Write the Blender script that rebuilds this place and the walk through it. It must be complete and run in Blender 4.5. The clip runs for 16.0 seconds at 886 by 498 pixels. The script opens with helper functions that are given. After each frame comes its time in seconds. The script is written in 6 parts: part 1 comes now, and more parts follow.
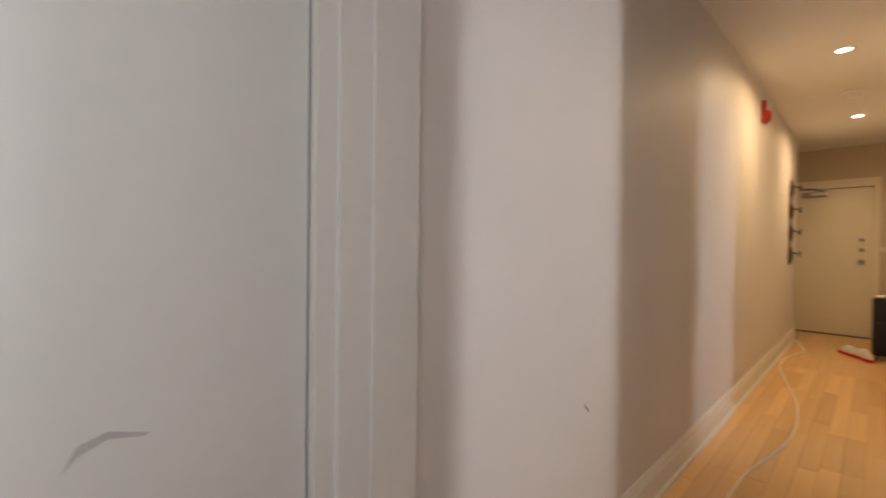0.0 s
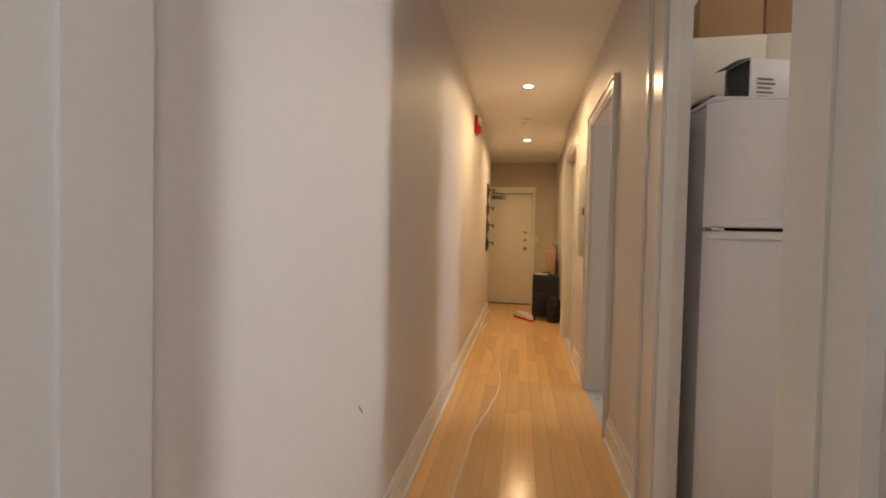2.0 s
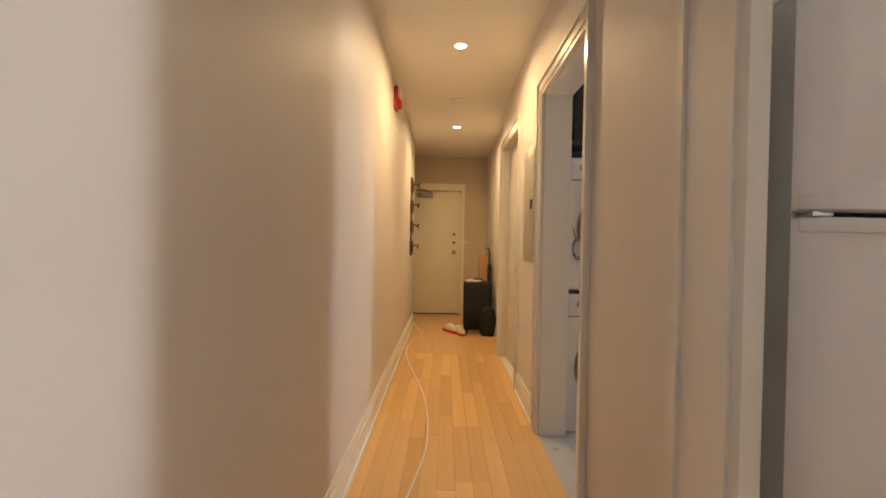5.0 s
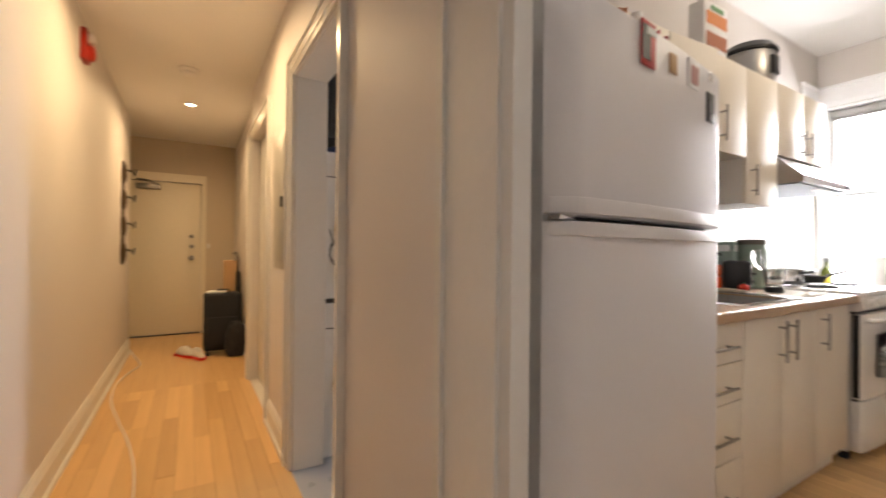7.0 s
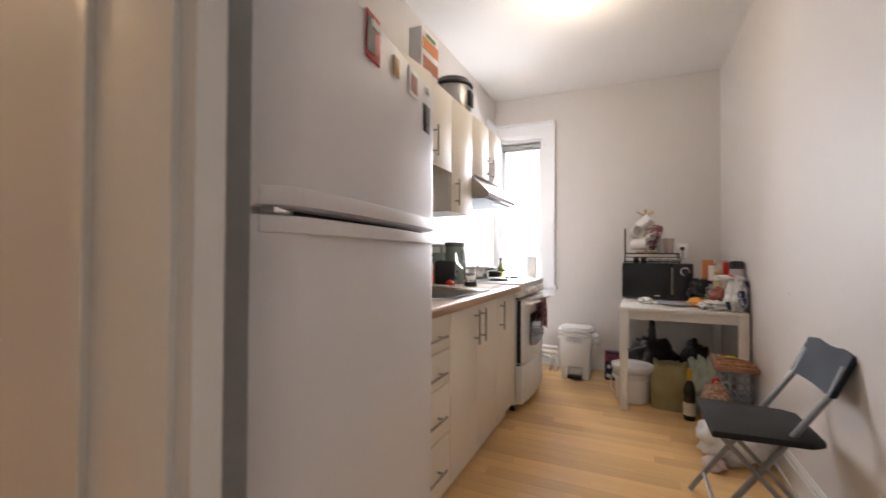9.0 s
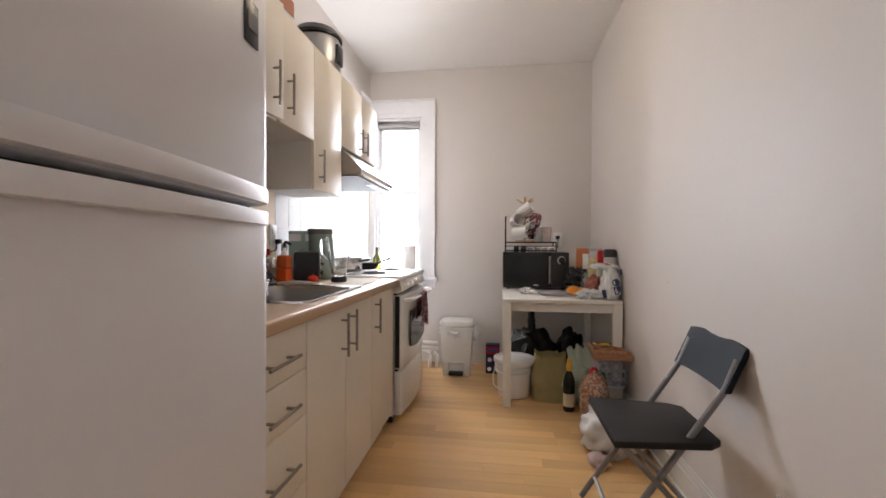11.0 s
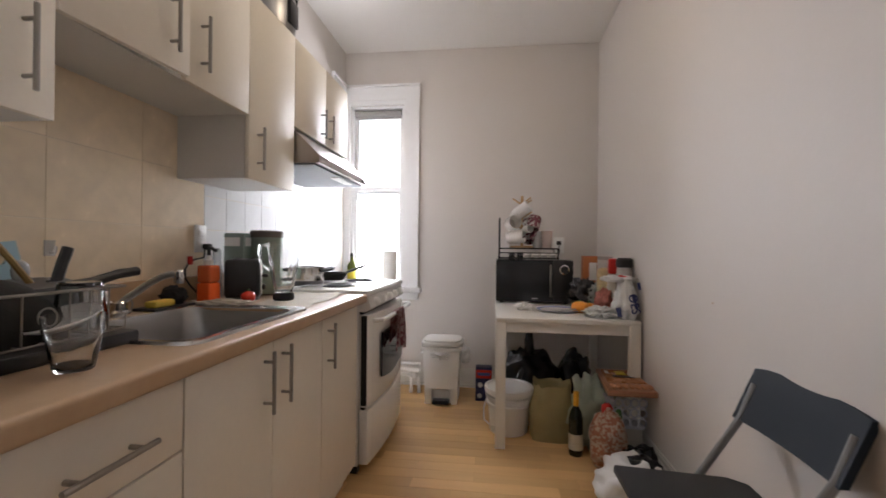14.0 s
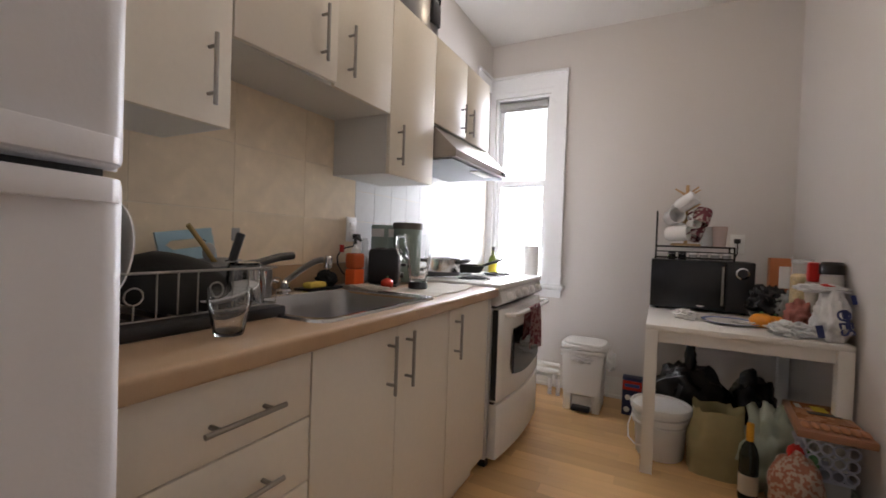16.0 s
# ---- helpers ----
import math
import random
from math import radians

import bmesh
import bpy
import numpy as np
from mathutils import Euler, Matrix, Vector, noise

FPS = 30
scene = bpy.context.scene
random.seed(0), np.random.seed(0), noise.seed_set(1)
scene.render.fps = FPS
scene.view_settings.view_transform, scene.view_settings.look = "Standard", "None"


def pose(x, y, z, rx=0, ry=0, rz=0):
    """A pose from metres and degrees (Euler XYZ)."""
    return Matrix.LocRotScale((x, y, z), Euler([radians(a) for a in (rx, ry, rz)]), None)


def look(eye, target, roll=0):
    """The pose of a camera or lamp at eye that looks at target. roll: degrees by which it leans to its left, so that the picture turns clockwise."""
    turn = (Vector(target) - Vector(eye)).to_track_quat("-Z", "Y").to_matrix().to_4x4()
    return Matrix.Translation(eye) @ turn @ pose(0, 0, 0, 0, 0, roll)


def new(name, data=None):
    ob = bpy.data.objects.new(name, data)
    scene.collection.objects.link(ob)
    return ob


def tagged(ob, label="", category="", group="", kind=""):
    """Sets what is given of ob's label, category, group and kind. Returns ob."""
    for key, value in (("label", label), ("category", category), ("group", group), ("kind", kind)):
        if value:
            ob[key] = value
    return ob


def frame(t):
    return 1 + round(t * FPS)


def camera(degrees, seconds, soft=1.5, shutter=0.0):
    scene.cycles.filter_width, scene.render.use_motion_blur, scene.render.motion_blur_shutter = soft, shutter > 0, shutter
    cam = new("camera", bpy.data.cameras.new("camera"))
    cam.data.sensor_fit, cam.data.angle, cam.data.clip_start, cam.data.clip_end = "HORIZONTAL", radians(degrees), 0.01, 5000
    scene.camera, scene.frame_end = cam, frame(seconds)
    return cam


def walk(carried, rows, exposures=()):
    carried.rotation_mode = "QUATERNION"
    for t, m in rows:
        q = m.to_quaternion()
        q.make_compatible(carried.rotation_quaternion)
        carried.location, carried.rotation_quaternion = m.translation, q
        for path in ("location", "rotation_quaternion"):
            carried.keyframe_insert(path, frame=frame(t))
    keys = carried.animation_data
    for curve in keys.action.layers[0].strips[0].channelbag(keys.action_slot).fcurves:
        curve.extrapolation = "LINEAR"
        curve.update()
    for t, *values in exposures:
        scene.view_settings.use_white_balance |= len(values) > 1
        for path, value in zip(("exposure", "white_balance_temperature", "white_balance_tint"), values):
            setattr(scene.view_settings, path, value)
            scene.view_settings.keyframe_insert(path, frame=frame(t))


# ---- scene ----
cam = camera(92.9, 16.0, soft=1.6, shutter=0.5)
PATH = [
    (0, (-0.171, 0.75, 1.134), (1.227, 2.18, 1.113), 0.7),
    (0.5, (-0.105, 0.821, 1.126), (1.537, 1.962, 1.071), 1.2),
    (1, (-0.068, 0.881, 1.133), (1.75, 1.714, 1.097), 2.0),
    (1.5, (-0.065, 0.922, 1.134), (1.86, 1.467, 1.121), 2.1),
    (2, (-0.059, 0.949, 1.125), (1.908, 1.307, 1.075), 1.3),
    (2.5, (-0.007, 0.969, 1.109), (1.978, 1.204, 1.041), 0.6),
    (3, (0.106, 0.973, 1.11), (2.096, 1.16, 1.05), -0.1),
    (5.5, (0.941, 0.994, 1.107), (2.937, 0.867, 1.095), 1.6),
    (6, (1.023, 0.956, 1.104), (2.984, 0.564, 1.067), 1.6),
    (6.5, (1.058, 0.908, 1.109), (2.935, 0.216, 1.097), 1.2),
    (7, (1.07, 0.876, 1.114), (2.785, -0.154, 1.12), 0.6),
    (7.5, (1.073, 0.846, 1.118), (2.592, -0.455, 1.128), -0.0),
    (8, (1.097, 0.837, 1.119), (2.403, -0.677, 1.128), -0.0),
    (8.5, (1.119, 0.827, 1.1), (2.174, -0.871, 1.135), 0.0),
    (9, (1.134, 0.759, 1.112), (1.953, -1.066, 1.138), 0.4),
    (9.5, (1.145, 0.678, 1.102), (1.745, -1.23, 1.099), 0.9),
    (12, (1.296, 0.07, 1.114), (1.45, -1.924, 1.103), -0.2),
    (12.5, (1.3, -0.057, 1.127), (1.382, -2.055, 1.128), 0.3),
    (13, (1.284, -0.128, 1.13), (1.328, -2.127, 1.143), 0.9),
    (13.5, (1.27, -0.147, 1.123), (1.34, -2.146, 1.123), 1.1),
    (14, (1.241, -0.171, 1.121), (1.474, -2.157, 1.122), 0.6),
    (14.5, (1.213, -0.204, 1.119), (1.625, -2.161, 1.116), 1.2),
    (15, (1.186, -0.221, 1.118), (1.789, -2.128, 1.116), 1.8),
    (15.5, (1.175, -0.24, 1.113), (1.966, -2.077, 1.104), 1.7),
    (16, (1.168, -0.249, 1.115), (2.083, -2.027, 1.077), 2.0),
]
walk(cam, [(t, look(eye, target, roll)) for t, eye, target, roll in PATH],
     [(0.0, 0.33, 6850, 12), (3.0, 0.47, 6900, 12), (5.5, 0.52, 7300, 11), (6.5, 0.5, 7050, 11), (7.2, 0.6, 6850, 12), (8.5, 0.48, 6600, 13), (9.5, 0.24, 6600, 13), (12.0, 0.2, 6550, 13), (13.0, -0.01, 6550, 13), (16.0, -0.2, 6500, 13)])

# ---- light ----

world = bpy.data.worlds.new("world")
scene.world = world
world.use_nodes = True
wn = world.node_tree
sky = wn.nodes.new("ShaderNodeTexSky")
sky.sky_type, sky.sun_disc = "NISHITA", False
sky.sun_elevation, sky.sun_rotation = radians(40), radians(120)
wn.links.new(sky.outputs[0], wn.nodes["Background"].inputs[0])
wn.nodes["Background"].inputs[1].default_value = 0.12


def area(name, m, sx, sy, watts, color, shape="RECTANGLE", spread=180):
    d = bpy.data.lights.new(name, "AREA")
    d.shape, d.size, d.size_y, d.energy, d.color = shape, sx, sy, watts, color
    d.spread = radians(spread)
    ob = new(name, d)
    ob.matrix_basis = m
    return ob


def bulb(name, at, watts, color, radius):
    d = bpy.data.lights.new(name, "POINT")
    d.energy, d.color, d.shadow_soft_size = watts, color, radius
    ob = new(name, d)
    ob.location = at
    return ob


WARM, COOL = (1.0, 0.71, 0.39), (0.90, 0.93, 1.0)
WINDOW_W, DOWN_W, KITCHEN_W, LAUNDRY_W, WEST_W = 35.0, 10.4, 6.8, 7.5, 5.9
area("window_daylight", look((2.21, -3.66, 1.56), (2.3, 1.4, 1.0)), 0.44, 1.45, WINDOW_W, COOL, spread=112)
for lx, ly in ((3.71, 0.912), (5.724, 0.884)):
    area("downlight", look((lx, ly, 2.452), (lx, ly + 0.001, 0)), 0.07, 0.07, DOWN_W, WARM, "DISK", 165)
bulb("kitchen_bulb", (1.46, -1.95, 2.60), KITCHEN_W, (1.0, 0.82, 0.6), 0.13)
area("laundry_daylight", look((2.95, -2.63, 1.45), (2.95, 1.0, 1.2)), 0.5, 1.0, LAUNDRY_W, (0.88, 0.92, 1.0), spread=110)
# Added daylight from an unseen side, aimed to brighten the north door.
area("added_west_daylight", look((-0.72, 0.37, 1.45), (0.25, 1.43, 1.25)), 0.7, 1.2, WEST_W, COOL)

# ---- materials ----


def mat(name, color, rough=0.5, metal=0.0, var=0.06, scale=6.0, fine=0.03, bump=0.05, bump_scale=120.0, stretch=(1, 1, 1), coat=0.0, rand=0.0, transmission=0.0, ior=1.45, alpha=1.0, gloss_var=0.08):
    m = bpy.data.materials.new(name)
    m.use_nodes = True
    nt = m.node_tree
    b = nt.nodes["Principled BSDF"]
    tc = nt.nodes.new("ShaderNodeTexCoord")
    mp = nt.nodes.new("ShaderNodeMapping")
    mp.inputs["Scale"].default_value = stretch
    nt.links.new(tc.outputs["Object"], mp.inputs[0])
    n1 = nt.nodes.new("ShaderNodeTexNoise")
    n1.inputs["Scale"].default_value, n1.inputs["Detail"].default_value = scale, 5
    n2 = nt.nodes.new("ShaderNodeTexNoise")
    n2.inputs["Scale"].default_value, n2.inputs["Detail"].default_value = bump_scale, 3
    for n in (n1, n2):
        nt.links.new(mp.outputs[0], n.inputs["Vector"])
    mix = nt.nodes.new("ShaderNodeMath")
    mix.operation = "MULTIPLY_ADD"
    mix.inputs[1].default_value = 2 * var
    mix.inputs[2].default_value = 1 - var
    nt.links.new(n1.outputs[0], mix.inputs[0])
    mix2 = nt.nodes.new("ShaderNodeMath")
    mix2.operation = "MULTIPLY_ADD"
    mix2.inputs[1].default_value = 2 * fine
    nt.links.new(n2.outputs[0], mix2.inputs[0])
    nt.links.new(mix.outputs[0], mix2.inputs[2])
    last = mix2
    if rand:
        oi = nt.nodes.new("ShaderNodeObjectInfo")
        r = nt.nodes.new("ShaderNodeMath")
        r.operation = "MULTIPLY_ADD"
        r.inputs[1].default_value = 2 * rand
        r.inputs[2].default_value = 1 - rand - fine
        nt.links.new(oi.outputs["Random"], r.inputs[0])
        mu = nt.nodes.new("ShaderNodeMath")
        mu.operation = "MULTIPLY"
        nt.links.new(r.outputs[0], mu.inputs[0])
        nt.links.new(last.outputs[0], mu.inputs[1])
        last = mu
    vm = nt.nodes.new("ShaderNodeVectorMath")
    vm.operation = "SCALE"
    vm.inputs[0].default_value = color
    nt.links.new(last.outputs[0], vm.inputs["Scale"])
    nt.links.new(vm.outputs[0], b.inputs["Base Color"])
    rg = nt.nodes.new("ShaderNodeMath")
    rg.operation = "MULTIPLY_ADD"
    rg.inputs[1].default_value = gloss_var * 2
    rg.inputs[2].default_value = max(0.02, rough - gloss_var)
    nt.links.new(n1.outputs[0], rg.inputs[0])
    nt.links.new(rg.outputs[0], b.inputs["Roughness"])
    b.inputs["Metallic"].default_value = metal
    b.inputs["Coat Weight"].default_value = coat
    b.inputs["Transmission Weight"].default_value = transmission
    b.inputs["IOR"].default_value = ior
    b.inputs["Alpha"].default_value = alpha
    if bump:
        bp = nt.nodes.new("ShaderNodeBump")
        bp.inputs["Strength"].default_value = bump
        bp.inputs["Distance"].default_value = 0.004
        nt.links.new(n2.outputs[0], bp.inputs["Height"])
        nt.links.new(bp.outputs[0], b.inputs["Normal"])
    return m


def glow(name, color, strength):
    m = bpy.data.materials.new(name)
    m.use_nodes = True
    nt = m.node_tree
    nt.nodes.remove(nt.nodes["Principled BSDF"])
    e = nt.nodes.new("ShaderNodeEmission")
    e.inputs[0].default_value, e.inputs[1].default_value = (*color, 1), strength
    nt.links.new(e.outputs[0], nt.nodes["Material Output"].inputs[0])
    return m


def checks(name, a, b_, scale, rough=0.7):
    """Patterned cloth or print in two colours."""
    m = mat(name, a, rough)
    nt = m.node_tree
    tc = nt.nodes["Texture Coordinate"]
    v = nt.nodes.new("ShaderNodeTexVoronoi")
    v.inputs["Scale"].default_value = scale
    nt.links.new(tc.outputs["Object"], v.inputs["Vector"])
    st = nt.nodes.new("ShaderNodeMath")
    st.operation = "GREATER_THAN"
    st.inputs[1].default_value = 0.5
    sx = nt.nodes.new("ShaderNodeSeparateColor")
    nt.links.new(v.outputs["Color"], sx.inputs[0])
    nt.links.new(sx.outputs[0], st.inputs[0])
    mx = nt.nodes.new("ShaderNodeMix")
    mx.data_type = "RGBA"
    mx.inputs["A"].default_value, mx.inputs["B"].default_value = (*a, 1), (*b_, 1)
    nt.links.new(st.outputs[0], mx.inputs["Factor"])
    nt.links.new(mx.outputs["Result"], nt.nodes["Principled BSDF"].inputs["Base Color"])
    return m


PAINT = mat("wall_paint", (0.67, 0.63, 0.60), 0.55, var=0.015, scale=1.6, bump=0.14, bump_scale=70, fine=0.012)
CEIL = mat("ceiling_paint", (0.78, 0.76, 0.73), 0.8, var=0.03, scale=1.5, bump=0.1, bump_scale=90)
TRIM = mat("white_gloss_trim", (0.74, 0.72, 0.68), 0.24, var=0.012, scale=3, gloss_var=0.02, bump=0.06, bump_scale=40)
# Trim paint made paler and cooler: the window's glow is in the colour.
LITTRIM = mat("daylit_gloss_trim", (0.80, 0.80, 0.81), 0.3, var=0.03, scale=3, bump=0.05, bump_scale=40)
ENTRY = mat("entrance_door_paint", (0.82, 0.75, 0.60), 0.38, var=0.03, scale=2, bump=0.05, bump_scale=30)
DOORW = mat("painted_door", (0.72, 0.71, 0.68), 0.38, var=0.03, scale=2, bump=0.05, bump_scale=30)
MAPLE = mat("maple_floor", (0.73, 0.46, 0.21), 0.18, var=0.10, scale=5, fine=0.03, bump=0.03, bump_scale=50, stretch=(0.3, 4, 1), rand=0.12)
JOINT = mat("floor_joint", (0.52, 0.32, 0.15), 0.6)
CAB = mat("cream_laminate", (0.78, 0.72, 0.62), 0.50, var=0.02, scale=2, bump=0.03, bump_scale=60)
CARC = mat("cabinet_carcass", (0.70, 0.68, 0.64), 0.45, var=0.03)
TOP = mat("tan_laminate_counter", (0.46, 0.31, 0.19), 0.33, var=0.10, scale=9, fine=0.06, bump=0.02, bump_scale=60)
STEEL = mat("brushed_steel", (0.36, 0.355, 0.35), 0.34, 1.0, var=0.05, scale=3, fine=0.03, bump=0.0, stretch=(1, 20, 20), bump_scale=80)
NICKEL = mat("satin_nickel", (0.34, 0.32, 0.29), 0.34, 1.0, var=0.04, bump=0.0)
CHROME = mat("chrome", (0.72, 0.72, 0.72), 0.10, 1.0, var=0.02, bump=0.0, gloss_var=0.03)
HOODM = mat("hood_steel", (0.40, 0.37, 0.35), 0.34, 0.9, var=0.05, scale=4, bump=0.02)
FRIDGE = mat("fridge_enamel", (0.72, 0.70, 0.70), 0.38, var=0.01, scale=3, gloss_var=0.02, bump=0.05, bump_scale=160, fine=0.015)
# Darker than the door enamel; part of the side's shade is in it.
FRIDGESIDE = mat("shaded_fridge_side", (0.58, 0.57, 0.55), 0.5, var=0.04, bump=0.15, bump_scale=200)
GREY = mat("grey_plastic", (0.11, 0.11, 0.115), 0.4)
ENAMEL = mat("white_enamel", (0.80, 0.79, 0.77), 0.22, var=0.02, bump=0.02, bump_scale=40)
BLACK = mat("black_plastic", (0.018, 0.018, 0.02), 0.34, var=0.1)
BLACKGL = mat("black_glass", (0.012, 0.013, 0.016), 0.07, var=0.05, bump=0.0, gloss_var=0.03)
IRON = mat("black_iron", (0.014, 0.013, 0.012), 0.6, 0.0, var=0.15, bump=0.2, ior=1.25)
WHITEP = mat("white_plastic", (0.78, 0.77, 0.75), 0.36, var=0.04, scale=5)
PAPER = mat("white_paper", (0.82, 0.81, 0.79), 0.85, var=0.05, scale=20, bump=0.2, bump_scale=40)
GLASS = mat("clear_glass", (0.97, 0.98, 0.98), 0.03, var=0.0, fine=0.0, bump=0.0, transmission=1.0, gloss_var=0.01)
CLEARP = mat("clear_plastic", (0.9, 0.9, 0.9), 0.12, var=0.02, bump=0.1, bump_scale=30, alpha=0.35, gloss_var=0.04)
TILEM = mat("backsplash_tile", (0.82, 0.68, 0.50), 0.24, var=0.13, scale=14, fine=0.04, bump=0.03, bump_scale=30, rand=0.03)
GROUT = mat("grout", (0.78, 0.70, 0.58), 0.7)
TABLEP = mat("table_white", (0.78, 0.76, 0.72), 0.38, var=0.03)
SEATB = mat("black_seat", (0.020, 0.020, 0.021), 0.5, var=0.1, bump=0.1, bump_scale=300, ior=1.3)
CHAIRBACK = mat("blue_black_plastic", (0.010, 0.014, 0.022), 0.55, var=0.05, bump=0.1, bump_scale=250, ior=1.22)
TUBE = mat("grey_painted_tube", (0.24, 0.24, 0.245), 0.34, 0.6, var=0.04, bump=0.0)
RED = mat("red_plastic", (0.55, 0.02, 0.015), 0.35)
REDDK = mat("alarm_red", (0.42, 0.025, 0.012), 0.4)
ORANGE = mat("orange_liquid", (0.85, 0.13, 0.03), 0.15, var=0.03, bump=0.0)
YELLOW = mat("yellow_sponge", (0.75, 0.55, 0.10), 0.9, bump=0.4, bump_scale=200)
GREENC = mat("sage_green_tin", (0.24, 0.31, 0.26), 0.4)
BLUEB = mat("light_blue_board", (0.30, 0.45, 0.53), 0.4)
KHAKI = mat("khaki_bag", (0.33, 0.28, 0.14), 0.75, var=0.25, scale=9, bump=0.9, bump_scale=16)
BINBAG = mat("black_bin_bag", (0.012, 0.013, 0.016), 0.22, var=0.2, bump=0.5, bump_scale=25)
WHITEBAG = mat("white_plastic_bag", (0.72, 0.72, 0.72), 0.35, var=0.08, bump=0.5, bump_scale=25)
GREENBAG = mat("pale_green_bag", (0.42, 0.48, 0.40), 0.35, var=0.2, bump=0.5, bump_scale=25)
CARDB = mat("cardboard", (0.40, 0.24, 0.12), 0.85, var=0.06)
CARDW = mat("printed_white_card", (0.78, 0.76, 0.74), 0.5, var=0.03)
CARDO = mat("orange_card", (0.62, 0.20, 0.05), 0.5, var=0.2, scale=30)
CARDR = mat("red_card", (0.42, 0.03, 0.03), 0.45, var=0.2, scale=30)
BOTTLE = mat("dark_green_bottle", (0.008, 0.012, 0.008), 0.10, var=0.05, bump=0.0, gloss_var=0.03)
OILB = mat("olive_glass", (0.10, 0.12, 0.02), 0.12, bump=0.0)
LABELY = mat("yellow_label", (0.70, 0.55, 0.05), 0.5)
WOODL = mat("light_wood", (0.50, 0.32, 0.16), 0.5, var=0.15, scale=8, stretch=(8, 8, 1))
WOODD = mat("dark_wood", (0.06, 0.035, 0.02), 0.45, var=0.2)
CLOTHB = mat("beige_cloth", (0.56, 0.50, 0.43), 0.9, var=0.06, bump=0.4, bump_scale=250)
TOWELR = checks("burgundy_towel", (0.22, 0.05, 0.07), (0.42, 0.26, 0.26), 60)
CHIPS = checks("printed_bread_bag", (0.50, 0.39, 0.30), (0.38, 0.15, 0.09), 95, 0.3)
CAKES = checks("packaged_cakes", (0.42, 0.19, 0.09), (0.56, 0.30, 0.17), 30, 0.25)
MUGP = mat("mug_ceramic", (0.74, 0.72, 0.70), 0.2, var=0.03, bump=0.0)
MUGR = checks("plum_mug", (0.20, 0.06, 0.08), (0.45, 0.36, 0.35), 60, 0.25)
ORFRUIT = mat("orange_pepper", (0.80, 0.30, 0.03), 0.3, var=0.1)
TOMATO = mat("tomato", (0.60, 0.04, 0.02), 0.25)
FABRICK = mat("black_fabric", (0.014, 0.015, 0.018), 0.8, var=0.2, bump=0.4, bump_scale=200)
TILEF = mat("grey_floor_tile", (0.42, 0.43, 0.46), 0.3, var=0.1, scale=5)
MATM = checks("speckled_mat", (0.50, 0.47, 0.45), (0.62, 0.60, 0.58), 60)
SHOEW = mat("white_shoe_leather", (0.66, 0.63, 0.58), 0.5, var=0.1)
PANELG = mat("grey_panel_steel", (0.42, 0.41, 0.38), 0.4, 0.3)
LAVENDER = mat("lavender_basket", (0.50, 0.52, 0.60), 0.4)
BLUEP = mat("blue_print", (0.05, 0.09, 0.30), 0.4)
GREENP = mat("green_print", (0.10, 0.26, 0.10), 0.4)
BRIGHTST = mat("bright_steel", (0.62, 0.61, 0.60), 0.22, 1.0, var=0.04, bump=0.0)
SOAPC = mat("clear_orange_plastic", (0.80, 0.16, 0.05), 0.10, var=0.02, bump=0.0, transmission=0.35)
ENDWALL = mat("tan_wall_paint", (0.58, 0.49, 0.37), 0.55, var=0.02, scale=1.6, bump=0.14, bump_scale=70)
# Near-black: shade put into recesses, slots and holes, also the dark shelf.
DARKR = mat("dark_recess", (0.05, 0.05, 0.05), 0.8)
SKYW = glow("bright_sky", (0.90, 0.95, 1.0), 5.0)
LAMPG = glow("lamp_glow", (1.0, 0.86, 0.62), 14.0)
DOME = glow("dome_glow", (1.0, 0.88, 0.70), 3.0)

# ---- building helpers ----
MW = {}


def add_box(bm, x0, y0, z0, x1, y1, z1):
    m = Matrix.Translation(((x0 + x1) / 2, (y0 + y1) / 2, (z0 + z1) / 2)) @ Matrix.Diagonal((abs(x1 - x0), abs(y1 - y0), abs(z1 - z0), 1))
    return bmesh.ops.create_cube(bm, size=1, matrix=m)["verts"]


def box(x0, y0, z0, x1, y1, z1, r=0.0, seg=2):
    bm = bmesh.new()
    add_box(bm, x0, y0, z0, x1, y1, z1)
    if r:
        bmesh.ops.bevel(bm, geom=bm.edges[:], offset=r, segments=seg, profile=0.5, affect="EDGES")
    return bm


def prism(points, axis, a, b, r=0.0):
    """Extrude an outline along an axis; points are (u, v) in the other two axes."""
    bm = bmesh.new()

    def put(u, v, w):
        return {"x": (w, u, v), "y": (u, w, v), "z": (u, v, w)}[axis]

    f = bm.faces.new([bm.verts.new(put(u, v, a)) for u, v in points])
    e = bmesh.ops.extrude_face_region(bm, geom=[f])
    d = {"x": (b - a, 0, 0), "y": (0, b - a, 0), "z": (0, 0, b - a)}[axis]
    bmesh.ops.translate(bm, vec=d, verts=[v for v in e["geom"] if isinstance(v, bmesh.types.BMVert)])
    bmesh.ops.recalc_face_normals(bm, faces=bm.faces[:])
    if r:
        bmesh.ops.bevel(bm, geom=bm.edges[:], offset=r, segments=2, profile=0.5, affect="EDGES")
    return bm


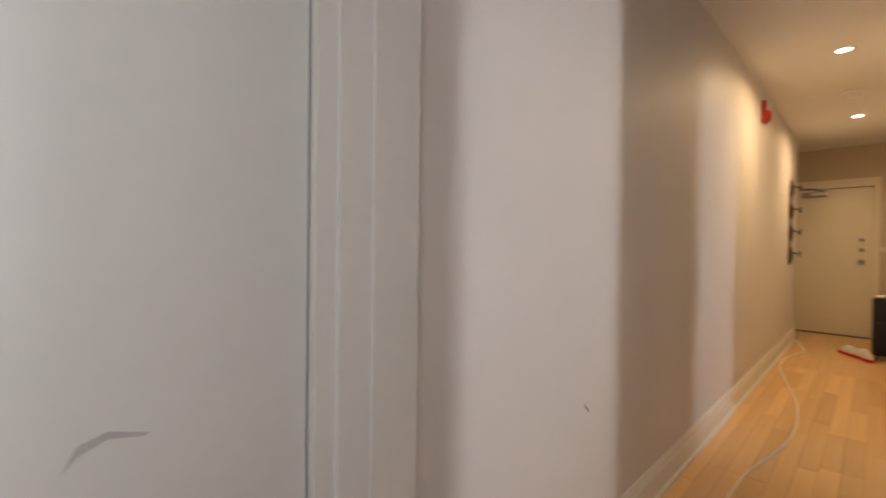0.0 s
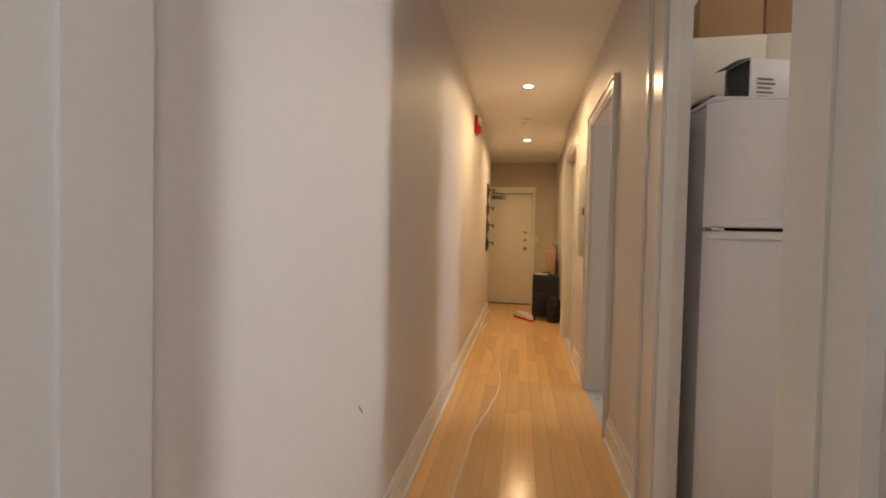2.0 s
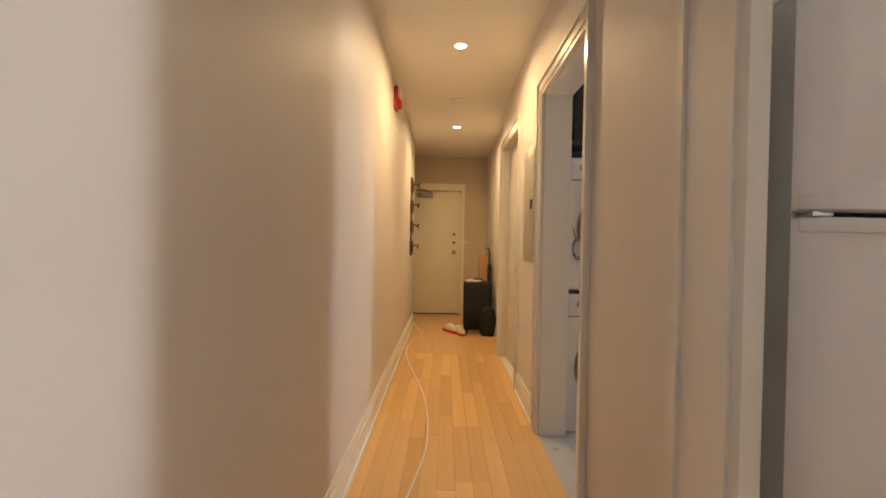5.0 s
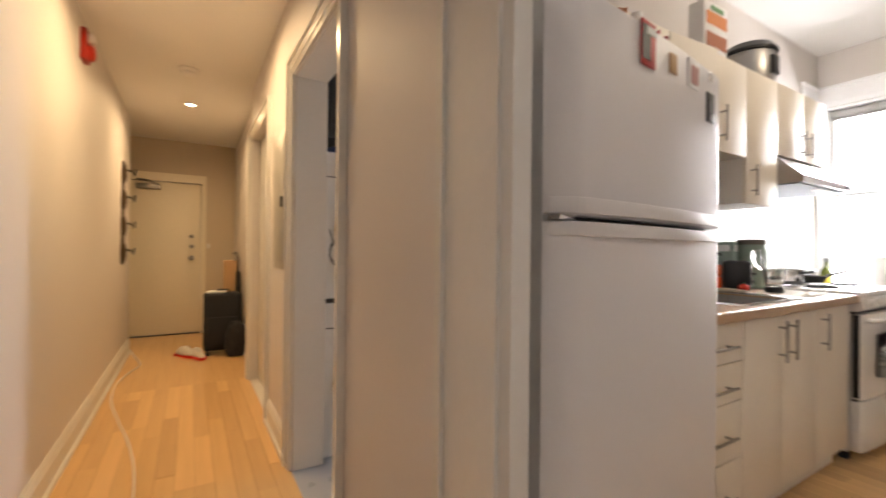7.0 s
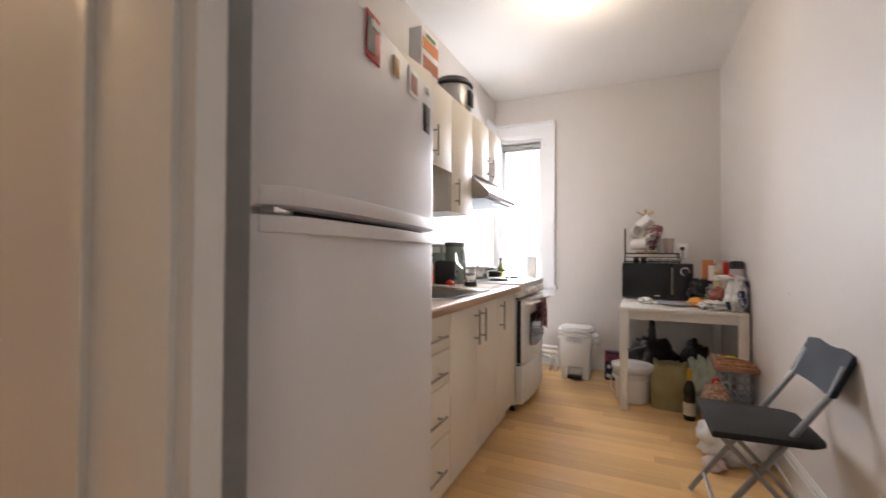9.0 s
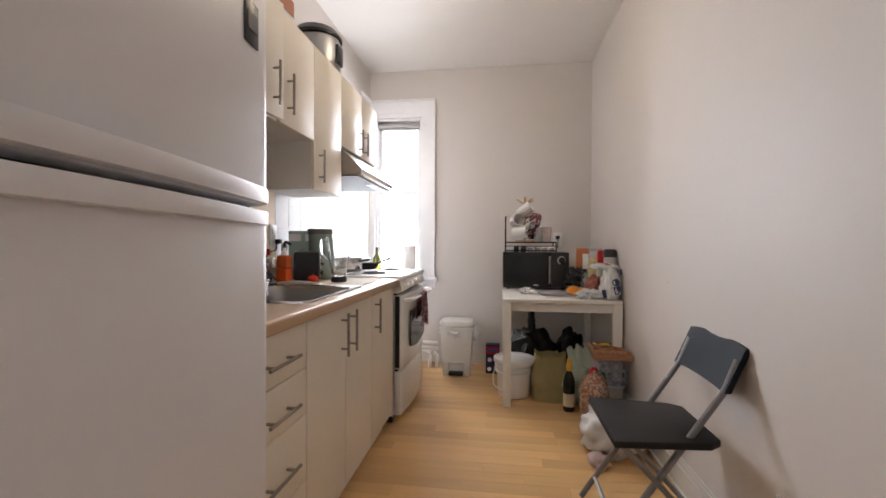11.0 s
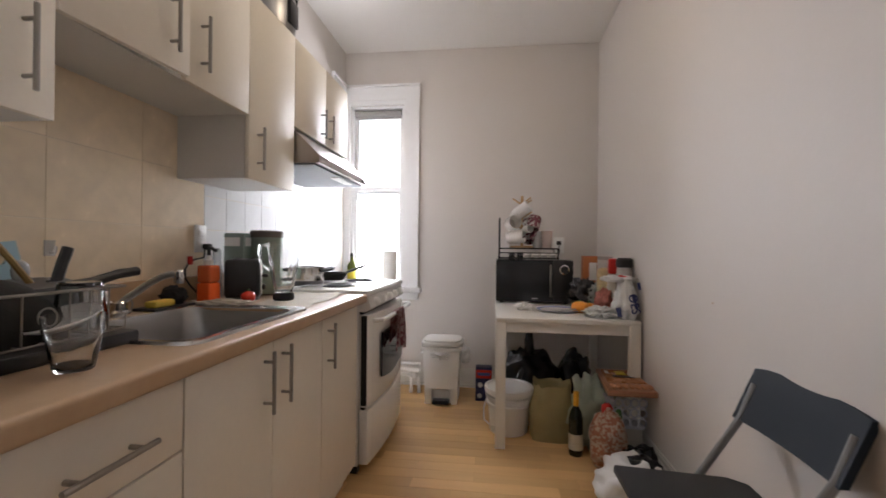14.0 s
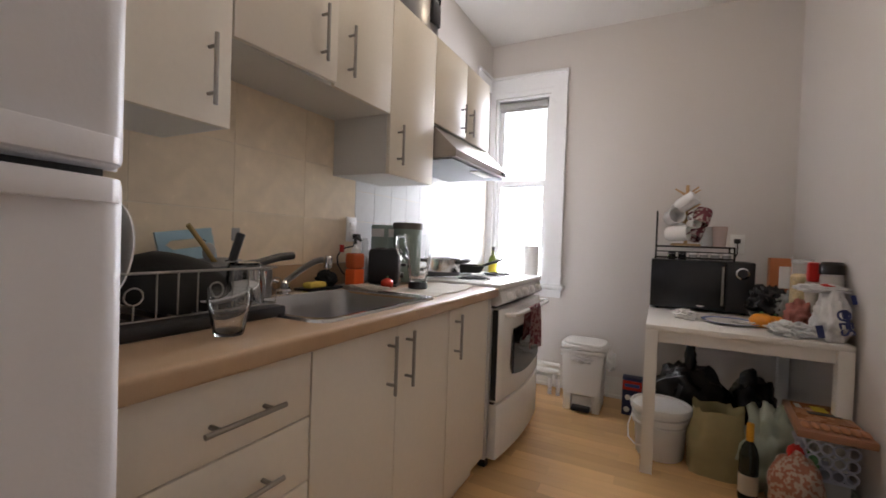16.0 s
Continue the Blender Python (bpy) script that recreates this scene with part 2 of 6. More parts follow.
def lathe(cx, cy, cz, profile, n=24, bm=None):
    """Turn (radius, height) pairs round a vertical axis."""
    bm = bm or bmesh.new()
    rings = []
    for r, z in profile:
        if r < 1e-5:
            rings.append([bm.verts.new((cx, cy, cz + z))])
        else:
            rings.append([bm.verts.new((cx + r * math.cos(2 * math.pi * i / n), cy + r * math.sin(2 * math.pi * i / n), cz + z)) for i in range(n)])
    for a, b in zip(rings, rings[1:]):
        for i in range(n):
            j = (i + 1) % n
            if len(a) == 1 and len(b) == 1:
                continue
            if len(a) == 1:
                bm.faces.new((a[0], b[i], b[j]))
            elif len(b) == 1:
                bm.faces.new((a[i], a[j], b[0]))
            else:
                bm.faces.new((a[i], a[j], b[j], b[i]))
    bmesh.ops.recalc_face_normals(bm, faces=bm.faces[:])
    return bm


def tube(points, r, n=8, bm=None):
    """A round bar along a line of points."""
    bm = bm or bmesh.new()
    pts = [Vector(p) for p in points]
    prev = None
    side = None
    for k, p in enumerate(pts):
        d = (pts[min(k + 1, len(pts) - 1)] - pts[max(k - 1, 0)]).normalized()
        if side is None:
            side = d.cross(Vector((0.31, 0.22, 0.93))).normalized()
        side = (side - d * side.dot(d)).normalized()
        up = d.cross(side)
        ring = [bm.verts.new(p + r * (math.cos(2 * math.pi * i / n) * side + math.sin(2 * math.pi * i / n) * up)) for i in range(n)]
        if prev:
            for i in range(n):
                bm.faces.new((prev[i], prev[(i + 1) % n], ring[(i + 1) % n], ring[i]))
        else:
            bm.faces.new(ring[::-1])
        prev = ring
    bm.faces.new(prev)
    bmesh.ops.recalc_face_normals(bm, faces=bm.faces[:])
    return bm


def blob(cx, cy, cz, rx, ry, rz, rough=0.25, freq=3.0, seed=0, sub=4, flat=-0.8, squash=1.0):
    """A soft crumpled body, flattened where it stands; (cx, cy, cz) is the middle of its foot."""
    bm = bmesh.new()
    bmesh.ops.create_icosphere(bm, subdivisions=sub, radius=1)
    for v in bm.verts:
        p = v.co.copy()
        q = p * freq + Vector((seed * 7.3, seed * 3.1, seed))
        d = 1 + rough * (noise.noise(q) + 0.5 * abs(noise.noise(q * 2.3)) + 0.25 * noise.noise(q * 5))
        p *= d
        p.z = max(p.z, flat)
        v.co = (cx + p.x * rx, cy + p.y * ry, cz + (p.z - flat) * rz)
    return bm


def merge(*bms):
    out = bms[0]
    for b in bms[1:]:
        me = bpy.data.meshes.new("tmp")
        b.to_mesh(me)
        out.from_mesh(me)
        bpy.data.meshes.remove(me)
        b.free()
    return out


def finish(name, bm, material):
    for f in bm.faces:
        f.smooth = True
    for e in bm.edges:
        if len(e.link_faces) == 2 and e.calc_face_angle(0) > 0.6:
            e.smooth = False
    me = bpy.data.meshes.new(name)
    bm.to_mesh(me)
    bm.free()
    me.materials.append(material)
    return me


def thing(name, base, label, category, group="", rz=0):
    ob = new(name)
    ob.empty_display_size = 0.05
    ob.matrix_basis = pose(*base, 0, 0, rz)
    MW[ob.name] = ob.matrix_basis.copy()
    return tagged(ob, label, category, group)


def part(name, bm, material, parent, label="", local=False):
    if not local:
        bm.transform(MW[parent.name].inverted())
    ob = new(name, finish(name, bm, material))
    ob.parent = parent
    MW[ob.name] = MW[parent.name]
    return tagged(ob, label)


def single(name, bm, material, base, label, category, group=""):
    bm.transform(Matrix.Translation(base).inverted())
    ob = new(name, finish(name, bm, material))
    ob.location = base
    MW[ob.name] = Matrix.Translation(base)
    return tagged(ob, label, category, group)


def struct(name, bm, material, label="", category=""):
    ob = new(name, finish(name, bm, material))
    MW[ob.name] = Matrix.Identity(4)
    return tagged(ob, label, category, kind="structure")

# ---- structure ----
NY, SY, KN, KW, KE, KF = 1.43, 0.43, 0.33, 0.42, 2.49, -3.62
CH, KH, XW, XE = 2.47, 2.77, -1.3, 7.43
D0, D1, DH = 0.87, 1.58, 2.10          # kitchen doorway
L0, L1, LH = 2.52, 3.27, 1.99          # laundry opening
S0, S1 = 4.05, 4.97                    # side door in the corridor
SY2 = 0.36


def wall(name, spans, label, m=PAINT):
    bm = bmesh.new()
    for s in spans:
        add_box(bm, *s)
    return struct(name, bm, m, label, "wall")


wall("wall_north", [(0.18, NY, 0, 6.62, NY + 0.12, CH + 0.05), (XW, NY, 2.06, 0.18, NY + 0.12, CH + 0.05), (XW, NY, 0, -0.66, NY + 0.12, 2.06)], "off-white painted corridor wall with scuffs")
wall("wall_alcove", [(6.50, NY + 0.12, 0, 6.62, 1.95, CH + 0.05), (6.62, 1.83, 0, XE + 0.1, 1.95, CH + 0.05)], "off-white painted alcove wall beside the entrance door")
wall("wall_south", [
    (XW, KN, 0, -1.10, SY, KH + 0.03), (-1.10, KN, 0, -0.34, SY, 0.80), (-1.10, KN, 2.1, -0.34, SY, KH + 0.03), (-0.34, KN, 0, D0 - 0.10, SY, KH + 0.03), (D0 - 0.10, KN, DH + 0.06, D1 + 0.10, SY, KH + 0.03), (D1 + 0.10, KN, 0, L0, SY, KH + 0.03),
    (L0, 0.27, LH, L1, SY, CH + 0.05), (L1, 0.27, 0, S0, SY, CH + 0.05), (S0, 0.27, 2.03, S1, SY, CH + 0.05), (S1, 0.27, 0, 5.05, SY, CH + 0.05), (5.05, 0.24, 0, XE + 0.1, SY2, CH + 0.05)], "off-white painted corridor wall with door openings")
wall("wall_east", [(XE, 0.24, 0, XE + 0.12, 0.74, CH + 0.05), (XE, 0.74, 1.95, XE + 0.12, 1.56, CH + 0.05), (XE, 1.56, 0, XE + 0.12, 1.95, CH + 0.05)], "beige painted end wall of the corridor", ENDWALL)
wall("wall_west", [(XW - 0.12, KN, 0, XW, NY + 0.12, CH + 0.05)], "off-white painted corridor wall")
# Unseen window, added to give the extra west daylight an opening.
struct("added_window", merge(box(-1.10, KN, 0.80, -1.07, KN + 0.04, 2.1), box(-0.37, KN, 0.80, -0.34, KN + 0.04, 2.1), box(-1.07, KN, 0.80, -0.37, KN + 0.04, 0.83), box(-1.07, KN, 2.07, -0.37, KN + 0.04, 2.1)), TRIM, "unseen white window added in the south wall near the west end", "window")
wall("kitchen_wall_west", [(KW - 0.12, KF - 0.12, 0, KW, KN, KH + 0.03)], "off-white painted kitchen wall")
wall("kitchen_wall_east", [(KE, KF - 0.12, 0, KE + 0.10, KN, KH + 0.03)], "off-white painted wall behind the cabinets")
WX0, WX1, WZ0, WZ1 = 1.98, 2.44, 0.80, 2.32
wall("kitchen_wall_south", [(KW, KF - 0.14, 0, WX0, KF, KH + 0.03), (WX0, KF - 0.14, 0, WX1, KF, WZ0), (WX0, KF - 0.14, WZ1, WX1, KF, KH + 0.03), (WX1, KF - 0.14, 0, KE, KF, KH + 0.03)], "off-white painted kitchen wall with the window")
wall("laundry_wall", [(2.59, -2.75, 0, 4.6, -2.62, 0.9), (2.59, -2.75, 2.0, 4.6, -2.62, 2.5), (2.59, -2.75, 0.9, 2.68, -2.62, 2.0), (3.22, -2.75, 0.9, 4.6, -2.62, 2.0), (4.5, -2.62, 0, 4.6, 0.05, 2.5)], "white painted laundry room wall with a window")
struct("window_3", merge(box(2.68, -2.74, 0.9, 2.71, -2.70, 2.0), box(3.19, -2.74, 0.9, 3.22, -2.70, 2.0), box(2.71, -2.74, 1.97, 3.19, -2.70, 2.0), box(2.71, -2.74, 0.9, 3.19, -2.70, 0.93)), TRIM, "white laundry room window", "window")
wall("side_room_wall", [(3.95, 0.06, 0, 5.2, 0.15, 2.5)], "painted wall behind the side door")
struct("ceiling_corridor", merge(box(XW, SY, CH, XE, NY, CH + 0.05), box(6.62, NY, CH, XE, 1.83, CH + 0.05), box(5.05, SY2, CH, XE, SY, CH + 0.05)), CEIL, "white painted corridor ceiling", "ceiling")
struct("ceiling_kitchen", box(KW, KF, KH, KE, KN, KH + 0.05), CEIL, "white painted kitchen ceiling", "ceiling")
struct("ceiling_laundry", box(2.52, -2.62, 2.43, 4.5, 0.27, 2.48), CEIL, "white laundry ceiling", "ceiling")
floor = struct("floor", merge(box(XW, SY, -0.06, XE, NY, -0.012), box(6.62, NY, -0.06, XE, 1.83, -0.012), box(5.05, SY2, -0.06, XE, SY, -0.012), box(D0 - 0.1, KN, -0.06, D1 + 0.1, SY, -0.012), box(KW, KF, -0.06, KE, KN, -0.012)), JOINT, "honey-coloured maple strip floor, worn and glossy", "floor")
struct("laundry_floor", merge(box(2.52, -2.62, -0.05, 4.5, 0.27, -0.004), box(L0, 0.27, -0.05, L1, SY, -0.004)), TILEF, "grey tiled laundry floor", "floor")

struct("threshold", box(S0, 0.27, -0.06, S1, SY, 0.002), TRIM, "painted side door threshold", "threshold")
# skirting: stepped boards with a rounded cap


def skirt(name, x0, y0, x1, y1, nx, ny, h=0.15):
    """A board from (x0, y0) to (x1, y1) standing out along (nx, ny)."""
    bm = bmesh.new()
    for z0, z1, d in ((0.0, h - 0.035, 0.016), (h - 0.035, h - 0.012, 0.011), (h - 0.012, h, 0.006), (0.0, 0.022, 0.028)):
        add_box(bm, min(x0, x1, x0 + nx * d, x1 + nx * d), min(y0, y1, y0 + ny * d, y1 + ny * d), z0, max(x0, x1, x0 + nx * d, x1 + nx * d), max(y0, y1, y0 + ny * d, y1 + ny * d), z1)
    return struct(name, bm, TRIM, "white glossy moulded baseboard", "baseboard")


skirt("baseboard", 0.40, NY, 6.62, NY, 0, -1)
skirt("baseboard", 1.806, SY, L0 - 0.10, SY, 0, 1)
skirt("baseboard", L1 + 0.06, SY, S0 - 0.06, SY, 0, 1)
skirt("baseboard", 5.07, SY2, XE, SY2, 0, 1)
skirt("baseboard", KW, KF, KW, KN, 1, 0)
skirt("baseboard", KW + 0.03, KF, KE, KF, 0, 1)
skirt("baseboard", XW, SY, D0 - 0.226, SY, 0, 1)


def casing(name, axis, lo, hi, top, face, out, w=0.14, label="white glossy moulded door casing", steps=((0.0, 0.30, 0.014), (0.30, 0.86, 0.020), (0.86, 1.0, 0.030))):
    """Two uprights and a head round an opening in a wall whose face is at y=face, standing out along y by out's sign."""
    bm = bmesh.new()
    for a, b in ((lo - w, lo), (hi, hi + w)):
        s = 1 if a >= hi - 1e-6 else -1
        inner, outer = (a, b) if s > 0 else (b, a)
        for f0, f1, d in steps:
            u, v = inner + (outer - inner) * f0, inner + (outer - inner) * f1
            add_box(bm, min(u, v), min(face, face + out * d), 0, max(u, v), max(face, face + out * d), top + w * f1)
    for f0, f1, d in steps:
        add_box(bm, lo - w * f0, min(face, face + out * d), top + w * f0, hi + w * f0, max(face, face + out * d), top + w * f1)
    return struct(name, bm, TRIM, label, "trim")


casing("trim_kitchen_door", "y", D0, D1, DH, SY, 1, 0.225, steps=((0.0, 0.13, 0.014), (0.13, 0.56, 0.022), (0.56, 0.90, 0.014), (0.90, 1.0, 0.024)))
struct("doorframe_kitchen", merge(box(D1, 0.405, 0, D1 + 0.10, SY, DH + 0.06), box(D0 - 0.10, 0.405, 0, D0, SY, DH + 0.06), box(D0, 0.405, DH, D1, SY, DH + 0.06)), TRIM, "white painted door jamb lining", "trim")
casing("trim_laundry_door", "y", L0, L1, LH, SY, 1, 0.08)
struct("doorframe_laundry", merge(box(L1 - 0.012, 0.27, 0, L1, SY - 0.002, LH), box(L0, 0.27, 0, L0 + 0.012, SY - 0.002, LH), box(L0, 0.27, LH - 0.012, L1, SY - 0.002, LH)), TRIM, "white painted jamb lining of the laundry", "trim")
casing("trim_side_door", "y", S0, S1, 2.03, SY, 1, 0.07)
casing("trim_north_door", "y", -0.66, 0.18, 2.06, NY, -1, 0.22, steps=((0.0, 0.18, 0.010), (0.18, 0.50, 0.018), (0.50, 1.0, 0.024)))

# doors


def knob(parent, x, y, z, r, axis, material=NICKEL, name="door_knob"):
    bm = lathe(0, 0, 0, [(0, 0), (r * 1.05, 0), (r * 1.05, r * 0.25), (r * 0.5, r * 0.4), (r * 0.5, r), (r, r * 1.3), (r, r * 1.9), (r * 0.6, r * 2.3), (0, r * 2.3)], 16)
    turn = {"-x": pose(0, 0, 0, 0, -90, 0), "+y": pose(0, 0, 0, -90, 0, 0), "-y": pose(0, 0, 0, 90, 0, 0)}[axis]
    bm.transform(Matrix.Translation((x, y, z)) @ turn)
    return part(name, bm, material, parent)


d1 = struct("door_1", box(XE + 0.02, 0.760, 0.014, XE + 0.06, 1.545, 1.936, 0.003), ENTRY, "closed cream painted entrance door with three locks", "door")
# Unseen backing added so sky light doesn't leak round the entrance door.
struct("entrance_backing", box(XE + 0.066, 0.72, 0, XE + 0.10, 1.58, 2.0), PAINT, "unseen backing that keeps sky light out of the entrance door gap", "wall")
struct("door_frame_1", merge(box(XE - 0.015, 0.70, 0, XE + 0.11, 0.755, 2.05), box(XE - 0.015, 0.755, 1.945, XE + 0.11, 1.55, 2.05), box(XE - 0.015, 1.55, 0, XE + 0.11, 1.60, 2.05)), ENTRY, "cream painted entrance door frame", "trim")
# Dark strip that paints in the shade of the gap under the door.
struct("door_gap_1", box(XE + 0.005, 0.755, 0.0, XE + 0.064, 1.55, 0.010), DARKR, "dark strip for the shaded gap under the entrance door", "threshold")
for kz, kr in ((1.26, 0.022), (1.13, 0.024), (0.98, 0.030)):
    knob(d1, XE + 0.02, 0.86, kz, kr, "-x")
part("door_closer", merge(box(XE - 0.035, 1.20, 1.84, XE + 0.02, 1.45, 1.90, 0.006), tube([(XE - 0.02, 1.22, 1.90), (XE - 0.16, 1.33, 1.93), (XE - 0.02, 1.44, 1.955)], 0.009)), NICKEL, d1, "grey metal door closer")
single("door_chime", box(XE - 0.02, 0.655, 1.11, XE, 0.685, 1.17, 0.003), WHITEP, (XE, 0.67, 1.11), "small white wall switch beside the entrance door", "switch")
d2 = struct("door_2", box(S0 + 0.003, 0.33, 0.01, S1 - 0.003, 0.37, 2.028, 0.002), DOORW, "closed white painted side door", "door")
knob(d2, 4.20, 0.37, 0.90, 0.026, "+y")
d3 = struct("door_3", box(-0.655, NY + 0.012, 0.008, 0.175, NY + 0.052, 2.055, 0.002), DOORW, "closed flat white painted door with scuffs", "door")
struct("door_stop", box(0.178, NY - 0.012, 0, 0.20, NY + 0.01, 2.06), TRIM, "white painted door stop", "trim")
# Unseen panel added to close the opening behind this door.
struct("door_backing", box(-0.7, NY + 0.07, 0, 0.17, NY + 0.12, 2.055), PAINT, "unseen backing panel added behind the closed door", "wall")

# window: casing, stool, two sashes with panes, rolled blind
struct("trim_window", merge(
    box(WX0 - 0.115, KF, 0.80, WX0 - 0.02, KF + 0.018, 2.36), box(WX0 - 0.13, KF, 0.80, WX0 - 0.115, KF + 0.03, 2.47), box(WX0 - 0.02, KF, 0.80, WX0, KF + 0.012, 2.32),
    box(WX0 - 0.115, KF, 2.36, KE, KF + 0.018, 2.47), box(WX0 - 0.13, KF, 2.47, KE, KF + 0.034, 2.49), box(WX0 - 0.02, KF, 2.32, KE, KF + 0.012, 2.36),
    box(WX1, KF, 0.80, KE, KF + 0.018, 2.36)), LITTRIM, "white glossy window casing", "trim")
struct("trim_return", merge(box(KE - 0.018, -3.30, 2.36, KE, KF + 0.035, 2.47), box(KE - 0.03, -3.30, 2.47, KE, KF + 0.035, 2.49)), LITTRIM, "white casing board returning round the corner", "trim")
struct("window_sill", merge(box(WX0 - 0.16, KF - 0.06, 0.765, KE, KF + 0.07, 0.80, 0.008), box(WX0 - 0.13, KF, 0.70, KE, KF + 0.016, 0.765)), LITTRIM, "white painted window sill", "sill")
win = struct("window_1", merge(box(WX0, KF - 0.13, WZ0, WX0 + 0.022, KF - 0.01, WZ1), box(WX1 - 0.022, KF - 0.13, WZ0, WX1, KF - 0.01, WZ1), box(WX0, KF - 0.13, WZ1 - 0.022, WX1, KF - 0.01, WZ1)), LITTRIM, "white double-hung sash window full of daylight", "window")


def sash(z0, z1, y):
    s = part("sash", merge(box(WX0 + 0.022, y, z0, WX0 + 0.050, y + 0.03, z1), box(WX1 - 0.050, y, z0, WX1 - 0.022, y + 0.03, z1), box(WX0 + 0.050, y, z0, WX1 - 0.050, y + 0.03, z0 + 0.05), box(WX0 + 0.050, y, z1 - 0.04, WX1 - 0.050, y + 0.03, z1)), LITTRIM, win)
    p = part("pane", box(WX0 + 0.050, y + 0.012, z0 + 0.05, WX1 - 0.050, y + 0.018, z1 - 0.04), GLASS, s)
    p.visible_shadow = False


sash(0.80, 1.64, KF - 0.065)
sash(1.59, 2.298, KF - 0.10)
single("roller_blind", merge(tube([(WX0 + 0.03, KF - 0.03, 2.26), (WX1 - 0.03, KF - 0.03, 2.26)], 0.028, 16), box(WX0 + 0.035, KF - 0.03, 2.225, WX1 - 0.035, KF - 0.026, 2.25), box(WX0 + 0.035, KF - 0.036, 2.212, WX1 - 0.035, KF - 0.02, 2.225)), mat("grey_blind", (0.36, 0.35, 0.34), 0.7), (2.2, KF - 0.03, 2.212), "grey rolled-up window blind", "blind")
backdrop = struct("backdrop", box(-2.0, -7.2, -2.0, 6.0, -7.1, 6.0), SKYW, "bright overcast sky outside the window", "backdrop")

# ---- corridor fixtures ----
for lx, ly in ((3.71, 0.912), (5.724, 0.884)):
    dl = thing("recessed_light", (lx, ly, CH), "round white recessed ceiling downlight, switched on", "ceiling light", "corridor downlights")
    part("trim_ring", lathe(lx, ly, CH, [(0.040, -0.001), (0.040, -0.006), (0.056, -0.006), (0.060, 0.0), (0.040, 0.0)], 28), WHITEP, dl)
    part("lens", lathe(lx, ly, CH, [(0, -0.002), (0.040, -0.002), (0.040, 0.0), (0, 0)], 28), LAMPG, dl, "glowing lens")
sm = thing("smoke_detector", (4.822, 0.898, CH), "round white smoke detector on the ceiling", "smoke detector")
part("base", lathe(4.822, 0.898, CH, [(0, 0), (0.075, 0), (0.075, -0.012), (0.06, -0.02), (0, -0.02)], 28), WHITEP, sm)
part("cover", lathe(4.822, 0.898, CH - 0.02, [(0, 0), (0.055, 0), (0.05, -0.02), (0.03, -0.028), (0, -0.028)], 28), WHITEP, sm)
al = thing("fire_alarm", (4.275, NY, 2.22), "red fire alarm sounder with strobe on the wall", "fire alarm")
part("backplate", box(4.215, NY - 0.03, 2.20, 4.335, NY, 2.38, 0.004), REDDK, al)
horn = lathe(0, 0, 0, [(0, 0), (0.045, 0), (0.045, 0.02), (0.03, 0.03), (0, 0.03)], 20)
horn.transform(Matrix.Translation((4.275, NY - 0.03, 2.25)) @ pose(0, 0, 0, 90, 0, 0))
part("horn", horn, REDDK, al)
part("strobe", box(4.245, NY - 0.06, 2.31, 4.305, NY - 0.03, 2.36, 0.006), WHITEP, al, "clear strobe lens")

rack = thing("coat_rack", (6.0, NY, 0.95), "dark wooden wall coat rack with iron hooks", "coat rack")
for k in range(4):
    z = 1.06 + 0.25 * k
    b = lathe(0, 0, 0, [(0, 0), (0.09, 0), (0.095, 0.012), (0.07, 0.03), (0.03, 0.04), (0, 0.04)], 20)
    b.transform(Matrix.Translation((6.02, NY, z)) @ pose(0, 0, 0, 90, 0, 0) @ Matrix.Diagonal((0.8, 1.15, 1, 1)))
    part("plaque", b, WOODD, rack)
    part("hook", tube([(6.02, NY - 0.035, z + 0.03), (6.02, NY - 0.075, z + 0.02), (6.02, NY - 0.095, z - 0.02), (6.02, NY - 0.10, z + 0.045)], 0.008), IRON, rack, "black iron hook")
part("strip", box(5.99, NY - 0.018, 0.95, 6.05, NY, 1.92, 0.004), WOODD, rack)

pn = thing("electrical_panel", (3.58, SY, 1.0), "grey metal electrical panel cover on the wall", "electrical panel")
part("frame", box(3.40, SY, 1.0, 3.78, SY + 0.012, 1.76, 0.003), PANELG, pn)
pd = part("door", box(3.43, SY + 0.012, 1.04, 3.75, SY + 0.02, 1.72, 0.003), PANELG, pn)
part("latch", box(3.47, SY + 0.02, 1.34, 3.50, SY + 0.03, 1.40, 0.003), BLACK, pd, "black latch")

# ---- laundry ----


MF = 3.31     # front of the machines


def front_loader(name, z0, z1, label, cat):
    t = thing(name, (MF + 0.3, -0.04, z0), label, cat)
    part("body", box(MF, -0.342, z0, MF + 0.62, 0.262, z1, 0.010), ENAMEL, t)
    zc = z0 + (z1 - z0) * 0.47
    ring = lathe(0, 0, 0, [(0.15, 0), (0.245, 0), (0.245, 0.02), (0.23, 0.035), (0.16, 0.03), (0.15, 0)], 32)
    ring.transform(Matrix.Translation((MF, -0.03, zc)) @ pose(0, 0, 0, 0, -90, 0))
    dr = part("door_ring", ring, mat("ring_grey", (0.16, 0.14, 0.12), 0.3), t)
    gl = lathe(0, 0, 0, [(0, 0.02), (0.10, 0.018), (0.15, 0.01), (0.15, 0), (0, 0)], 32)
    gl.transform(Matrix.Translation((MF, -0.03, zc)) @ pose(0, 0, 0, 0, -90, 0))
    part("door_glass", gl, BLACKGL, dr, "dark round door glass")
    part("control_panel", box(MF - 0.008, -0.335, z1 - 0.13, MF, 0.255, z1 - 0.01, 0.003), ENAMEL, t)
    part("seam", box(MF - 0.002, -0.335, z1 - 0.138, MF, 0.255, z1 - 0.132), GREY, t)
    for ky in (0.19, -0.05, -0.25):
        knob(t, MF - 0.008, ky, z1 - 0.06, 0.018, "-x", NICKEL, "dial")


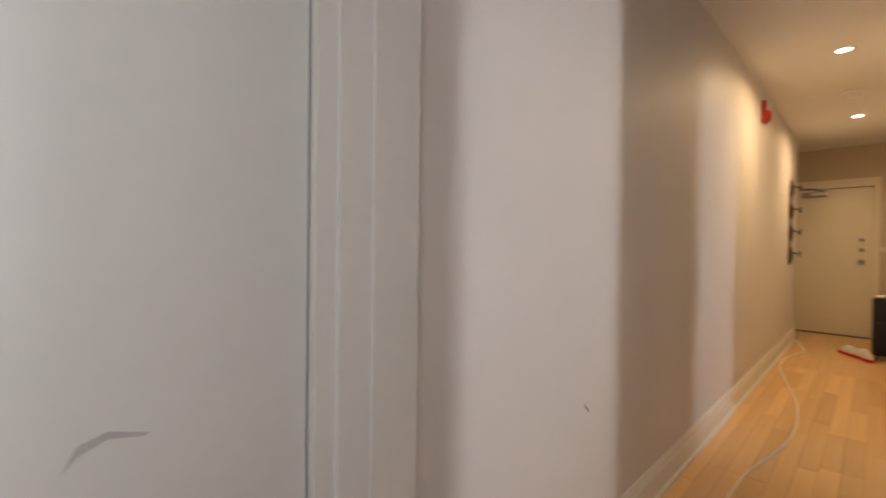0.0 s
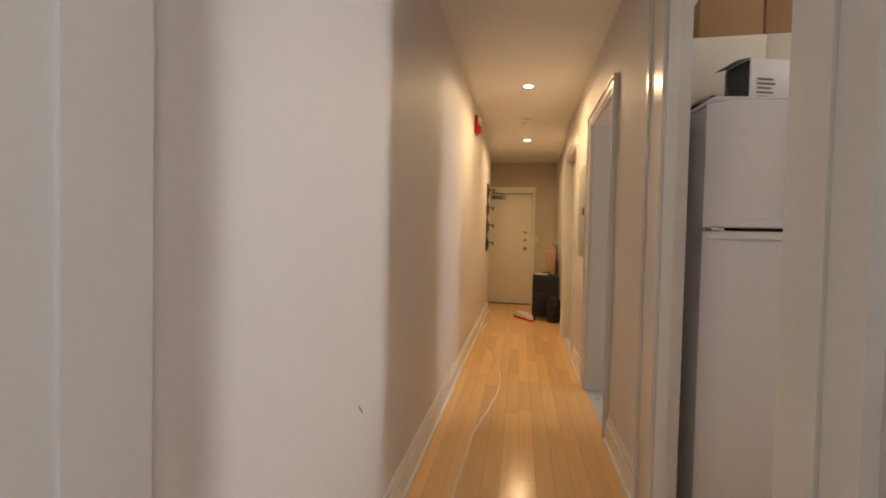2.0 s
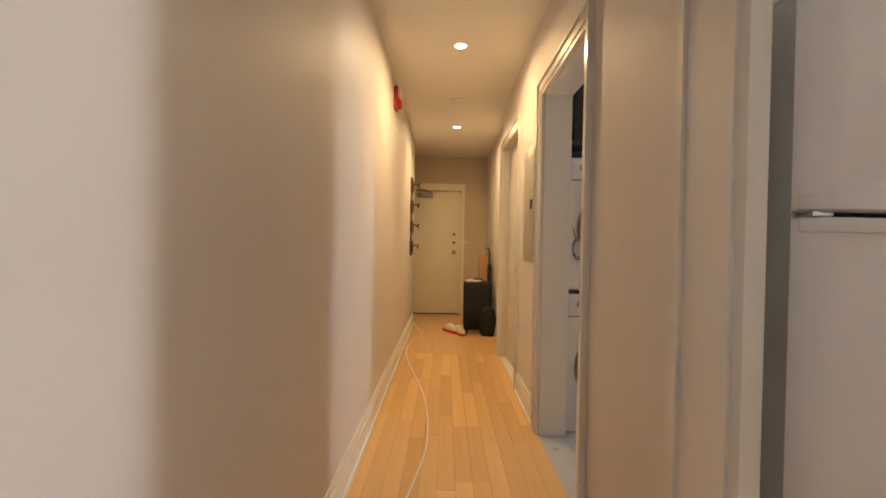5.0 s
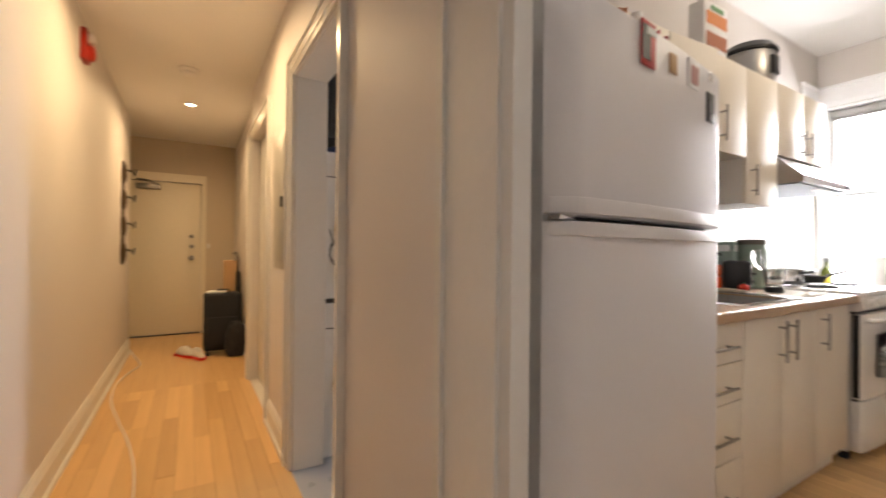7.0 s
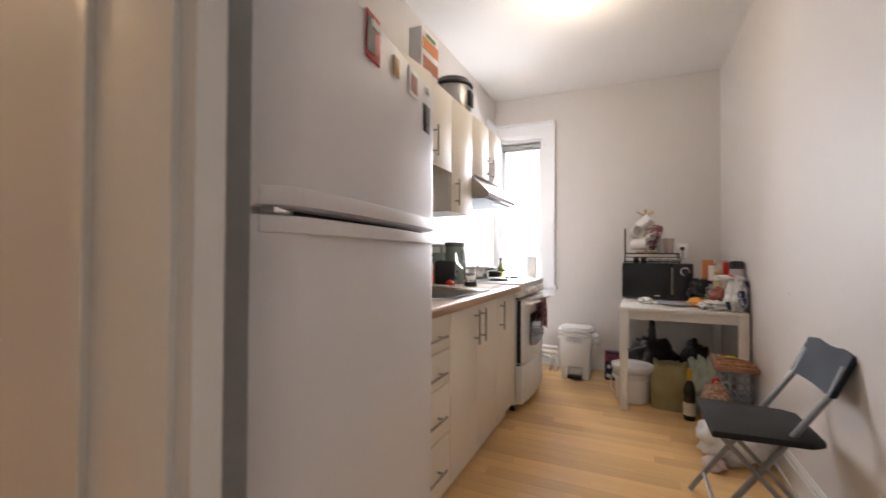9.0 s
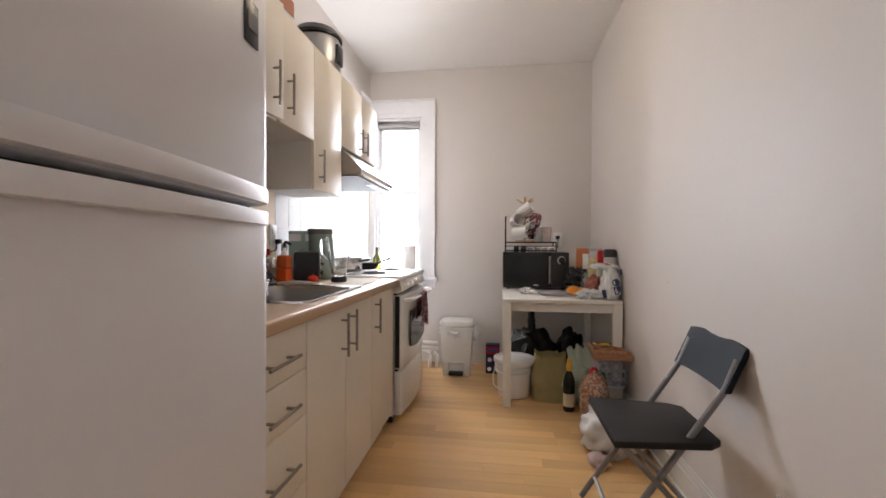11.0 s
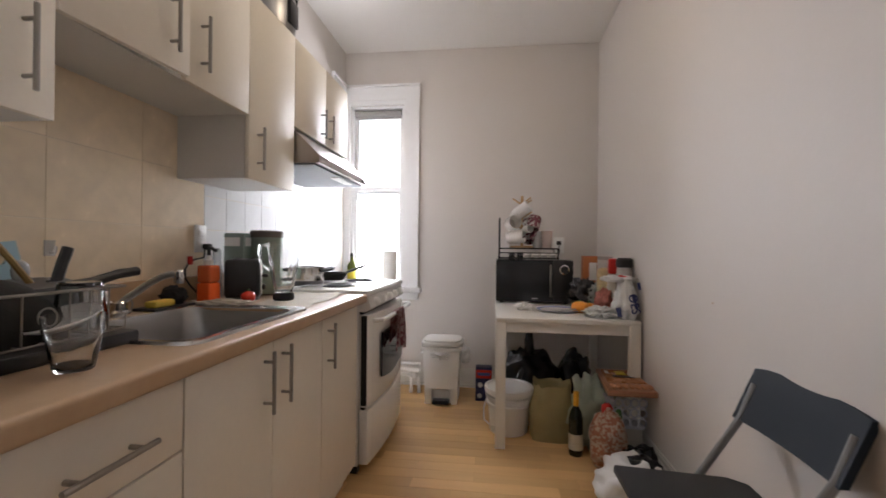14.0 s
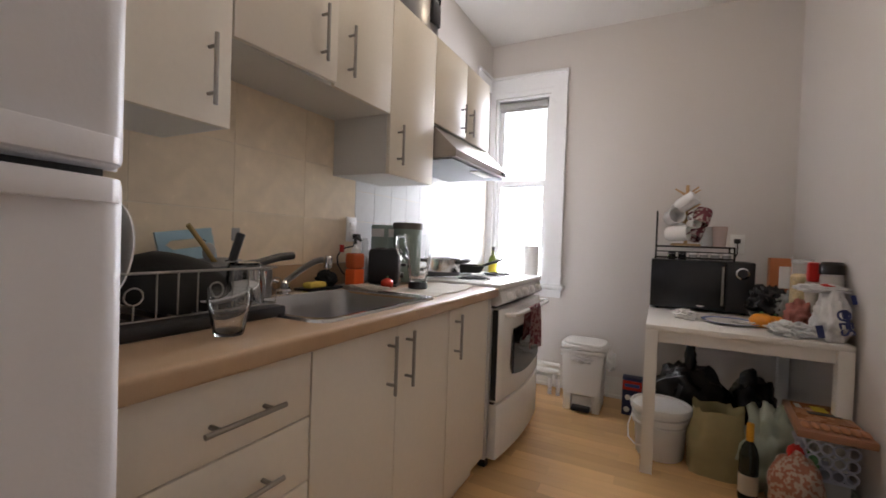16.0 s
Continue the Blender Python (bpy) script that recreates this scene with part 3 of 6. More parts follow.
front_loader("washing_machine", 0.0, 0.825, "white front-loading washing machine on a tiled floor", "washing machine")
front_loader("tumble_dryer", 0.848, 1.635, "white tumble dryer stacked on the washing machine", "tumble dryer")
single("stacking_kit", box(MF + 0.002, -0.335, 0.825, MF + 0.6, 0.255, 0.848), BLACK, (MF + 0.3, -0.04, 0.825), "black stacking strip between washer and dryer", "stacking kit")
single("folded_clothes", blob(MF + 0.16, 0.11, 1.635, 0.13, 0.12, 0.035, 0.3, 3, 5, 3), BLUEP, (MF + 0.16, 0.11, 1.635), "blue folded clothes on top of the dryer", "clothes")
single("storage_crate", box(MF + 0.02, -0.32, 1.735, MF + 0.5, 0.24, 2.10, 0.02), BLACK, (MF + 0.25, -0.04, 1.735), "black storage box above the dryer", "box")
struct("laundry_shelf", box(MF, -0.36, 1.71, 3.94, 0.268, 1.735), DARKR, "dark shelf above the dryer", "shelf")
cord = tube([(MF - 0.012 - 0.006 * (k % 5) / 5, 0.205 + 0.036 * math.sin(k * 0.55), 1.085 + 0.062 * math.cos(k * 0.55) + 0.0012 * k) for k in range(24)] + [(MF - 0.01, 0.225, 1.16), (MF - 0.006, 0.24, 1.22)], 0.0035, 6)
single("power_cord", cord, GREY, (MF - 0.02, 0.2, 1.02), "coiled grey power cord hanging on the dryer", "cord")
single("bath_mat", box(2.62, -0.15, -0.004, 3.12, 0.25, 0.008, 0.004), MATM, (2.9, 0.05, -0.004), "speckled grey mat on the laundry floor", "mat")

# ---- corridor things ----
su = thing("suitcase", (6.12, 0.58, 0), "black soft-sided upright suitcase against the wall", "suitcase")
part("shell", box(5.99, 0.40, 0.05, 6.25, 0.75, 0.64, 0.03, 3), FABRICK, su)
part("front_pocket", box(5.955, 0.43, 0.10, 5.99, 0.72, 0.40, 0.012), FABRICK, su)
for wy in (0.44, 0.71):
    for wx in (6.02, 6.22):
        w = lathe(0, 0, 0, [(0, -0.012), (0.025, -0.012), (0.025, 0.012), (0, 0.012)], 16)
        w.transform(Matrix.Translation((wx, wy, 0.025)) @ pose(0, 0, 0, 90, 0, 0))
        part("wheel", w, BLACK, su)
part("handle", tube([(6.12, 0.50, 0.635), (6.12, 0.52, 0.67), (6.12, 0.62, 0.67), (6.12, 0.64, 0.635)], 0.010), BLACK, su)
single("backpack", blob(5.93, 0.46, 0, 0.09, 0.10, 0.20, 0.2, 2.5, 3), FABRICK, (5.93, 0.46, 0), "small black fabric bag slumped against the suitcase", "bag")
single("paper_stack", merge(box(6.05, 0.56, 0.64, 6.22, 0.72, 0.655), box(6.02, 0.54, 0.655, 6.18, 0.69, 0.662)), PAPER, (6.12, 0.63, 0.64), "white papers lying on the suitcase", "papers")
single("carton", box(6.40, 0.40, 0.0, 6.62, 0.54, 0.97, 0.004), CARDB, (6.5, 0.47, 0), "tall brown cardboard carton behind the suitcase", "box")
single("umbrella", merge(tube([(6.34, 0.42, 0.005), (6.34, 0.41, 0.85)], 0.022, 10), tube([(6.34, 0.41, 0.85), (6.34, 0.41, 1.0), (6.34, 0.43, 1.07), (6.34, 0.46, 1.05)], 0.010)), BLACK, (6.34, 0.42, 0), "folded black umbrella leaning behind the suitcase", "umbrella")


def shoe(x, y, rz):
    t = thing("shoe", (x, y, 0), "white and red running shoe on the floor", "shoe", "pair of running shoes", rz)
    sole = bmesh.new()
    pts = [(-0.14, -0.035), (-0.145, 0.0), (-0.14, 0.035), (-0.05, 0.034), (0.05, 0.046), (0.11, 0.042), (0.14, 0.01), (0.13, -0.03), (0.05, -0.045), (-0.05, -0.034)]
    f = sole.faces.new([sole.verts.new((a, b, 0)) for a, b in pts])
    e = bmesh.ops.extrude_face_region(sole, geom=[f])
    bmesh.ops.translate(sole, vec=(0, 0, 0.028), verts=[v for v in e["geom"] if isinstance(v, bmesh.types.BMVert)])
    bmesh.ops.recalc_face_normals(sole, faces=sole.faces[:])
    part("sole", sole, RED, t, "red rubber sole", local=True)
    up = bmesh.new()
    bmesh.ops.create_icosphere(up, subdivisions=3, radius=1)
    for v in up.verts:
        h = 0.085 if v.co.x < -0.2 else 0.085 - 0.035 * (v.co.x + 0.2)
        v.co = (v.co.x * 0.14, v.co.y * 0.042, 0.026 + max(0, v.co.z) * h)
    part("upper", up, SHOEW, t, local=True)
    lace = bmesh.new()
    for k in range(4):
        tube([(0.0 + 0.02 * k, -0.026, 0.098 - 0.006 * k), (0.008 + 0.02 * k, 0, 0.108 - 0.007 * k), (0.0 + 0.02 * k, 0.026, 0.098 - 0.006 * k)], 0.0035, 6, lace)
    part("laces", lace, PAPER, t, local=True)
    return t


shoe(5.98, 0.80, 200)
shoe(6.10, 0.90, 215)
cpts = [(1.2, 1.22), (1.84, 1.20), (2.35, 1.18), (2.73, 1.12), (3.05, 1.08), (3.35, 1.08), (3.70, 1.11), (4.05, 1.17), (4.44, 1.26), (4.86, 1.345), (5.26, 1.375), (5.6, 1.34), (5.92, 1.27), (6.3, 1.34), (6.58, 1.40)]
cur = []
for i in range(len(cpts) - 1):
    p0, p1, p2, p3 = (Vector(cpts[max(0, min(len(cpts) - 1, i + k))]) for k in (-1, 0, 1, 2))
    for k in range(5):
        s = k / 5
        q = 0.5 * (2 * p1 + (p2 - p0) * s + (2 * p0 - 5 * p1 + 4 * p2 - p3) * s * s + (3 * p1 - 3 * p2 + p3 - p0) * s ** 3)
        cur.append((q.x, q.y, 0.006))
single("floor_cable", tube(cur, 0.005, 6), mat("white_cable", (0.74, 0.70, 0.62), 0.4), (3.3, 1.1, 0), "long white cable lying across the corridor floor", "cable")

# ---- kitchen: fridge ----
FX = 1.80
fr = thing("refrigerator", (2.12, -0.16, 0), "white two-door refrigerator with magnets on its freezer door", "refrigerator")
part("cabinet", box(FX + 0.02, -0.545, 0.03, 2.38, 0.247, 1.656, 0.01), FRIDGESIDE, fr, "off-white textured fridge cabinet with its shade in the colour")
part("top_cover", box(FX - 0.02, -0.548, 1.658, 2.38, 0.249, 1.677, 0.009), FRIDGE, fr)


def bowed(z0, z1, y0=-0.555, y1=0.258):
    """A fridge door whose front bulges a little and whose upright edges are round."""
    pts = [(FX + 0.012, y0), (FX + 0.012, y1)]
    n = 40
    for i in range(n + 1):
        s = 0.5 - 0.5 * math.cos(math.pi * i / n)
        y = y1 + (y0 - y1) * s
        e = min(s, 1 - s) * (y1 - y0)
        bulge = 0.045 * (1 - max(0, 1 - e / (0.075 if s < 0.5 else 0.034)) ** 2.4) + 0.012 * math.sin(math.pi * s)
        pts.append((FX + 0.012 - bulge, y))
    bm = prism(pts, "z", z0, z1)
    ed = [e for e in bm.edges if abs(e.verts[0].co.z - e.verts[1].co.z) < 1e-6 and e.verts[0].co.x < FX + 0.011 and e.verts[1].co.x < FX + 0.011]
    bmesh.ops.bevel(bm, geom=ed, offset=0.010, segments=3, profile=0.5, affect="EDGES")
    return bm


fd = part("freezer_door", bowed(1.189, 1.657), FRIDGE, fr)
ld = part("fridge_door", bowed(0.028, 1.177), FRIDGE, fr)


def lip(z0, z1, out):
    pts = [(FX + 0.01, -0.548), (FX + 0.01, 0.251)]
    for i in range(41):
        s = 0.5 - 0.5 * math.cos(math.pi * i / 40)
        e = min(s, 1 - s) * 0.799
        pts.append((FX - 0.035 * (1 - max(0, 1 - e / (0.075 if s < 0.5 else 0.034)) ** 2.4) - (0.018 + out) * math.sin(math.pi * s) ** 0.7, 0.251 - 0.799 * s))
    return prism(pts, "z", z0, z1, 0.002)


part("handle_lip", lip(1.192, 1.224, 0.012), FRIDGE, fd, "moulded handle lip")
part("handle_lip", lip(1.146, 1.175, 0.012), FRIDGE, ld, "moulded handle lip")
# Plate coloured near-black so the gap between the doors holds its shade.
part("gasket", box(FX + 0.006, -0.535, 1.172, FX + 0.02, 0.215, 1.194), DARKR, fr, "gasket recess between the doors, painted dark for its shade")
part("hinge", box(FX - 0.022, 0.195, 1.178, FX + 0.01, 0.244, 1.189, 0.003), CHROME, fr, "metal hinge")
part("kick_grille", box(FX + 0.01, -0.54, 0.0, FX + 0.05, 0.22, 0.026), GREY, fr)


def magnet(y0, z0, y1, z1, x, m, label, group="fridge magnets"):
    return single("fridge_magnet", box(x - 0.004, y0, z0, x, y1, z1, 0.0015), m, (x, (y0 + y1) / 2, z0), label, "magnet", group)


PINKP = mat("pink_print", (0.55, 0.30, 0.28), 0.5)
FRIDGE_TURN = Matrix.Translation((1.74, -0.537, 0)) @ Matrix.Rotation(radians(7), 4, "Z") @ Matrix.Translation((-1.757, 0.545, 0))


def set_on_door(ob):
    """The fridge stands a little askew; what sticks to it turns with it."""
    ob.matrix_basis = FRIDGE_TURN @ Matrix.Translation((0, 0, 0.0 if ob is fr else 0.020)) @ ob.matrix_basis


set_on_door(fr)
mg = magnet(-0.087, 1.533, -0.019, 1.640, 1.7545, CARDR, "red and black printed card magnet on the fridge")
part("print", box(1.7483, -0.056, 1.546, 1.7503, -0.020, 1.627), BLACK, mg)
part("print", box(1.7475, -0.080, 1.608, 1.7495, -0.039, 1.625), PAPER, mg)
set_on_door(mg)
mg = magnet(-0.201, 1.551, -0.163, 1.601, 1.7535, WOODL, "small brown and white figure magnet on the fridge")
set_on_door(mg)
mg = magnet(-0.341, 1.543, -0.273, 1.622, 1.7555, CARDW, "white framed picture magnet on the fridge")
part("print", box(1.7493, -0.331, 1.555, 1.7513, -0.290, 1.604), PINKP, mg)
set_on_door(mg)
mg = magnet(-0.460, 1.598, -0.428, 1.625, 1.7612, CHROME, "small shiny oval magnet on the fridge")
set_on_door(mg)
mg = magnet(-0.469, 1.478, -0.413, 1.564, 1.7610, BLACK, "black and grey picture magnet on the fridge")
part("print", box(1.7548, -0.458, 1.504, 1.7568, -0.421, 1.538), GREY, mg)
set_on_door(mg)

# on top of the fridge
FT = 1.677
ct = thing("food_carton", (0, 0, 0), "open white printed appliance carton lying on the fridge", "box")
part("body", box(0.0, -0.30, 0.0, 0.135, 0.0, 0.215, 0.002), CARDW, ct)
part("end_flap", box(0.004, 0.0, 0.004, 0.131, 0.004, 0.210), BLACK, ct, "black open carton end")
part("torn_edge", prism([(0.118, 0.004), (0.131, 0.004), (0.131, 0.20), (0.112, 0.205), (0.122, 0.15), (0.108, 0.11), (0.120, 0.06)], "y", 0.0045, 0.0075), GREY, ct, "torn grey card edge")
part("flap", prism([(0.0, 0.215), (0.055, 0.200), (0.055, 0.203), (0.0, 0.218)], "x", 0.004, 0.130), BLACK, ct, "raised top flap")
part("print", box(-0.003, -0.29, 0.012, -0.0004, -0.005, 0.036), RED, ct, "red print band")
part("print", box(-0.003, -0.285, 0.050, -0.0004, -0.185, 0.135), CARDO, ct, "picture of food")
part("print", box(-0.0032, -0.190, 0.036, -0.0005, -0.135, 0.060), BLACK, ct, "picture of a pan")
for k in range(5):
    part("print", box(-0.003, -0.110 + 0.010 * (k % 3), 0.055 + 0.018 * k, -0.0004, -0.03, 0.062 + 0.018 * k), GREY, ct, "illegible grey lettering")
ct.matrix_basis = pose(1.875, 0.04, FT, 0, 0, 15)
sn = thing("snack_box", (1.98, -0.33, FT), "orange-red printed snack box on the fridge", "box")
part("body", box(1.96, -0.42, FT, 2.10, -0.27, FT + 0.12, 0.002), CARDO, sn)
part("print", box(1.957, -0.39, FT + 0.03, 1.9597, -0.31, FT + 0.07), CARDR, sn)
sb = thing("sauce_bottle", (1.87, -0.285, FT), "red sauce bottle with a white cap standing on the fridge", "bottle")
stand = pose(1.870, -0.285, FT)
for nm, prof, m_, lb_ in (("body", [(0, 0), (0.030, 0), (0.034, 0.008), (0.034, 0.095), (0.016, 0.135), (0, 0.135)], CARDR, ""), ("label_band", [(0.0343, 0.03), (0.0348, 0.031), (0.0348, 0.07), (0.0343, 0.071)], BLACK, "dark label"), ("cap", [(0, 0.135), (0.017, 0.135), (0.017, 0.165), (0, 0.167)], WHITEP, "white cap")):
    q_ = lathe(0, 0, 0, prof, 22)
    q_.transform(stand)
    part(nm, q_, m_, sb, lb_)
single("snack_packet", blob(1.875, -0.375, FT, 0.045, 0.048, 0.070, 0.45, 3, 8, 4), CARDR, (1.875, -0.375, FT), "crumpled red snack packet on the fridge", "packet")
single("food_packet", blob(1.868, -0.195, FT, 0.035, 0.045, 0.075, 0.45, 3, 9, 4), mat("orange_wrap", (0.45, 0.15, 0.04), 0.4, var=0.5, scale=25), (1.868, -0.195, FT), "orange crinkled food packet on the fridge", "packet")
pt = thing("pot", (2.02, 0.12, FT), "dark covered cooking pot on the fridge", "pot")
part("bowl", lathe(2.02, 0.12, FT, [(0, 0), (0.065, 0), (0.085, 0.05), (0.088, 0.06), (0, 0.06)], 24), BLACK, pt)
part("lid", lathe(2.02, 0.12, FT + 0.06, [(0.09, 0), (0.09, 0.008), (0.06, 0.03), (0.012, 0.036), (0.012, 0.05), (0, 0.05)], 24), GREY, pt)

# ---- upper cabinets ----
UX, UT = 2.18, 2.12


def bar_handle(parent, p0, p1, out, r=0.0055):
    """A straight bar on two posts; out is the direction in which it stands off."""
    a, b, o = Vector(p0), Vector(p1), Vector(out)
    d = (b - a).normalized() * ((b - a).length * 0.17)
    h = part("handle", tube([a + o, b + o], r, 10), NICKEL, parent, "satin nickel bar handle")
    for q in (a + d, b - d):
        part("post", tube([q, q + o], r * 0.85, 8), NICKEL, h)


def upper(y0, y1, z0, doors, handles, ajar=None):
    t = thing("wall_cabinet", (2.33, (y0 + y1) / 2, z0), "cream flat-front wall cabinet with bar handles", "cabinet", "wall cabinets")
    yl, yh = min(y0, y1) + 0.001, max(y0, y1) - 0.001
    x0, x1 = UX + 0.019, KE - 0.003
    part("side_panel", box(x0, yl, z0, x1, yl + 0.016, UT), CARC, t)
    part("side_panel", box(x0, yh - 0.016, z0, x1, yh, UT), CARC, t)
    part("bottom_panel", box(x0, yl + 0.016, z0, x1, yh - 0.016, z0 + 0.016), CARC, t)
    part("top_panel", box(x0, yl + 0.016, UT - 0.016, x1, yh - 0.016, UT), CARC, t)
    part("back_panel", box(x1 - 0.006, yl + 0.016, z0 + 0.016, x1, yh - 0.016, UT - 0.016), CARC, t)
    for k, (a, c) in enumerate(doors):
        lo, hi = min(a, c) + 0.0015, max(a, c) - 0.0015
        bm = box(UX, lo, z0 - 0.002, UX + 0.018, hi, UT, 0.0015)
        if ajar == k:
            bm.transform(Matrix.Translation((UX + 0.018, hi, 0)) @ pose(0, 0, 0, 0, 0, -4.5) @ Matrix.Translation((-UX - 0.018, -hi, 0)))
        dd = part("door", bm, CAB, t)
        hy, hz0, hz1 = handles[k]
        if hy is not None:
            off = -0.022 if ajar == k else 0.0
            bar_handle(dd, (UX + off, hy, hz0), (UX + off, hy, hz1), (-0.030, 0, 0))
    return t


upper(0.24, -0.555, 1.80, [(0.24, -0.17), (-0.17, -0.555)], [(None, 0, 0), (None, 0, 0)])
upper(-0.56, -0.975, 1.39, [(-0.56, -0.975)], [(-0.912, 1.43, 1.605)])
upper(-0.98, -1.70, 1.635, [(-0.98, -1.345), (-1.36, -1.70)], [(-1.272, 1.675, 1.855), (-1.43, 1.682, 1.862)], ajar=0)
upper(-1.70, -2.075, 1.39, [(-1.70, -2.075)], [(-1.76, 1.43, 1.60)])
upper(-2.075, -2.80, 1.70, [(-2.075, -2.45), (-2.45, -2.80)], [(-2.385, 1.72, 1.875), (-2.495, 1.72, 1.875)])

# things on top of the cabinets
for k, (ya, yb, hh) in enumerate(((0.12, -0.16, 0.20), (-0.17, -0.55, 0.24))):
    single("storage_box", box(2.20, yb, UT, 2.46, ya, UT + hh, 0.003), CARDB, (2.33, (ya + yb) / 2, UT), "brown cardboard storage box on the cabinet top", "box", "boxes on the cabinets")
wb = thing("cereal_box", (2.28, -1.38, UT), "white and orange cereal box standing on the cabinet", "box")
part("carton", box(2.20, -1.525, UT, 2.28, -1.305, UT + 0.265, 0.002), CARDW, wb)
part("print", box(2.197, -1.52, UT + 0.15, 2.1996, -1.325, UT + 0.215), CARDO, wb, "orange picture band")
part("print", box(2.197, -1.52, UT + 0.04, 2.1996, -1.325, UT + 0.11), mat("brown_print", (0.40, 0.12, 0.05), 0.5), wb)
part("print", box(2.197, -1.485, UT + 0.225, 2.1996, -1.365, UT + 0.248), GREENP, wb, "illegible green lettering")
sc = thing("slow_cooker", (2.33, -2.125, UT), "steel slow cooker with black lid on the cabinet", "slow cooker")
part("housing", lathe(2.34, -2.085, UT, [(0, 0.02), (0.135, 0.02), (0.14, 0.05), (0.14, 0.20), (0.135, 0.21), (0, 0.21)], 32), STEEL, sc)
part("foot_ring", lathe(2.34, -2.085, UT, [(0, 0), (0.125, 0), (0.137, 0.022), (0, 0.022)], 32), BLACK, sc)
part("lid", lathe(2.34, -2.085, UT + 0.21, [(0.148, 0), (0.15, 0.015), (0.12, 0.055), (0.06, 0.075), (0, 0.078)], 32), BLACK, sc)
part("lid_handle", box(2.30, -2.255, UT + 0.20, 2.38, -2.215, UT + 0.235, 0.008), BLACK, sc)
part("panel", box(2.19, -2.125, UT + 0.06, 2.21, -2.045, UT + 0.17, 0.004), BLACK, sc)

# ---- range hood ----
hd = thing("range_hood", (2.28, -2.43, 1.50), "brushed steel slanted range hood under the cabinet", "range hood")
prof = [(2.06, 1.527), (2.06, 1.562), (2.20, 1.698), (KE - 0.004, 1.698), (KE - 0.004, 1.527)]
part("canopy", prism(prof, "y", -2.083, -2.835), HOODM, hd)
# Underside shade is put into this darker, rougher colour against strong window light.
part("filter", box(2.085, -2.825, 1.517, 2.47, -2.093, 1.526), mat("shaded_filter", (0.22, 0.23, 0.24), 0.65, 0.2, var=0.15, scale=30, bump=0.3), hd, "mottled metal filter, underside shade in its colour")
part("lamp_lens", box(2.10, -2.68, 1.512, 2.15, -2.45, 1.5165), PAPER, hd)
part("switch", box(2.054, -2.80, 1.535, 2.06, -2.74, 1.555, 0.001), BLACK, hd)

# ---- lower cabinets ----
LX = 1.872
dc = thing("drawer_cabinet", (2.18, -0.77, 0), "cream base cabinet with four drawers", "cabinet")
part("body", box(LX + 0.02, -0.975, 0.10, KE - 0.003, -0.565, 0.858), CARC, dc)
part("kick_board", box(LX + 0.06, -0.975, 0.0, LX + 0.076, -0.565, 0.10), CAB, dc)
for z0, z1 in ((0.702, 0.855), (0.552, 0.698), (0.332, 0.548), (0.105, 0.328)):
    dw = part("drawer_front", box(LX, -0.973, z0, LX + 0.018, -0.567, z1, 0.0015), CAB, dc)
    zz = (z0 + z1) / 2 - 0.012
    bar_handle(dw, (LX, -0.70, zz), (LX, -0.875, zz), (-0.030, 0, 0))


def base_cab(y0, y1, doors, handles, label):
    t = thing("base_cabinet", (2.18, (y0 + y1) / 2, 0), label, "cabinet", "base cabinets")
    part("side_panel", box(LX + 0.02, y1 + 0.001, 0.10, KE - 0.003, y1 + 0.017, 0.858), CARC, t)
    part("side_panel", box(LX + 0.02, y0 - 0.017, 0.10, KE - 0.003, y0 - 0.001, 0.858), CARC, t)
    part("bottom_panel", box(LX + 0.02, y1 + 0.017, 0.10, KE - 0.003, y0 - 0.017, 0.116), CARC, t)
    part("kick_board", box(LX + 0.06, y1 + 0.001, 0.0, LX + 0.076, y0 - 0.001, 0.10), CAB, t)
    for (a, c), hy in zip(doors, handles):
        d = part("door", box(LX, c + 0.0015, 0.105, LX + 0.018, a - 0.0015, 0.855, 0.0015), CAB, t)
        bar_handle(d, (LX, hy, 0.655), (LX, hy, 0.83), (-0.030, 0, 0))


base_cab(-0.977, -1.69, [(-0.977, -1.333), (-1.333, -1.69)], [-1.285, -1.385], "cream two-door base cabinet under the sink")
base_cab(-1.692, -2.10, [(-1.692, -2.10)], [-1.745], "cream single-door base cabinet beside the stove")

# worktop with a cut-out for the sink
SX0, SX1, SYA, SYB = 1.935, 2.36, -1.06, -1.59
edge = [(SX0, 0.90)]
for cx, cz, r, a0 in ((1.853, 0.889, 0.011, 90), (1.850, 0.866, 0.008, 180)):
    for i in range(5):
        a = radians(a0 + 90 * i / 4)
        edge.append((cx + r * math.cos(a), cz + r * math.sin(a)))
edge.append((SX0, 0.858))
worktop = merge(prism(edge, "y", -2.155, -0.56), box(SX1, -2.155, 0.86, KE - 0.003, -0.56, 0.90), box(SX0, SYA, 0.86, SX1, -0.56, 0.90), box(SX0, -2.155, 0.86, SX1, SYB, 0.90))
wt = single("worktop", worktop, TOP, (2.18, -1.34, 0.86), "tan laminate kitchen worktop with rounded edge", "worktop")
part("upstand", box(KE - 0.025, -2.155, 0.90, KE - 0.004, -0.56, 1.0, 0.006), TOP, wt, "tan laminate upstand")

# ---- sink and tap ----
sk = thing("sink", (2.15, -1.37, 0.74), "stainless steel drop-in kitchen sink", "sink")
rim = bmesh.new()


def ring_pts(x0, x1, y0, y1, r, z, n=6):
    out = []
    for cx, cy, a0 in ((x1 - r, y1 - r, 0), (x0 + r, y1 - r, 90), (x0 + r, y0 + r, 180), (x1 - r, y0 + r, 270)):
        for i in range(n + 1):
            a = radians(a0 + 90 * i / n)
            out.append((cx + r * math.cos(a), cy + r * math.sin(a), z))
    return out


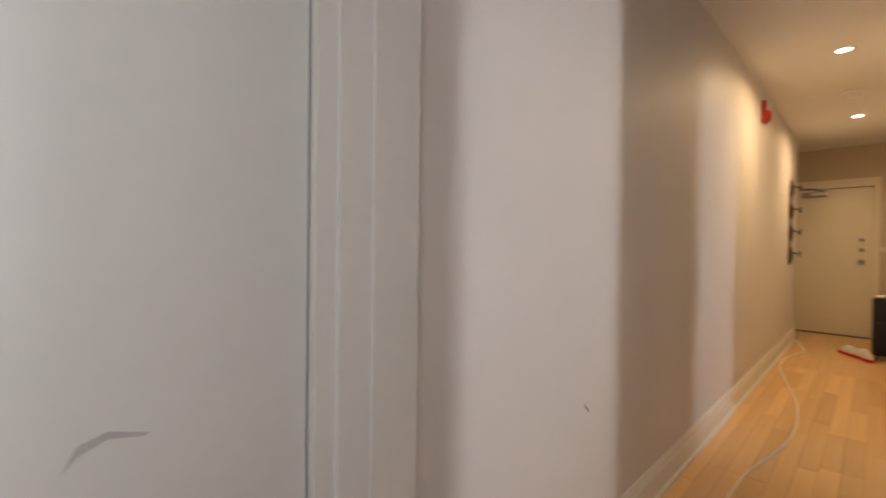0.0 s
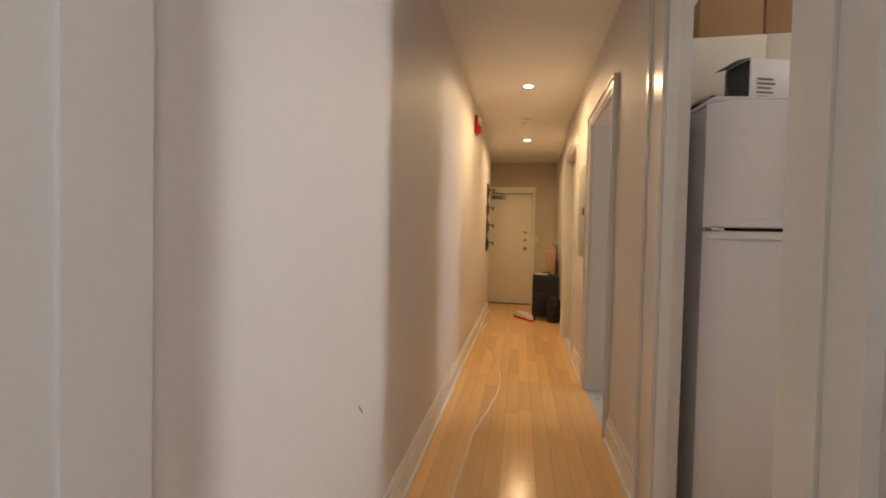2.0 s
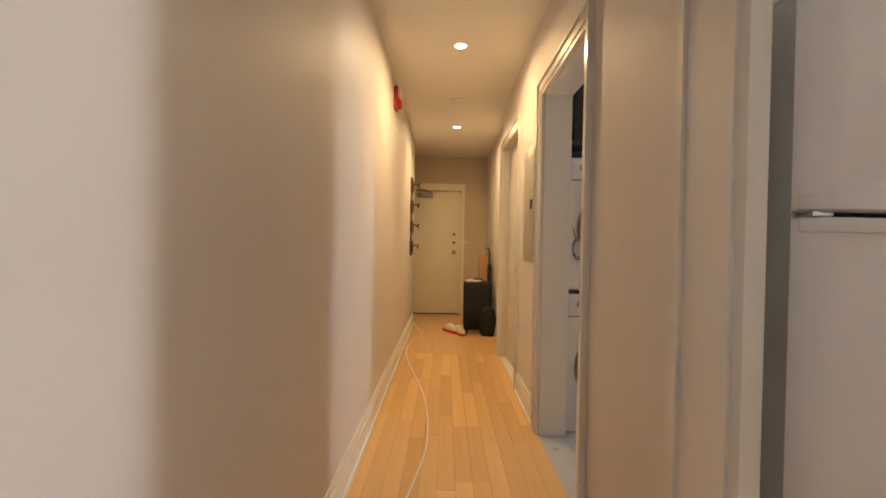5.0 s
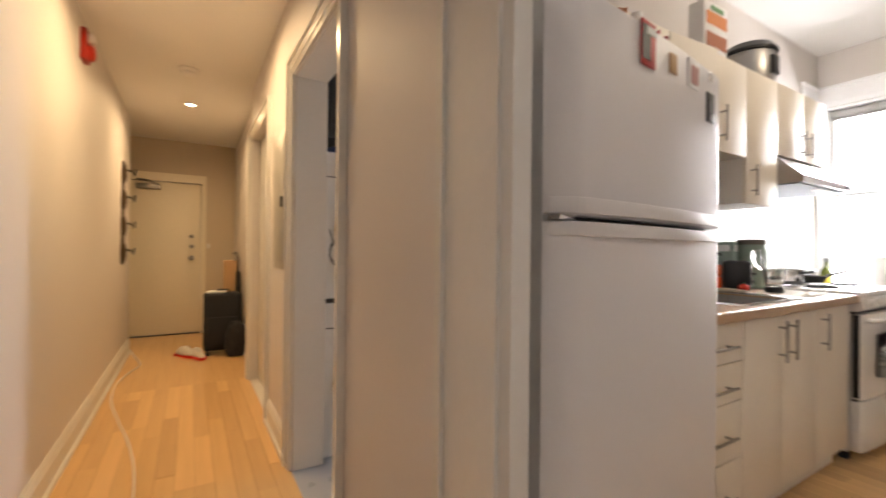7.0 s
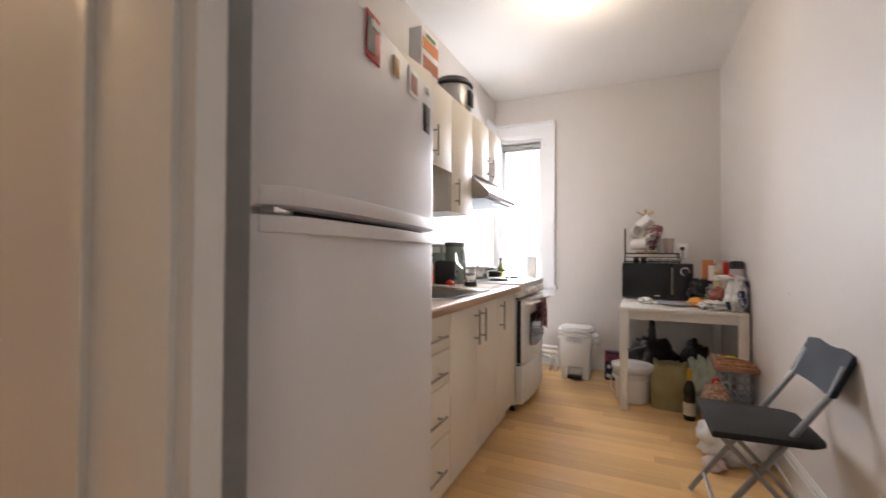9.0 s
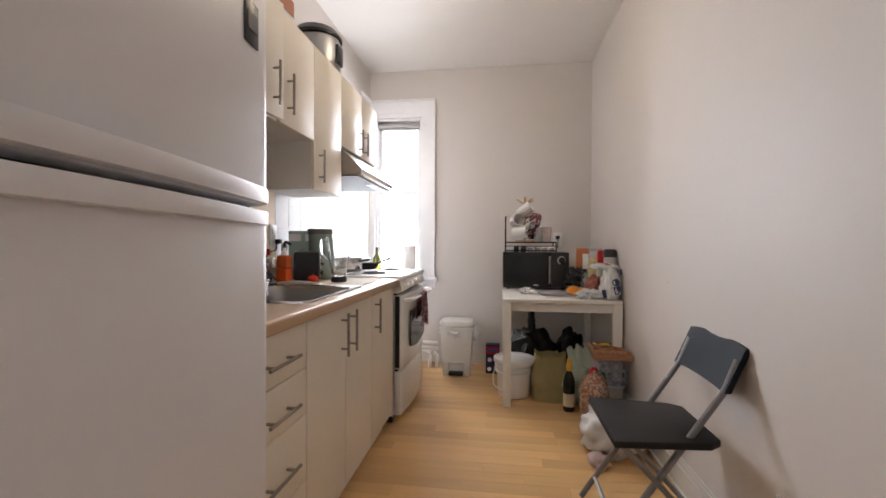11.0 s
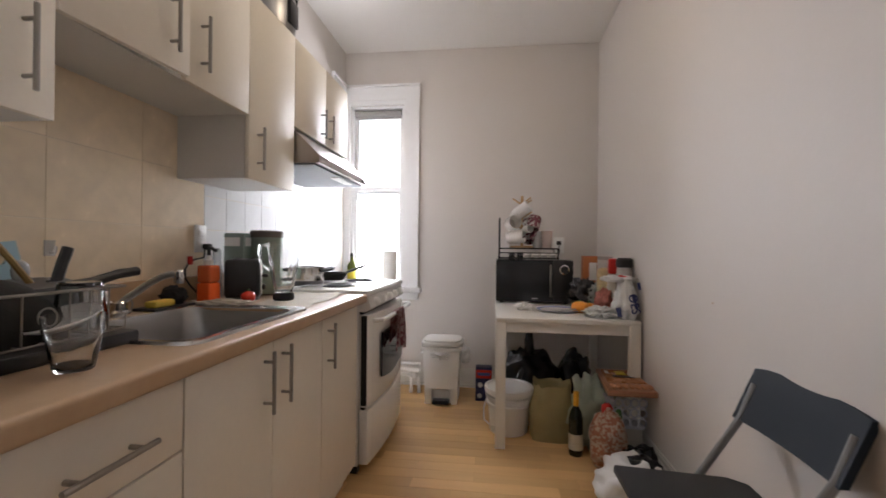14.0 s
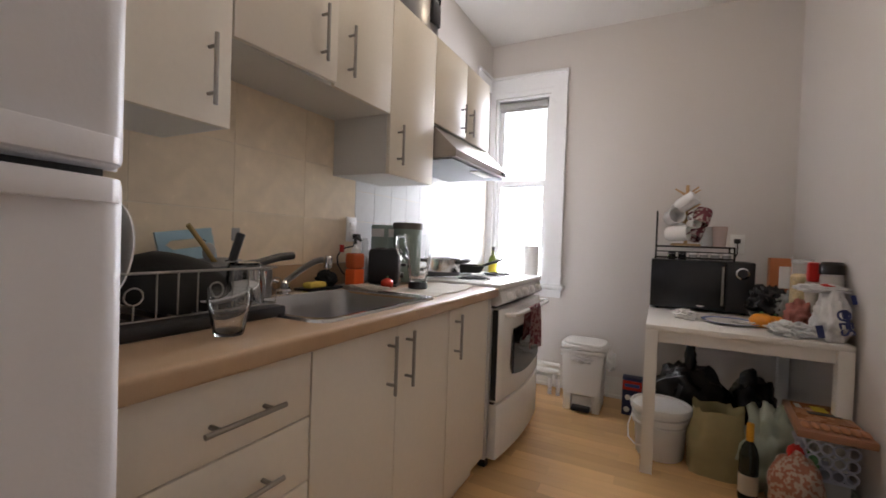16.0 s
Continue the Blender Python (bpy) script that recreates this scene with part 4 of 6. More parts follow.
loops = [ring_pts(1.893, 2.42, -1.635, -1.03, 0.045, 0.900), ring_pts(1.896, 2.417, -1.632, -1.033, 0.045, 0.908), ring_pts(1.915, 2.335, -1.612, -1.052, 0.055, 0.907), ring_pts(1.932, 2.33, -1.595, -1.068, 0.06, 0.903), ring_pts(1.940, 2.322, -1.587, -1.076, 0.06, 0.885), ring_pts(1.957, 2.305, -1.572, -1.092, 0.065, 0.745), ring_pts(1.99, 2.28, -1.545, -1.12, 0.065, 0.735)]
for a, b in zip(loops[:4], loops[1:4]):
    vs = [[rim.verts.new(p) for p in l] for l in (a, b)]
    for i in range(len(a)):
        j = (i + 1) % len(a)
        rim.faces.new((vs[0][i], vs[0][j], vs[1][j], vs[1][i]))
bmesh.ops.remove_doubles(rim, verts=rim.verts[:], dist=1e-5)
bmesh.ops.recalc_face_normals(rim, faces=rim.faces[:])
# One steel sheet: paler rim and darker bowl carry its light and shade.
part("rim", rim, BRIGHTST, sk, "bright steel rim, its light in the colour")
bowl = bmesh.new()
vs = [[bowl.verts.new(p) for p in l] for l in loops[3:]]
for a, b in zip(vs, vs[1:]):
    for i in range(len(a)):
        j = (i + 1) % len(a)
        bowl.faces.new((a[i], a[j], b[j], b[i]))
bowl.faces.new(vs[-1])
bmesh.ops.recalc_face_normals(bowl, faces=bowl.faces[:])
part("bowl", bowl, STEEL, sk)
part("drain", lathe(2.14, -1.33, 0.736, [(0, 0.002), (0.03, 0.002), (0.042, 0.005), (0.045, 0)], 24), CHROME, sk)
tp = thing("faucet", (2.41, -1.375, 0.90), "chrome swivel-spout kitchen faucet behind the sink", "faucet")
part("base", lathe(2.41, -1.375, 0.90, [(0, 0), (0.030, 0), (0.030, 0.010), (0.022, 0.018), (0.022, 0.040), (0.016, 0.048), (0, 0.048)], 20), CHROME, tp)
part("spout", tube([(2.41, -1.375, 0.935), (2.395, -1.384, 0.952), (2.34, -1.408, 1.000), (2.305, -1.422, 1.022), (2.28, -1.431, 1.030), (2.262, -1.438, 1.028)], 0.011, 12), STEEL, tp)
part("nozzle", lathe(2.258, -1.440, 1.0, [(0, 0), (0.014, 0), (0.016, 0.006), (0.016, 0.040), (0.012, 0.045), (0, 0.046)], 16), CHROME, tp)
part("lever", tube([(2.43, -1.375, 0.938), (2.445, -1.34, 0.948), (2.452, -1.30, 0.955)], 0.007, 8), CHROME, tp)

# ---- stove ----
st = thing("stove", (2.18, -2.53, 0), "white electric coil stove with oven door and drawer", "stove")
SA, SB = -2.17, -2.93
part("body", box(1.888, SB, 0.05, KE - 0.02, SA, 0.885, 0.004), ENAMEL, st)
part("cooktop", box(1.833, SB - 0.008, 0.885, KE - 0.015, SA + 0.008, 0.915, 0.010, 3), ENAMEL, st)
part("control_panel", prism([(1.893, 0.808), (1.853, 0.808), (1.826, 0.826), (1.843, 0.884), (1.893, 0.884)], "y", SA - 0.004, SB + 0.004, 0.003), ENAMEL, st)
for k in range(5):
    ky = SA - 0.11 - 0.135 * k
    kn = lathe(0, 0, 0, [(0, 0), (0.022, 0), (0.020, 0.018), (0.012, 0.024), (0, 0.024)], 18)
    kn.transform(Matrix.Translation((1.834, ky, 0.85)) @ pose(0, 0, 0, 0, -76, 0))
    part("knob", kn, WHITEP, st)


def bow(z0, z1, x0=1.84, deep=0.030):
    pts = [(1.883, SB + 0.006), (1.883, SA - 0.006)]
    for i in range(17):
        s = i / 16
        pts.append((x0 - deep * math.sin(math.pi * s) ** 0.8, SA - 0.006 + (SB - SA + 0.012) * s))
    return prism(pts, "z", z0, z1, 0.003)


od = part("oven_door", bow(0.340, 0.793), ENAMEL, st)
gw = []
for i in range(13):
    s = i / 12
    gw.append((SA - 0.14 + (SB - SA + 0.28) * s, 0.455 - 0.03 * math.sin(math.pi * s)))
ow = prism(gw + [(SB + 0.14, 0.685), (SA - 0.14, 0.685)], "x", 1.803, 1.811)
part("window", ow, BLACKGL, od, "dark oven glass")
part("vent", box(1.873, SB + 0.02, 0.794, 1.888, SA - 0.02, 0.807), BLACK, st)
hb = part("door_handle", tube([(1.823, SA - 0.03, 0.765), (1.78, SA - 0.045, 0.768), (1.768, SA - 0.10, 0.77), (1.763, -2.52, 0.77), (1.768, SB + 0.10, 0.77), (1.78, SB + 0.045, 0.768), (1.823, SB + 0.03, 0.765)], 0.012, 10), ENAMEL, od)
part("storage_drawer", bow(0.06, 0.327), ENAMEL, st)
part("shadow_gap", box(1.858, SB + 0.01, 0.327, 1.878, SA - 0.01, 0.340), BLACK, st)
part("door_seam", box(1.846, SA - 0.0055, 0.35, 1.874, SA - 0.001, 0.79), BLACK, od, "dark seam at the door edge")
for bx, by, br in ((2.05, -2.34, 0.075), (2.05, -2.70, 0.095), (2.31, -2.34, 0.095), (2.31, -2.70, 0.075)):
    bn = part("burner", lathe(bx, by, 0.914, [(br + 0.012, 0.001), (br + 0.014, 0.005), (br, 0.004), (br - 0.01, 0.001), (0, 0.001)], 28), CHROME, st, "chrome drip pan")
    sp = [(bx + (0.015 + (br - 0.02) * i / 72) * math.cos(i * 0.35), by + (0.015 + (br - 0.02) * i / 72) * math.sin(i * 0.35), 0.924) for i in range(73)]
    part("coil", tube(sp, 0.0045, 6), IRON, bn, "black coil element")
for fy in (SA - 0.05, SB + 0.05):
    part("foot", box(1.898, fy - 0.02, 0, 1.938, fy + 0.02, 0.05), BLACK, st)
tw = bmesh.new()
rows = []
for i in range(19):
    s = i / 18
    y = -2.40 - 0.20 * s
    wob = 0.007 * math.sin(s * 17) + 0.004 * math.sin(s * 7)
    col = [(1.791 + wob * 0.5, y, 0.60 + 0.03 * s), (1.787 + wob * 0.4, y, 0.66), (1.784, y, 0.755), (1.775, y, 0.782), (1.758, y, 0.786), (1.748, y, 0.765), (1.745 + wob, y, 0.66), (1.744 + wob, y, 0.62), (1.744 + wob * 1.6, y, 0.565 + 0.02 * math.sin(s * 5))]
    rows.append([tw.verts.new(p) for p in col])
for a, b in zip(rows, rows[1:]):
    for i in range(len(a) - 1):
        tw.faces.new((a[i], a[i + 1], b[i + 1], b[i]))
bmesh.ops.solidify(tw, geom=tw.faces[:], thickness=0.004)
single("dish_towel", tw, TOWELR, (1.768, -2.5, 0.56), "burgundy patterned dish towel hanging on the oven handle", "towel")

# ---- table ----
tb = thing("table", (0.81, -3.06, 0), "white square-legged kitchen table against the wall", "table")
TX0, TX1, TY0, TY1 = 0.435, 1.215, -3.56, -2.56
part("tabletop", box(TX0, TY0, 0.715, TX1, TY1, 0.74, 0.003), TABLEP, tb)
for ax in (TX0, TX1 - 0.055):
    for ay in (TY0, TY1 - 0.055):
        part("leg", box(ax, ay, 0, ax + 0.055, ay + 0.055, 0.715, 0.002), TABLEP, tb)
part("apron", box(TX0 + 0.055, TY1 - 0.045, 0.655, TX1 - 0.055, TY1 - 0.025, 0.715), TABLEP, tb)
part("apron", box(TX0 + 0.055, TY0 + 0.025, 0.655, TX1 - 0.055, TY0 + 0.045, 0.715), TABLEP, tb)
part("apron", box(TX1 - 0.045, TY0 + 0.055, 0.655, TX1 - 0.025, TY1 - 0.055, 0.715), TABLEP, tb)
part("apron", box(TX0 + 0.025, TY0 + 0.055, 0.655, TX0 + 0.045, TY1 - 0.055, 0.715), TABLEP, tb)
mwv = thing("microwave", (0.92, -3.38, 0.74), "black microwave oven with round dial on the table", "microwave")
MX0, MX1, MY = 0.675, 1.212, -3.215
part("housing", box(MX0, -3.555, 0.752, MX1, MY - 0.02, 1.050, 0.006), BLACK, mwv)
mdoor = part("door", box(MX0 + 0.142, MY - 0.02, 0.755, MX1, MY, 1.047, 0.005), BLACKGL, mwv, "black glass door")
part("handle", box(MX0 + 0.150, MY, 0.79, MX0 + 0.163, MY + 0.022, 1.02, 0.005), NICKEL, mdoor, "slim metal handle")
part("badge", box(0.92, MY, 0.775, 0.96, MY + 0.002, 0.781), WHITEP, mdoor, "small pale badge")
part("control_panel", box(MX0, MY - 0.02, 0.755, MX0 + 0.139, MY, 1.047, 0.004), BLACK, mwv)
dial = lathe(0, 0, 0, [(0.030, 0), (0.034, 0.004), (0.034, 0.014), (0.026, 0.016), (0.026, 0.004)], 28)
dial.transform(Matrix.Translation((MX0 + 0.062, MY, 0.985)) @ pose(0, 0, 0, -90, 0, 0))
part("dial", dial, CHROME, mwv, "chrome dial ring")
for fx in (MX0 + 0.04, MX1 - 0.04):
    for fy in (-3.52, MY - 0.06):
        part("foot", lathe(fx, fy, 0.74, [(0, 0), (0.012, 0), (0.012, 0.013), (0, 0.013)], 12), BLACK, mwv)

# ---- folding chair ----
ch = thing("folding_chair", (0.68, -1.255, 0), "black folding chair with grey tube frame by the wall", "folding chair")
seat_bm = prism([(0.875, -1.045), (0.875, -1.470), (0.56, -1.440), (0.515, -1.405), (0.515, -1.105), (0.56, -1.070)], "z", 0.425, 0.452, 0.007)
part("seat", seat_bm, SEATB, ch)
back = bmesh.new()
N = 14
grid = {}
for i in range(N + 1):
    for j in range(2):
        s = i / N
        y = -1.495 + 0.405 * s
        curve = 0.016 * (1 - (2 * s - 1) ** 2)
        for k in range(2):
            x = (0.515 if j == 0 else 0.450) - curve + (0.0 if k == 0 else -0.022)
            z = (0.612 if j == 0 else 0.775) - (0.012 if j == 1 else 0) * (2 * s - 1) ** 4
            grid[i, j, k] = back.verts.new((x, y, z))
for i in range(N):
    for k in range(2):
        back.faces.new([grid[a, b, k] for a, b in ((i, 0), (i + 1, 0), (i + 1, 1), (i, 1))])
    for j in range(2):
        back.faces.new([grid[a, j, k] for a, k in ((i, 0), (i + 1, 0), (i + 1, 1), (i, 1))])
for i in (0, N):
    back.faces.new([grid[i, j, k] for j, k in ((0, 0), (1, 0), (1, 1), (0, 1))])
bmesh.ops.recalc_face_normals(back, faces=back.faces[:])
bp_ = part("backrest", back, CHAIRBACK, ch)
sl = prism([(-1.330, -0.022), (-1.320, -0.030), (-1.240, -0.030), (-1.230, -0.022), (-1.230, 0.022), (-1.240, 0.030), (-1.320, 0.030), (-1.330, 0.022)], "x", -0.0015, 0.0015)
sl.transform(Matrix.Translation((0.4535, 0, 0.705)) @ pose(0, 0, 0, 0, -21.5, 0))
part("grip_hole", sl, DARKR, bp_, "dark grip hole")
for sy_ in (-1.472, -1.112):
    part("back_leg", tube([(0.462, sy_, 0.72), (0.50, sy_, 0.62), (0.63, sy_, 0.42), (0.87, sy_, 0.06), (0.90, sy_, 0.012)], 0.0115, 10), TUBE, ch)
for sy_ in (-1.450, -1.100):
    part("front_leg", tube([(0.84, sy_, 0.42), (0.70, sy_, 0.27), (0.50, sy_, 0.05), (0.465, sy_, 0.012)], 0.0105, 10), TUBE, ch)
part("stretcher", tube([(0.845, -1.480, 0.10), (0.845, -1.070, 0.10)], 0.008, 8), TUBE, ch)
part("stretcher", tube([(0.53, -1.450, 0.085), (0.53, -1.100, 0.085)], 0.008, 8), TUBE, ch)

ch.matrix_basis = pose(0.662, -1.335, 0)

# ---- kitchen ceiling lamp ----
kl = thing("ceiling_lamp", (1.46, -1.95, KH), "round frosted glass ceiling lamp, switched on", "ceiling lamp")
part("base", lathe(1.46, -1.95, KH, [(0, 0), (0.17, 0), (0.17, -0.02), (0.15, -0.03), (0, -0.03)], 32), CHROME, kl)
dm = part("dome", lathe(1.46, -1.95, KH - 0.03, [(0.16, 0), (0.155, -0.03), (0.12, -0.065), (0.06, -0.085), (0, -0.09)], 32), DOME, kl, "glowing frosted glass dome")
dm.visible_shadow = False

# ---- on the worktop ----
CT = 0.90
rk = thing("dish_rack", (2.24, -0.82, CT), "chrome wire dish rack on a black drip tray", "dish rack")
tray = box(2.050, -1.06, CT, 2.44, -0.58, CT + 0.030, 0.008)
part("tray", tray, BLACK, rk, "black drip tray")
RZ0, RZ1 = 0.935, 1.03


def loop(z, x0=2.075, x1=2.415, y0=-1.045, y1=-0.60, r=0.0022):
    pts = [(x0, y0, z), (x1, y0, z), (x1, y1, z), (x0, y1, z), (x0, y0, z)]
    return tube(pts, r, 6)


part("top_rail", loop(RZ1, r=0.003), NICKEL, rk)
part("bottom_rail", loop(RZ0), NICKEL, rk)
for k in range(11):
    y = -0.615 - 0.043 * k
    if k % 4 == 2:
        ring_ = [(2.073, y + 0.017 * math.sin(a), 0.985 - 0.017 * math.cos(a)) for a in [i * math.pi / 8 for i in range(17)]]
        part("wire", tube([(2.075, y, RZ0)] + ring_, 0.0018, 6), NICKEL, rk)
    else:
        part("wire", tube([(2.075, y, RZ0), (2.073, y, RZ1)], 0.0018, 6), NICKEL, rk)
    part("wire", tube([(2.415, y, RZ0), (2.415, y, RZ1)], 0.0016, 6), NICKEL, rk)
    part("wire", tube([(2.075, y, RZ0), (2.415, y, RZ0)], 0.0016, 6), NICKEL, rk)
for x in (2.09, 2.40):
    for y in (-0.62, -1.03):
        part("foot", tube([(x, y, CT + 0.030), (x, y, RZ0)], 0.004, 6), NICKEL, rk)


def disc(cx, cy, cz, r, depth, tilt, turn, n=36, inner=0.72):
    """A plate or pan standing on edge: built flat, then tilted."""
    bm = lathe(0, 0, 0, [(0, 0), (r * inner, 0), (r, depth), (r, depth + 0.004), (r * inner - 0.004, 0.005), (0, 0.005)], n)
    bm.transform(Matrix.Translation((cx, cy, cz)) @ pose(0, 0, 0, 0, 0, turn) @ pose(0, 0, 0, 0, tilt, 0))
    return bm


for k in range(2):
    single("plate", disc(2.19 + 0.01 * k, -0.665 - 0.03 * k, 1.055, 0.128, 0.020, 78, 100), MUGP, (2.19, -0.70 - 0.035 * k, 0.925), "white dinner plate standing in the dish rack", "plate", "plates in the rack")
single("saucer", disc(2.13, -0.93, 0.958, 0.085, 0.012, 12, 80), MUGP, (2.13, -0.93, 0.94), "white saucer lying in the dish rack", "plate")
wk = thing("wok", (2.24, -0.85, 0.94), "black wok drying upside down in the rack", "pan")
wb_ = lathe(0, 0, 0, [(0.155, 0), (0.15, 0.02), (0.12, 0.065), (0.07, 0.095), (0, 0.105), (0, 0.10), (0.068, 0.09), (0.117, 0.06), (0.147, 0.02)], 32)
wb_.transform(Matrix.Translation((2.24, -0.865, 0.955)) @ pose(0, 0, 0, 8, -14, 0))
part("bowl", wb_, IRON, wk)
fp = thing("saucepan", (2.26, -1.02, 0.94), "dark pan with long black handle in the rack", "pan")
pb = lathe(0, 0, 0, [(0, 0.05), (0.075, 0.05), (0.085, 0.0), (0.082, 0.0), (0.072, 0.046), (0, 0.046)], 28)
pb.transform(Matrix.Translation((2.27, -1.0, 0.985)) @ pose(0, 0, 0, -6, -4, 0))
part("bowl", pb, GREY, fp)
part("handle", tube([(2.255, -1.075, 1.022), (2.25, -1.13, 1.028), (2.245, -1.20, 1.045), (2.24, -1.255, 1.05)], 0.013, 10), BLACK, fp, "dark plastic handle")
single("knife", merge(tube([(2.25, -1.04, 1.03), (2.25, -1.052, 1.07), (2.25, -1.068, 1.115)], 0.012, 8), box(2.249, -1.05, 0.95, 2.251, -1.02, 1.04)), BLACK, (2.25, -1.04, 0.94), "black-handled knife standing in the rack", "knife")
single("spatula", merge(tube([(2.27, -1.005, 1.03), (2.27, -0.965, 1.085), (2.27, -0.925, 1.135)], 0.007, 8), tube([(2.27, -1.005, 1.03), (2.27, -1.04, 0.95)], 0.004, 6)), mat("bamboo", (0.34, 0.22, 0.07), 0.5), (2.27, -1.0, 0.94), "bamboo spatula standing in the rack", "utensil")
# Steel spoon shape added in place of a faint clear object.
single("spoon_stand_in", merge(tube([(2.30, -1.06, 0.95), (2.30, -1.01, 1.05)], 0.004, 6), blob(2.30, -1.005, 1.04, 0.006, 0.020, 0.026, 0.02, 2, 1, 3)), STEEL, (2.30, -1.03, 0.94), "dull steel spoon shape standing in for a faint clear object", "utensil")
cb = thing("chopping_board", (2.43, -1.0, 1.0), "light blue plastic chopping board leaning behind the rack", "chopping board")
outline = [(-0.085, 0.0), (0.085, 0.0), (0.085, 0.135), (-0.085, 0.135)]
bd = merge(prism(outline, "x", -0.004, 0.004),
           prism([(-0.085, 0.135), (-0.045, 0.135), (-0.062, 0.150), (-0.045, 0.162), (-0.045, 0.19), (-0.085, 0.19)], "x", -0.004, 0.004),
           prism([(0.085, 0.135), (0.045, 0.135), (0.062, 0.150), (0.045, 0.162), (0.045, 0.19), (0.085, 0.19)], "x", -0.004, 0.004),
           prism([(-0.045, 0.162), (0.045, 0.162), (0.045, 0.19), (-0.045, 0.19)], "x", -0.004, 0.004))
bd.transform(Matrix.Translation((2.40, -1.035, 0.935)) @ pose(0, 0, 0, -7, 10, 0))
part("board", bd, BLUEB, cb)


def faceted(profile_out, profile_in, n=10, depth=0.08):
    """A glass whose lower wall is fluted into upright facets."""
    bm = lathe(0, 0, 0, profile_out + profile_in, n * 2)
    top = max(z for r, z in profile_out) * 0.62
    for v in bm.verts:
        if 0.003 < v.co.z < top and v.co.xy.length > 0.02:
            a = round(math.atan2(v.co.y, v.co.x) * n / math.pi)
            k = 1 - depth * (a % 2)
            v.co.x, v.co.y = v.co.x * k, v.co.y * k
    return bm


gs = thing("water_glass", (1.978, -0.838, CT), "faceted clear drinking glass on the worktop", "glass")
part("tumbler", faceted([(0, 0.0), (0.028, 0.0), (0.031, 0.004), (0.036, 0.030), (0.040, 0.056), (0.0425, 0.062), (0.0455, 0.098)], [(0.0435, 0.098), (0.0405, 0.062), (0.037, 0.054), (0.031, 0.012), (0.027, 0.007), (0, 0.006)]), GLASS, gs, local=True)
jg = thing("glass_jar", (2.125, -0.985, 0.937), "clear glass jar drying upside down in the rack", "jar")
jb = faceted([(0, 0.105), (0.036, 0.105), (0.040, 0.100), (0.044, 0.05), (0.050, 0.0)], [(0.047, 0.0), (0.041, 0.05), (0.036, 0.098), (0, 0.098)], 8, 0.09)
part("jar", jb, GLASS, jg, local=True)
single("steel_cup", lathe(2.17, -1.045, 0.925, [(0, 0), (0.033, 0), (0.038, 0.09), (0.036, 0.09), (0.031, 0.004), (0, 0.004)], 24), CHROME, (2.17, -1.045, 0.925), "polished steel cup in the rack", "cup")
single("cutlery_cup", lathe(2.36, -1.235, CT, [(0, 0.006), (0.032, 0.006), (0.032, 0.10), (0.030, 0.10), (0.030, 0.01), (0, 0.01)], 24), STEEL, (2.36, -1.235, CT), "brushed steel utensil cup behind the sink", "cup")

sg = single("sponge", box(2.345, -1.535, 0.914, 2.39, -1.445, 0.937, 0.008), YELLOW, (2.36, -1.49, 0.914), "yellow dish sponge at the sink edge", "sponge")
single("scrubber", blob(2.385, -1.575, 0.914, 0.040, 0.040, 0.034, 0.35, 5, 2, 4), FABRICK, (2.385, -1.575, 0.914), "black scrubbing pad at the sink edge", "scrubber")
single("sponge_tray", box(2.335, -1.62, 0.907, 2.42, -1.43, 0.914, 0.002), BLACK, (2.38, -1.52, 0.907), "black sponge tray behind the sink", "tray")
so = thing("soap_bottle", (2.335, -1.69, CT), "half-full orange dish soap in a clear pump bottle", "soap bottle")
part("liquid", box(2.307, -1.725, CT + 0.002, 2.363, -1.657, CT + 0.082, 0.008, 3), ORANGE, so, "orange-red soap")
part("bottle", box(2.307, -1.725, CT + 0.0825, 2.363, -1.657, CT + 0.150, 0.010, 3), SOAPC, so, "empty clear orange upper half")
part("collar", lathe(2.335, -1.691, CT + 0.150, [(0, 0), (0.016, 0), (0.016, 0.02), (0.008, 0.024), (0.006, 0.045), (0, 0.045)], 16), WHITEP, so)
part("pump", tube([(2.335, -1.691, CT + 0.186), (2.335, -1.691, CT + 0.212), (2.325, -1.685, CT + 0.218), (2.29, -1.668, CT + 0.206)], 0.007, 8), BLACK, so, "black pump head")
cord_pts = [(2.462, -1.845, 1.12), (2.452, -1.82, 1.075), (2.45, -1.765, 1.068), (2.452, -1.735, 1.058), (2.452, -1.712, 1.03), (2.45, -1.712, 0.995), (2.45, -1.74, 0.962), (2.44, -1.79, 0.915), (2.41, -1.84, 0.906)]
pc = thing("appliance_cord", (2.45, -1.74, CT), "black appliance cord with a red tag from the outlet", "cord")
part("cable", tube(cord_pts, 0.0035, 8), BLACK, pc)
part("plug", box(2.440, -1.862, 1.108, 2.470, -1.832, 1.134, 0.006), BLACK, pc)
part("tag", box(2.444, -1.748, 1.048, 2.456, -1.728, 1.082, 0.003), RED, pc, "red tag")
single("paper_napkin", blob(2.275, -1.672, CT, 0.11, 0.060, 0.010, 0.6, 4.5, 4, 4), CLOTHB, (2.275, -1.665, CT), "crumpled beige napkin under the soap bottle", "napkin")
single("cup_clear", lathe(2.365, -1.755, CT, [(0, 0), (0.026, 0), (0.034, 0.13), (0.032, 0.13), (0.024, 0.004), (0, 0.004)], 24), CLEARP, (2.365, -1.755, CT), "cloudy plastic tumbler behind the soap", "cup")
single("small_bottle", lathe(2.455, -1.91, 1.0 - 0.10, [(0, 0), (0.022, 0), (0.024, 0.13), (0.016, 0.16), (0.018, 0.20), (0.010, 0.215), (0, 0.216)], 20), CLEARP, (2.455, -1.91, CT), "small clear bottle by the tiled wall", "bottle")
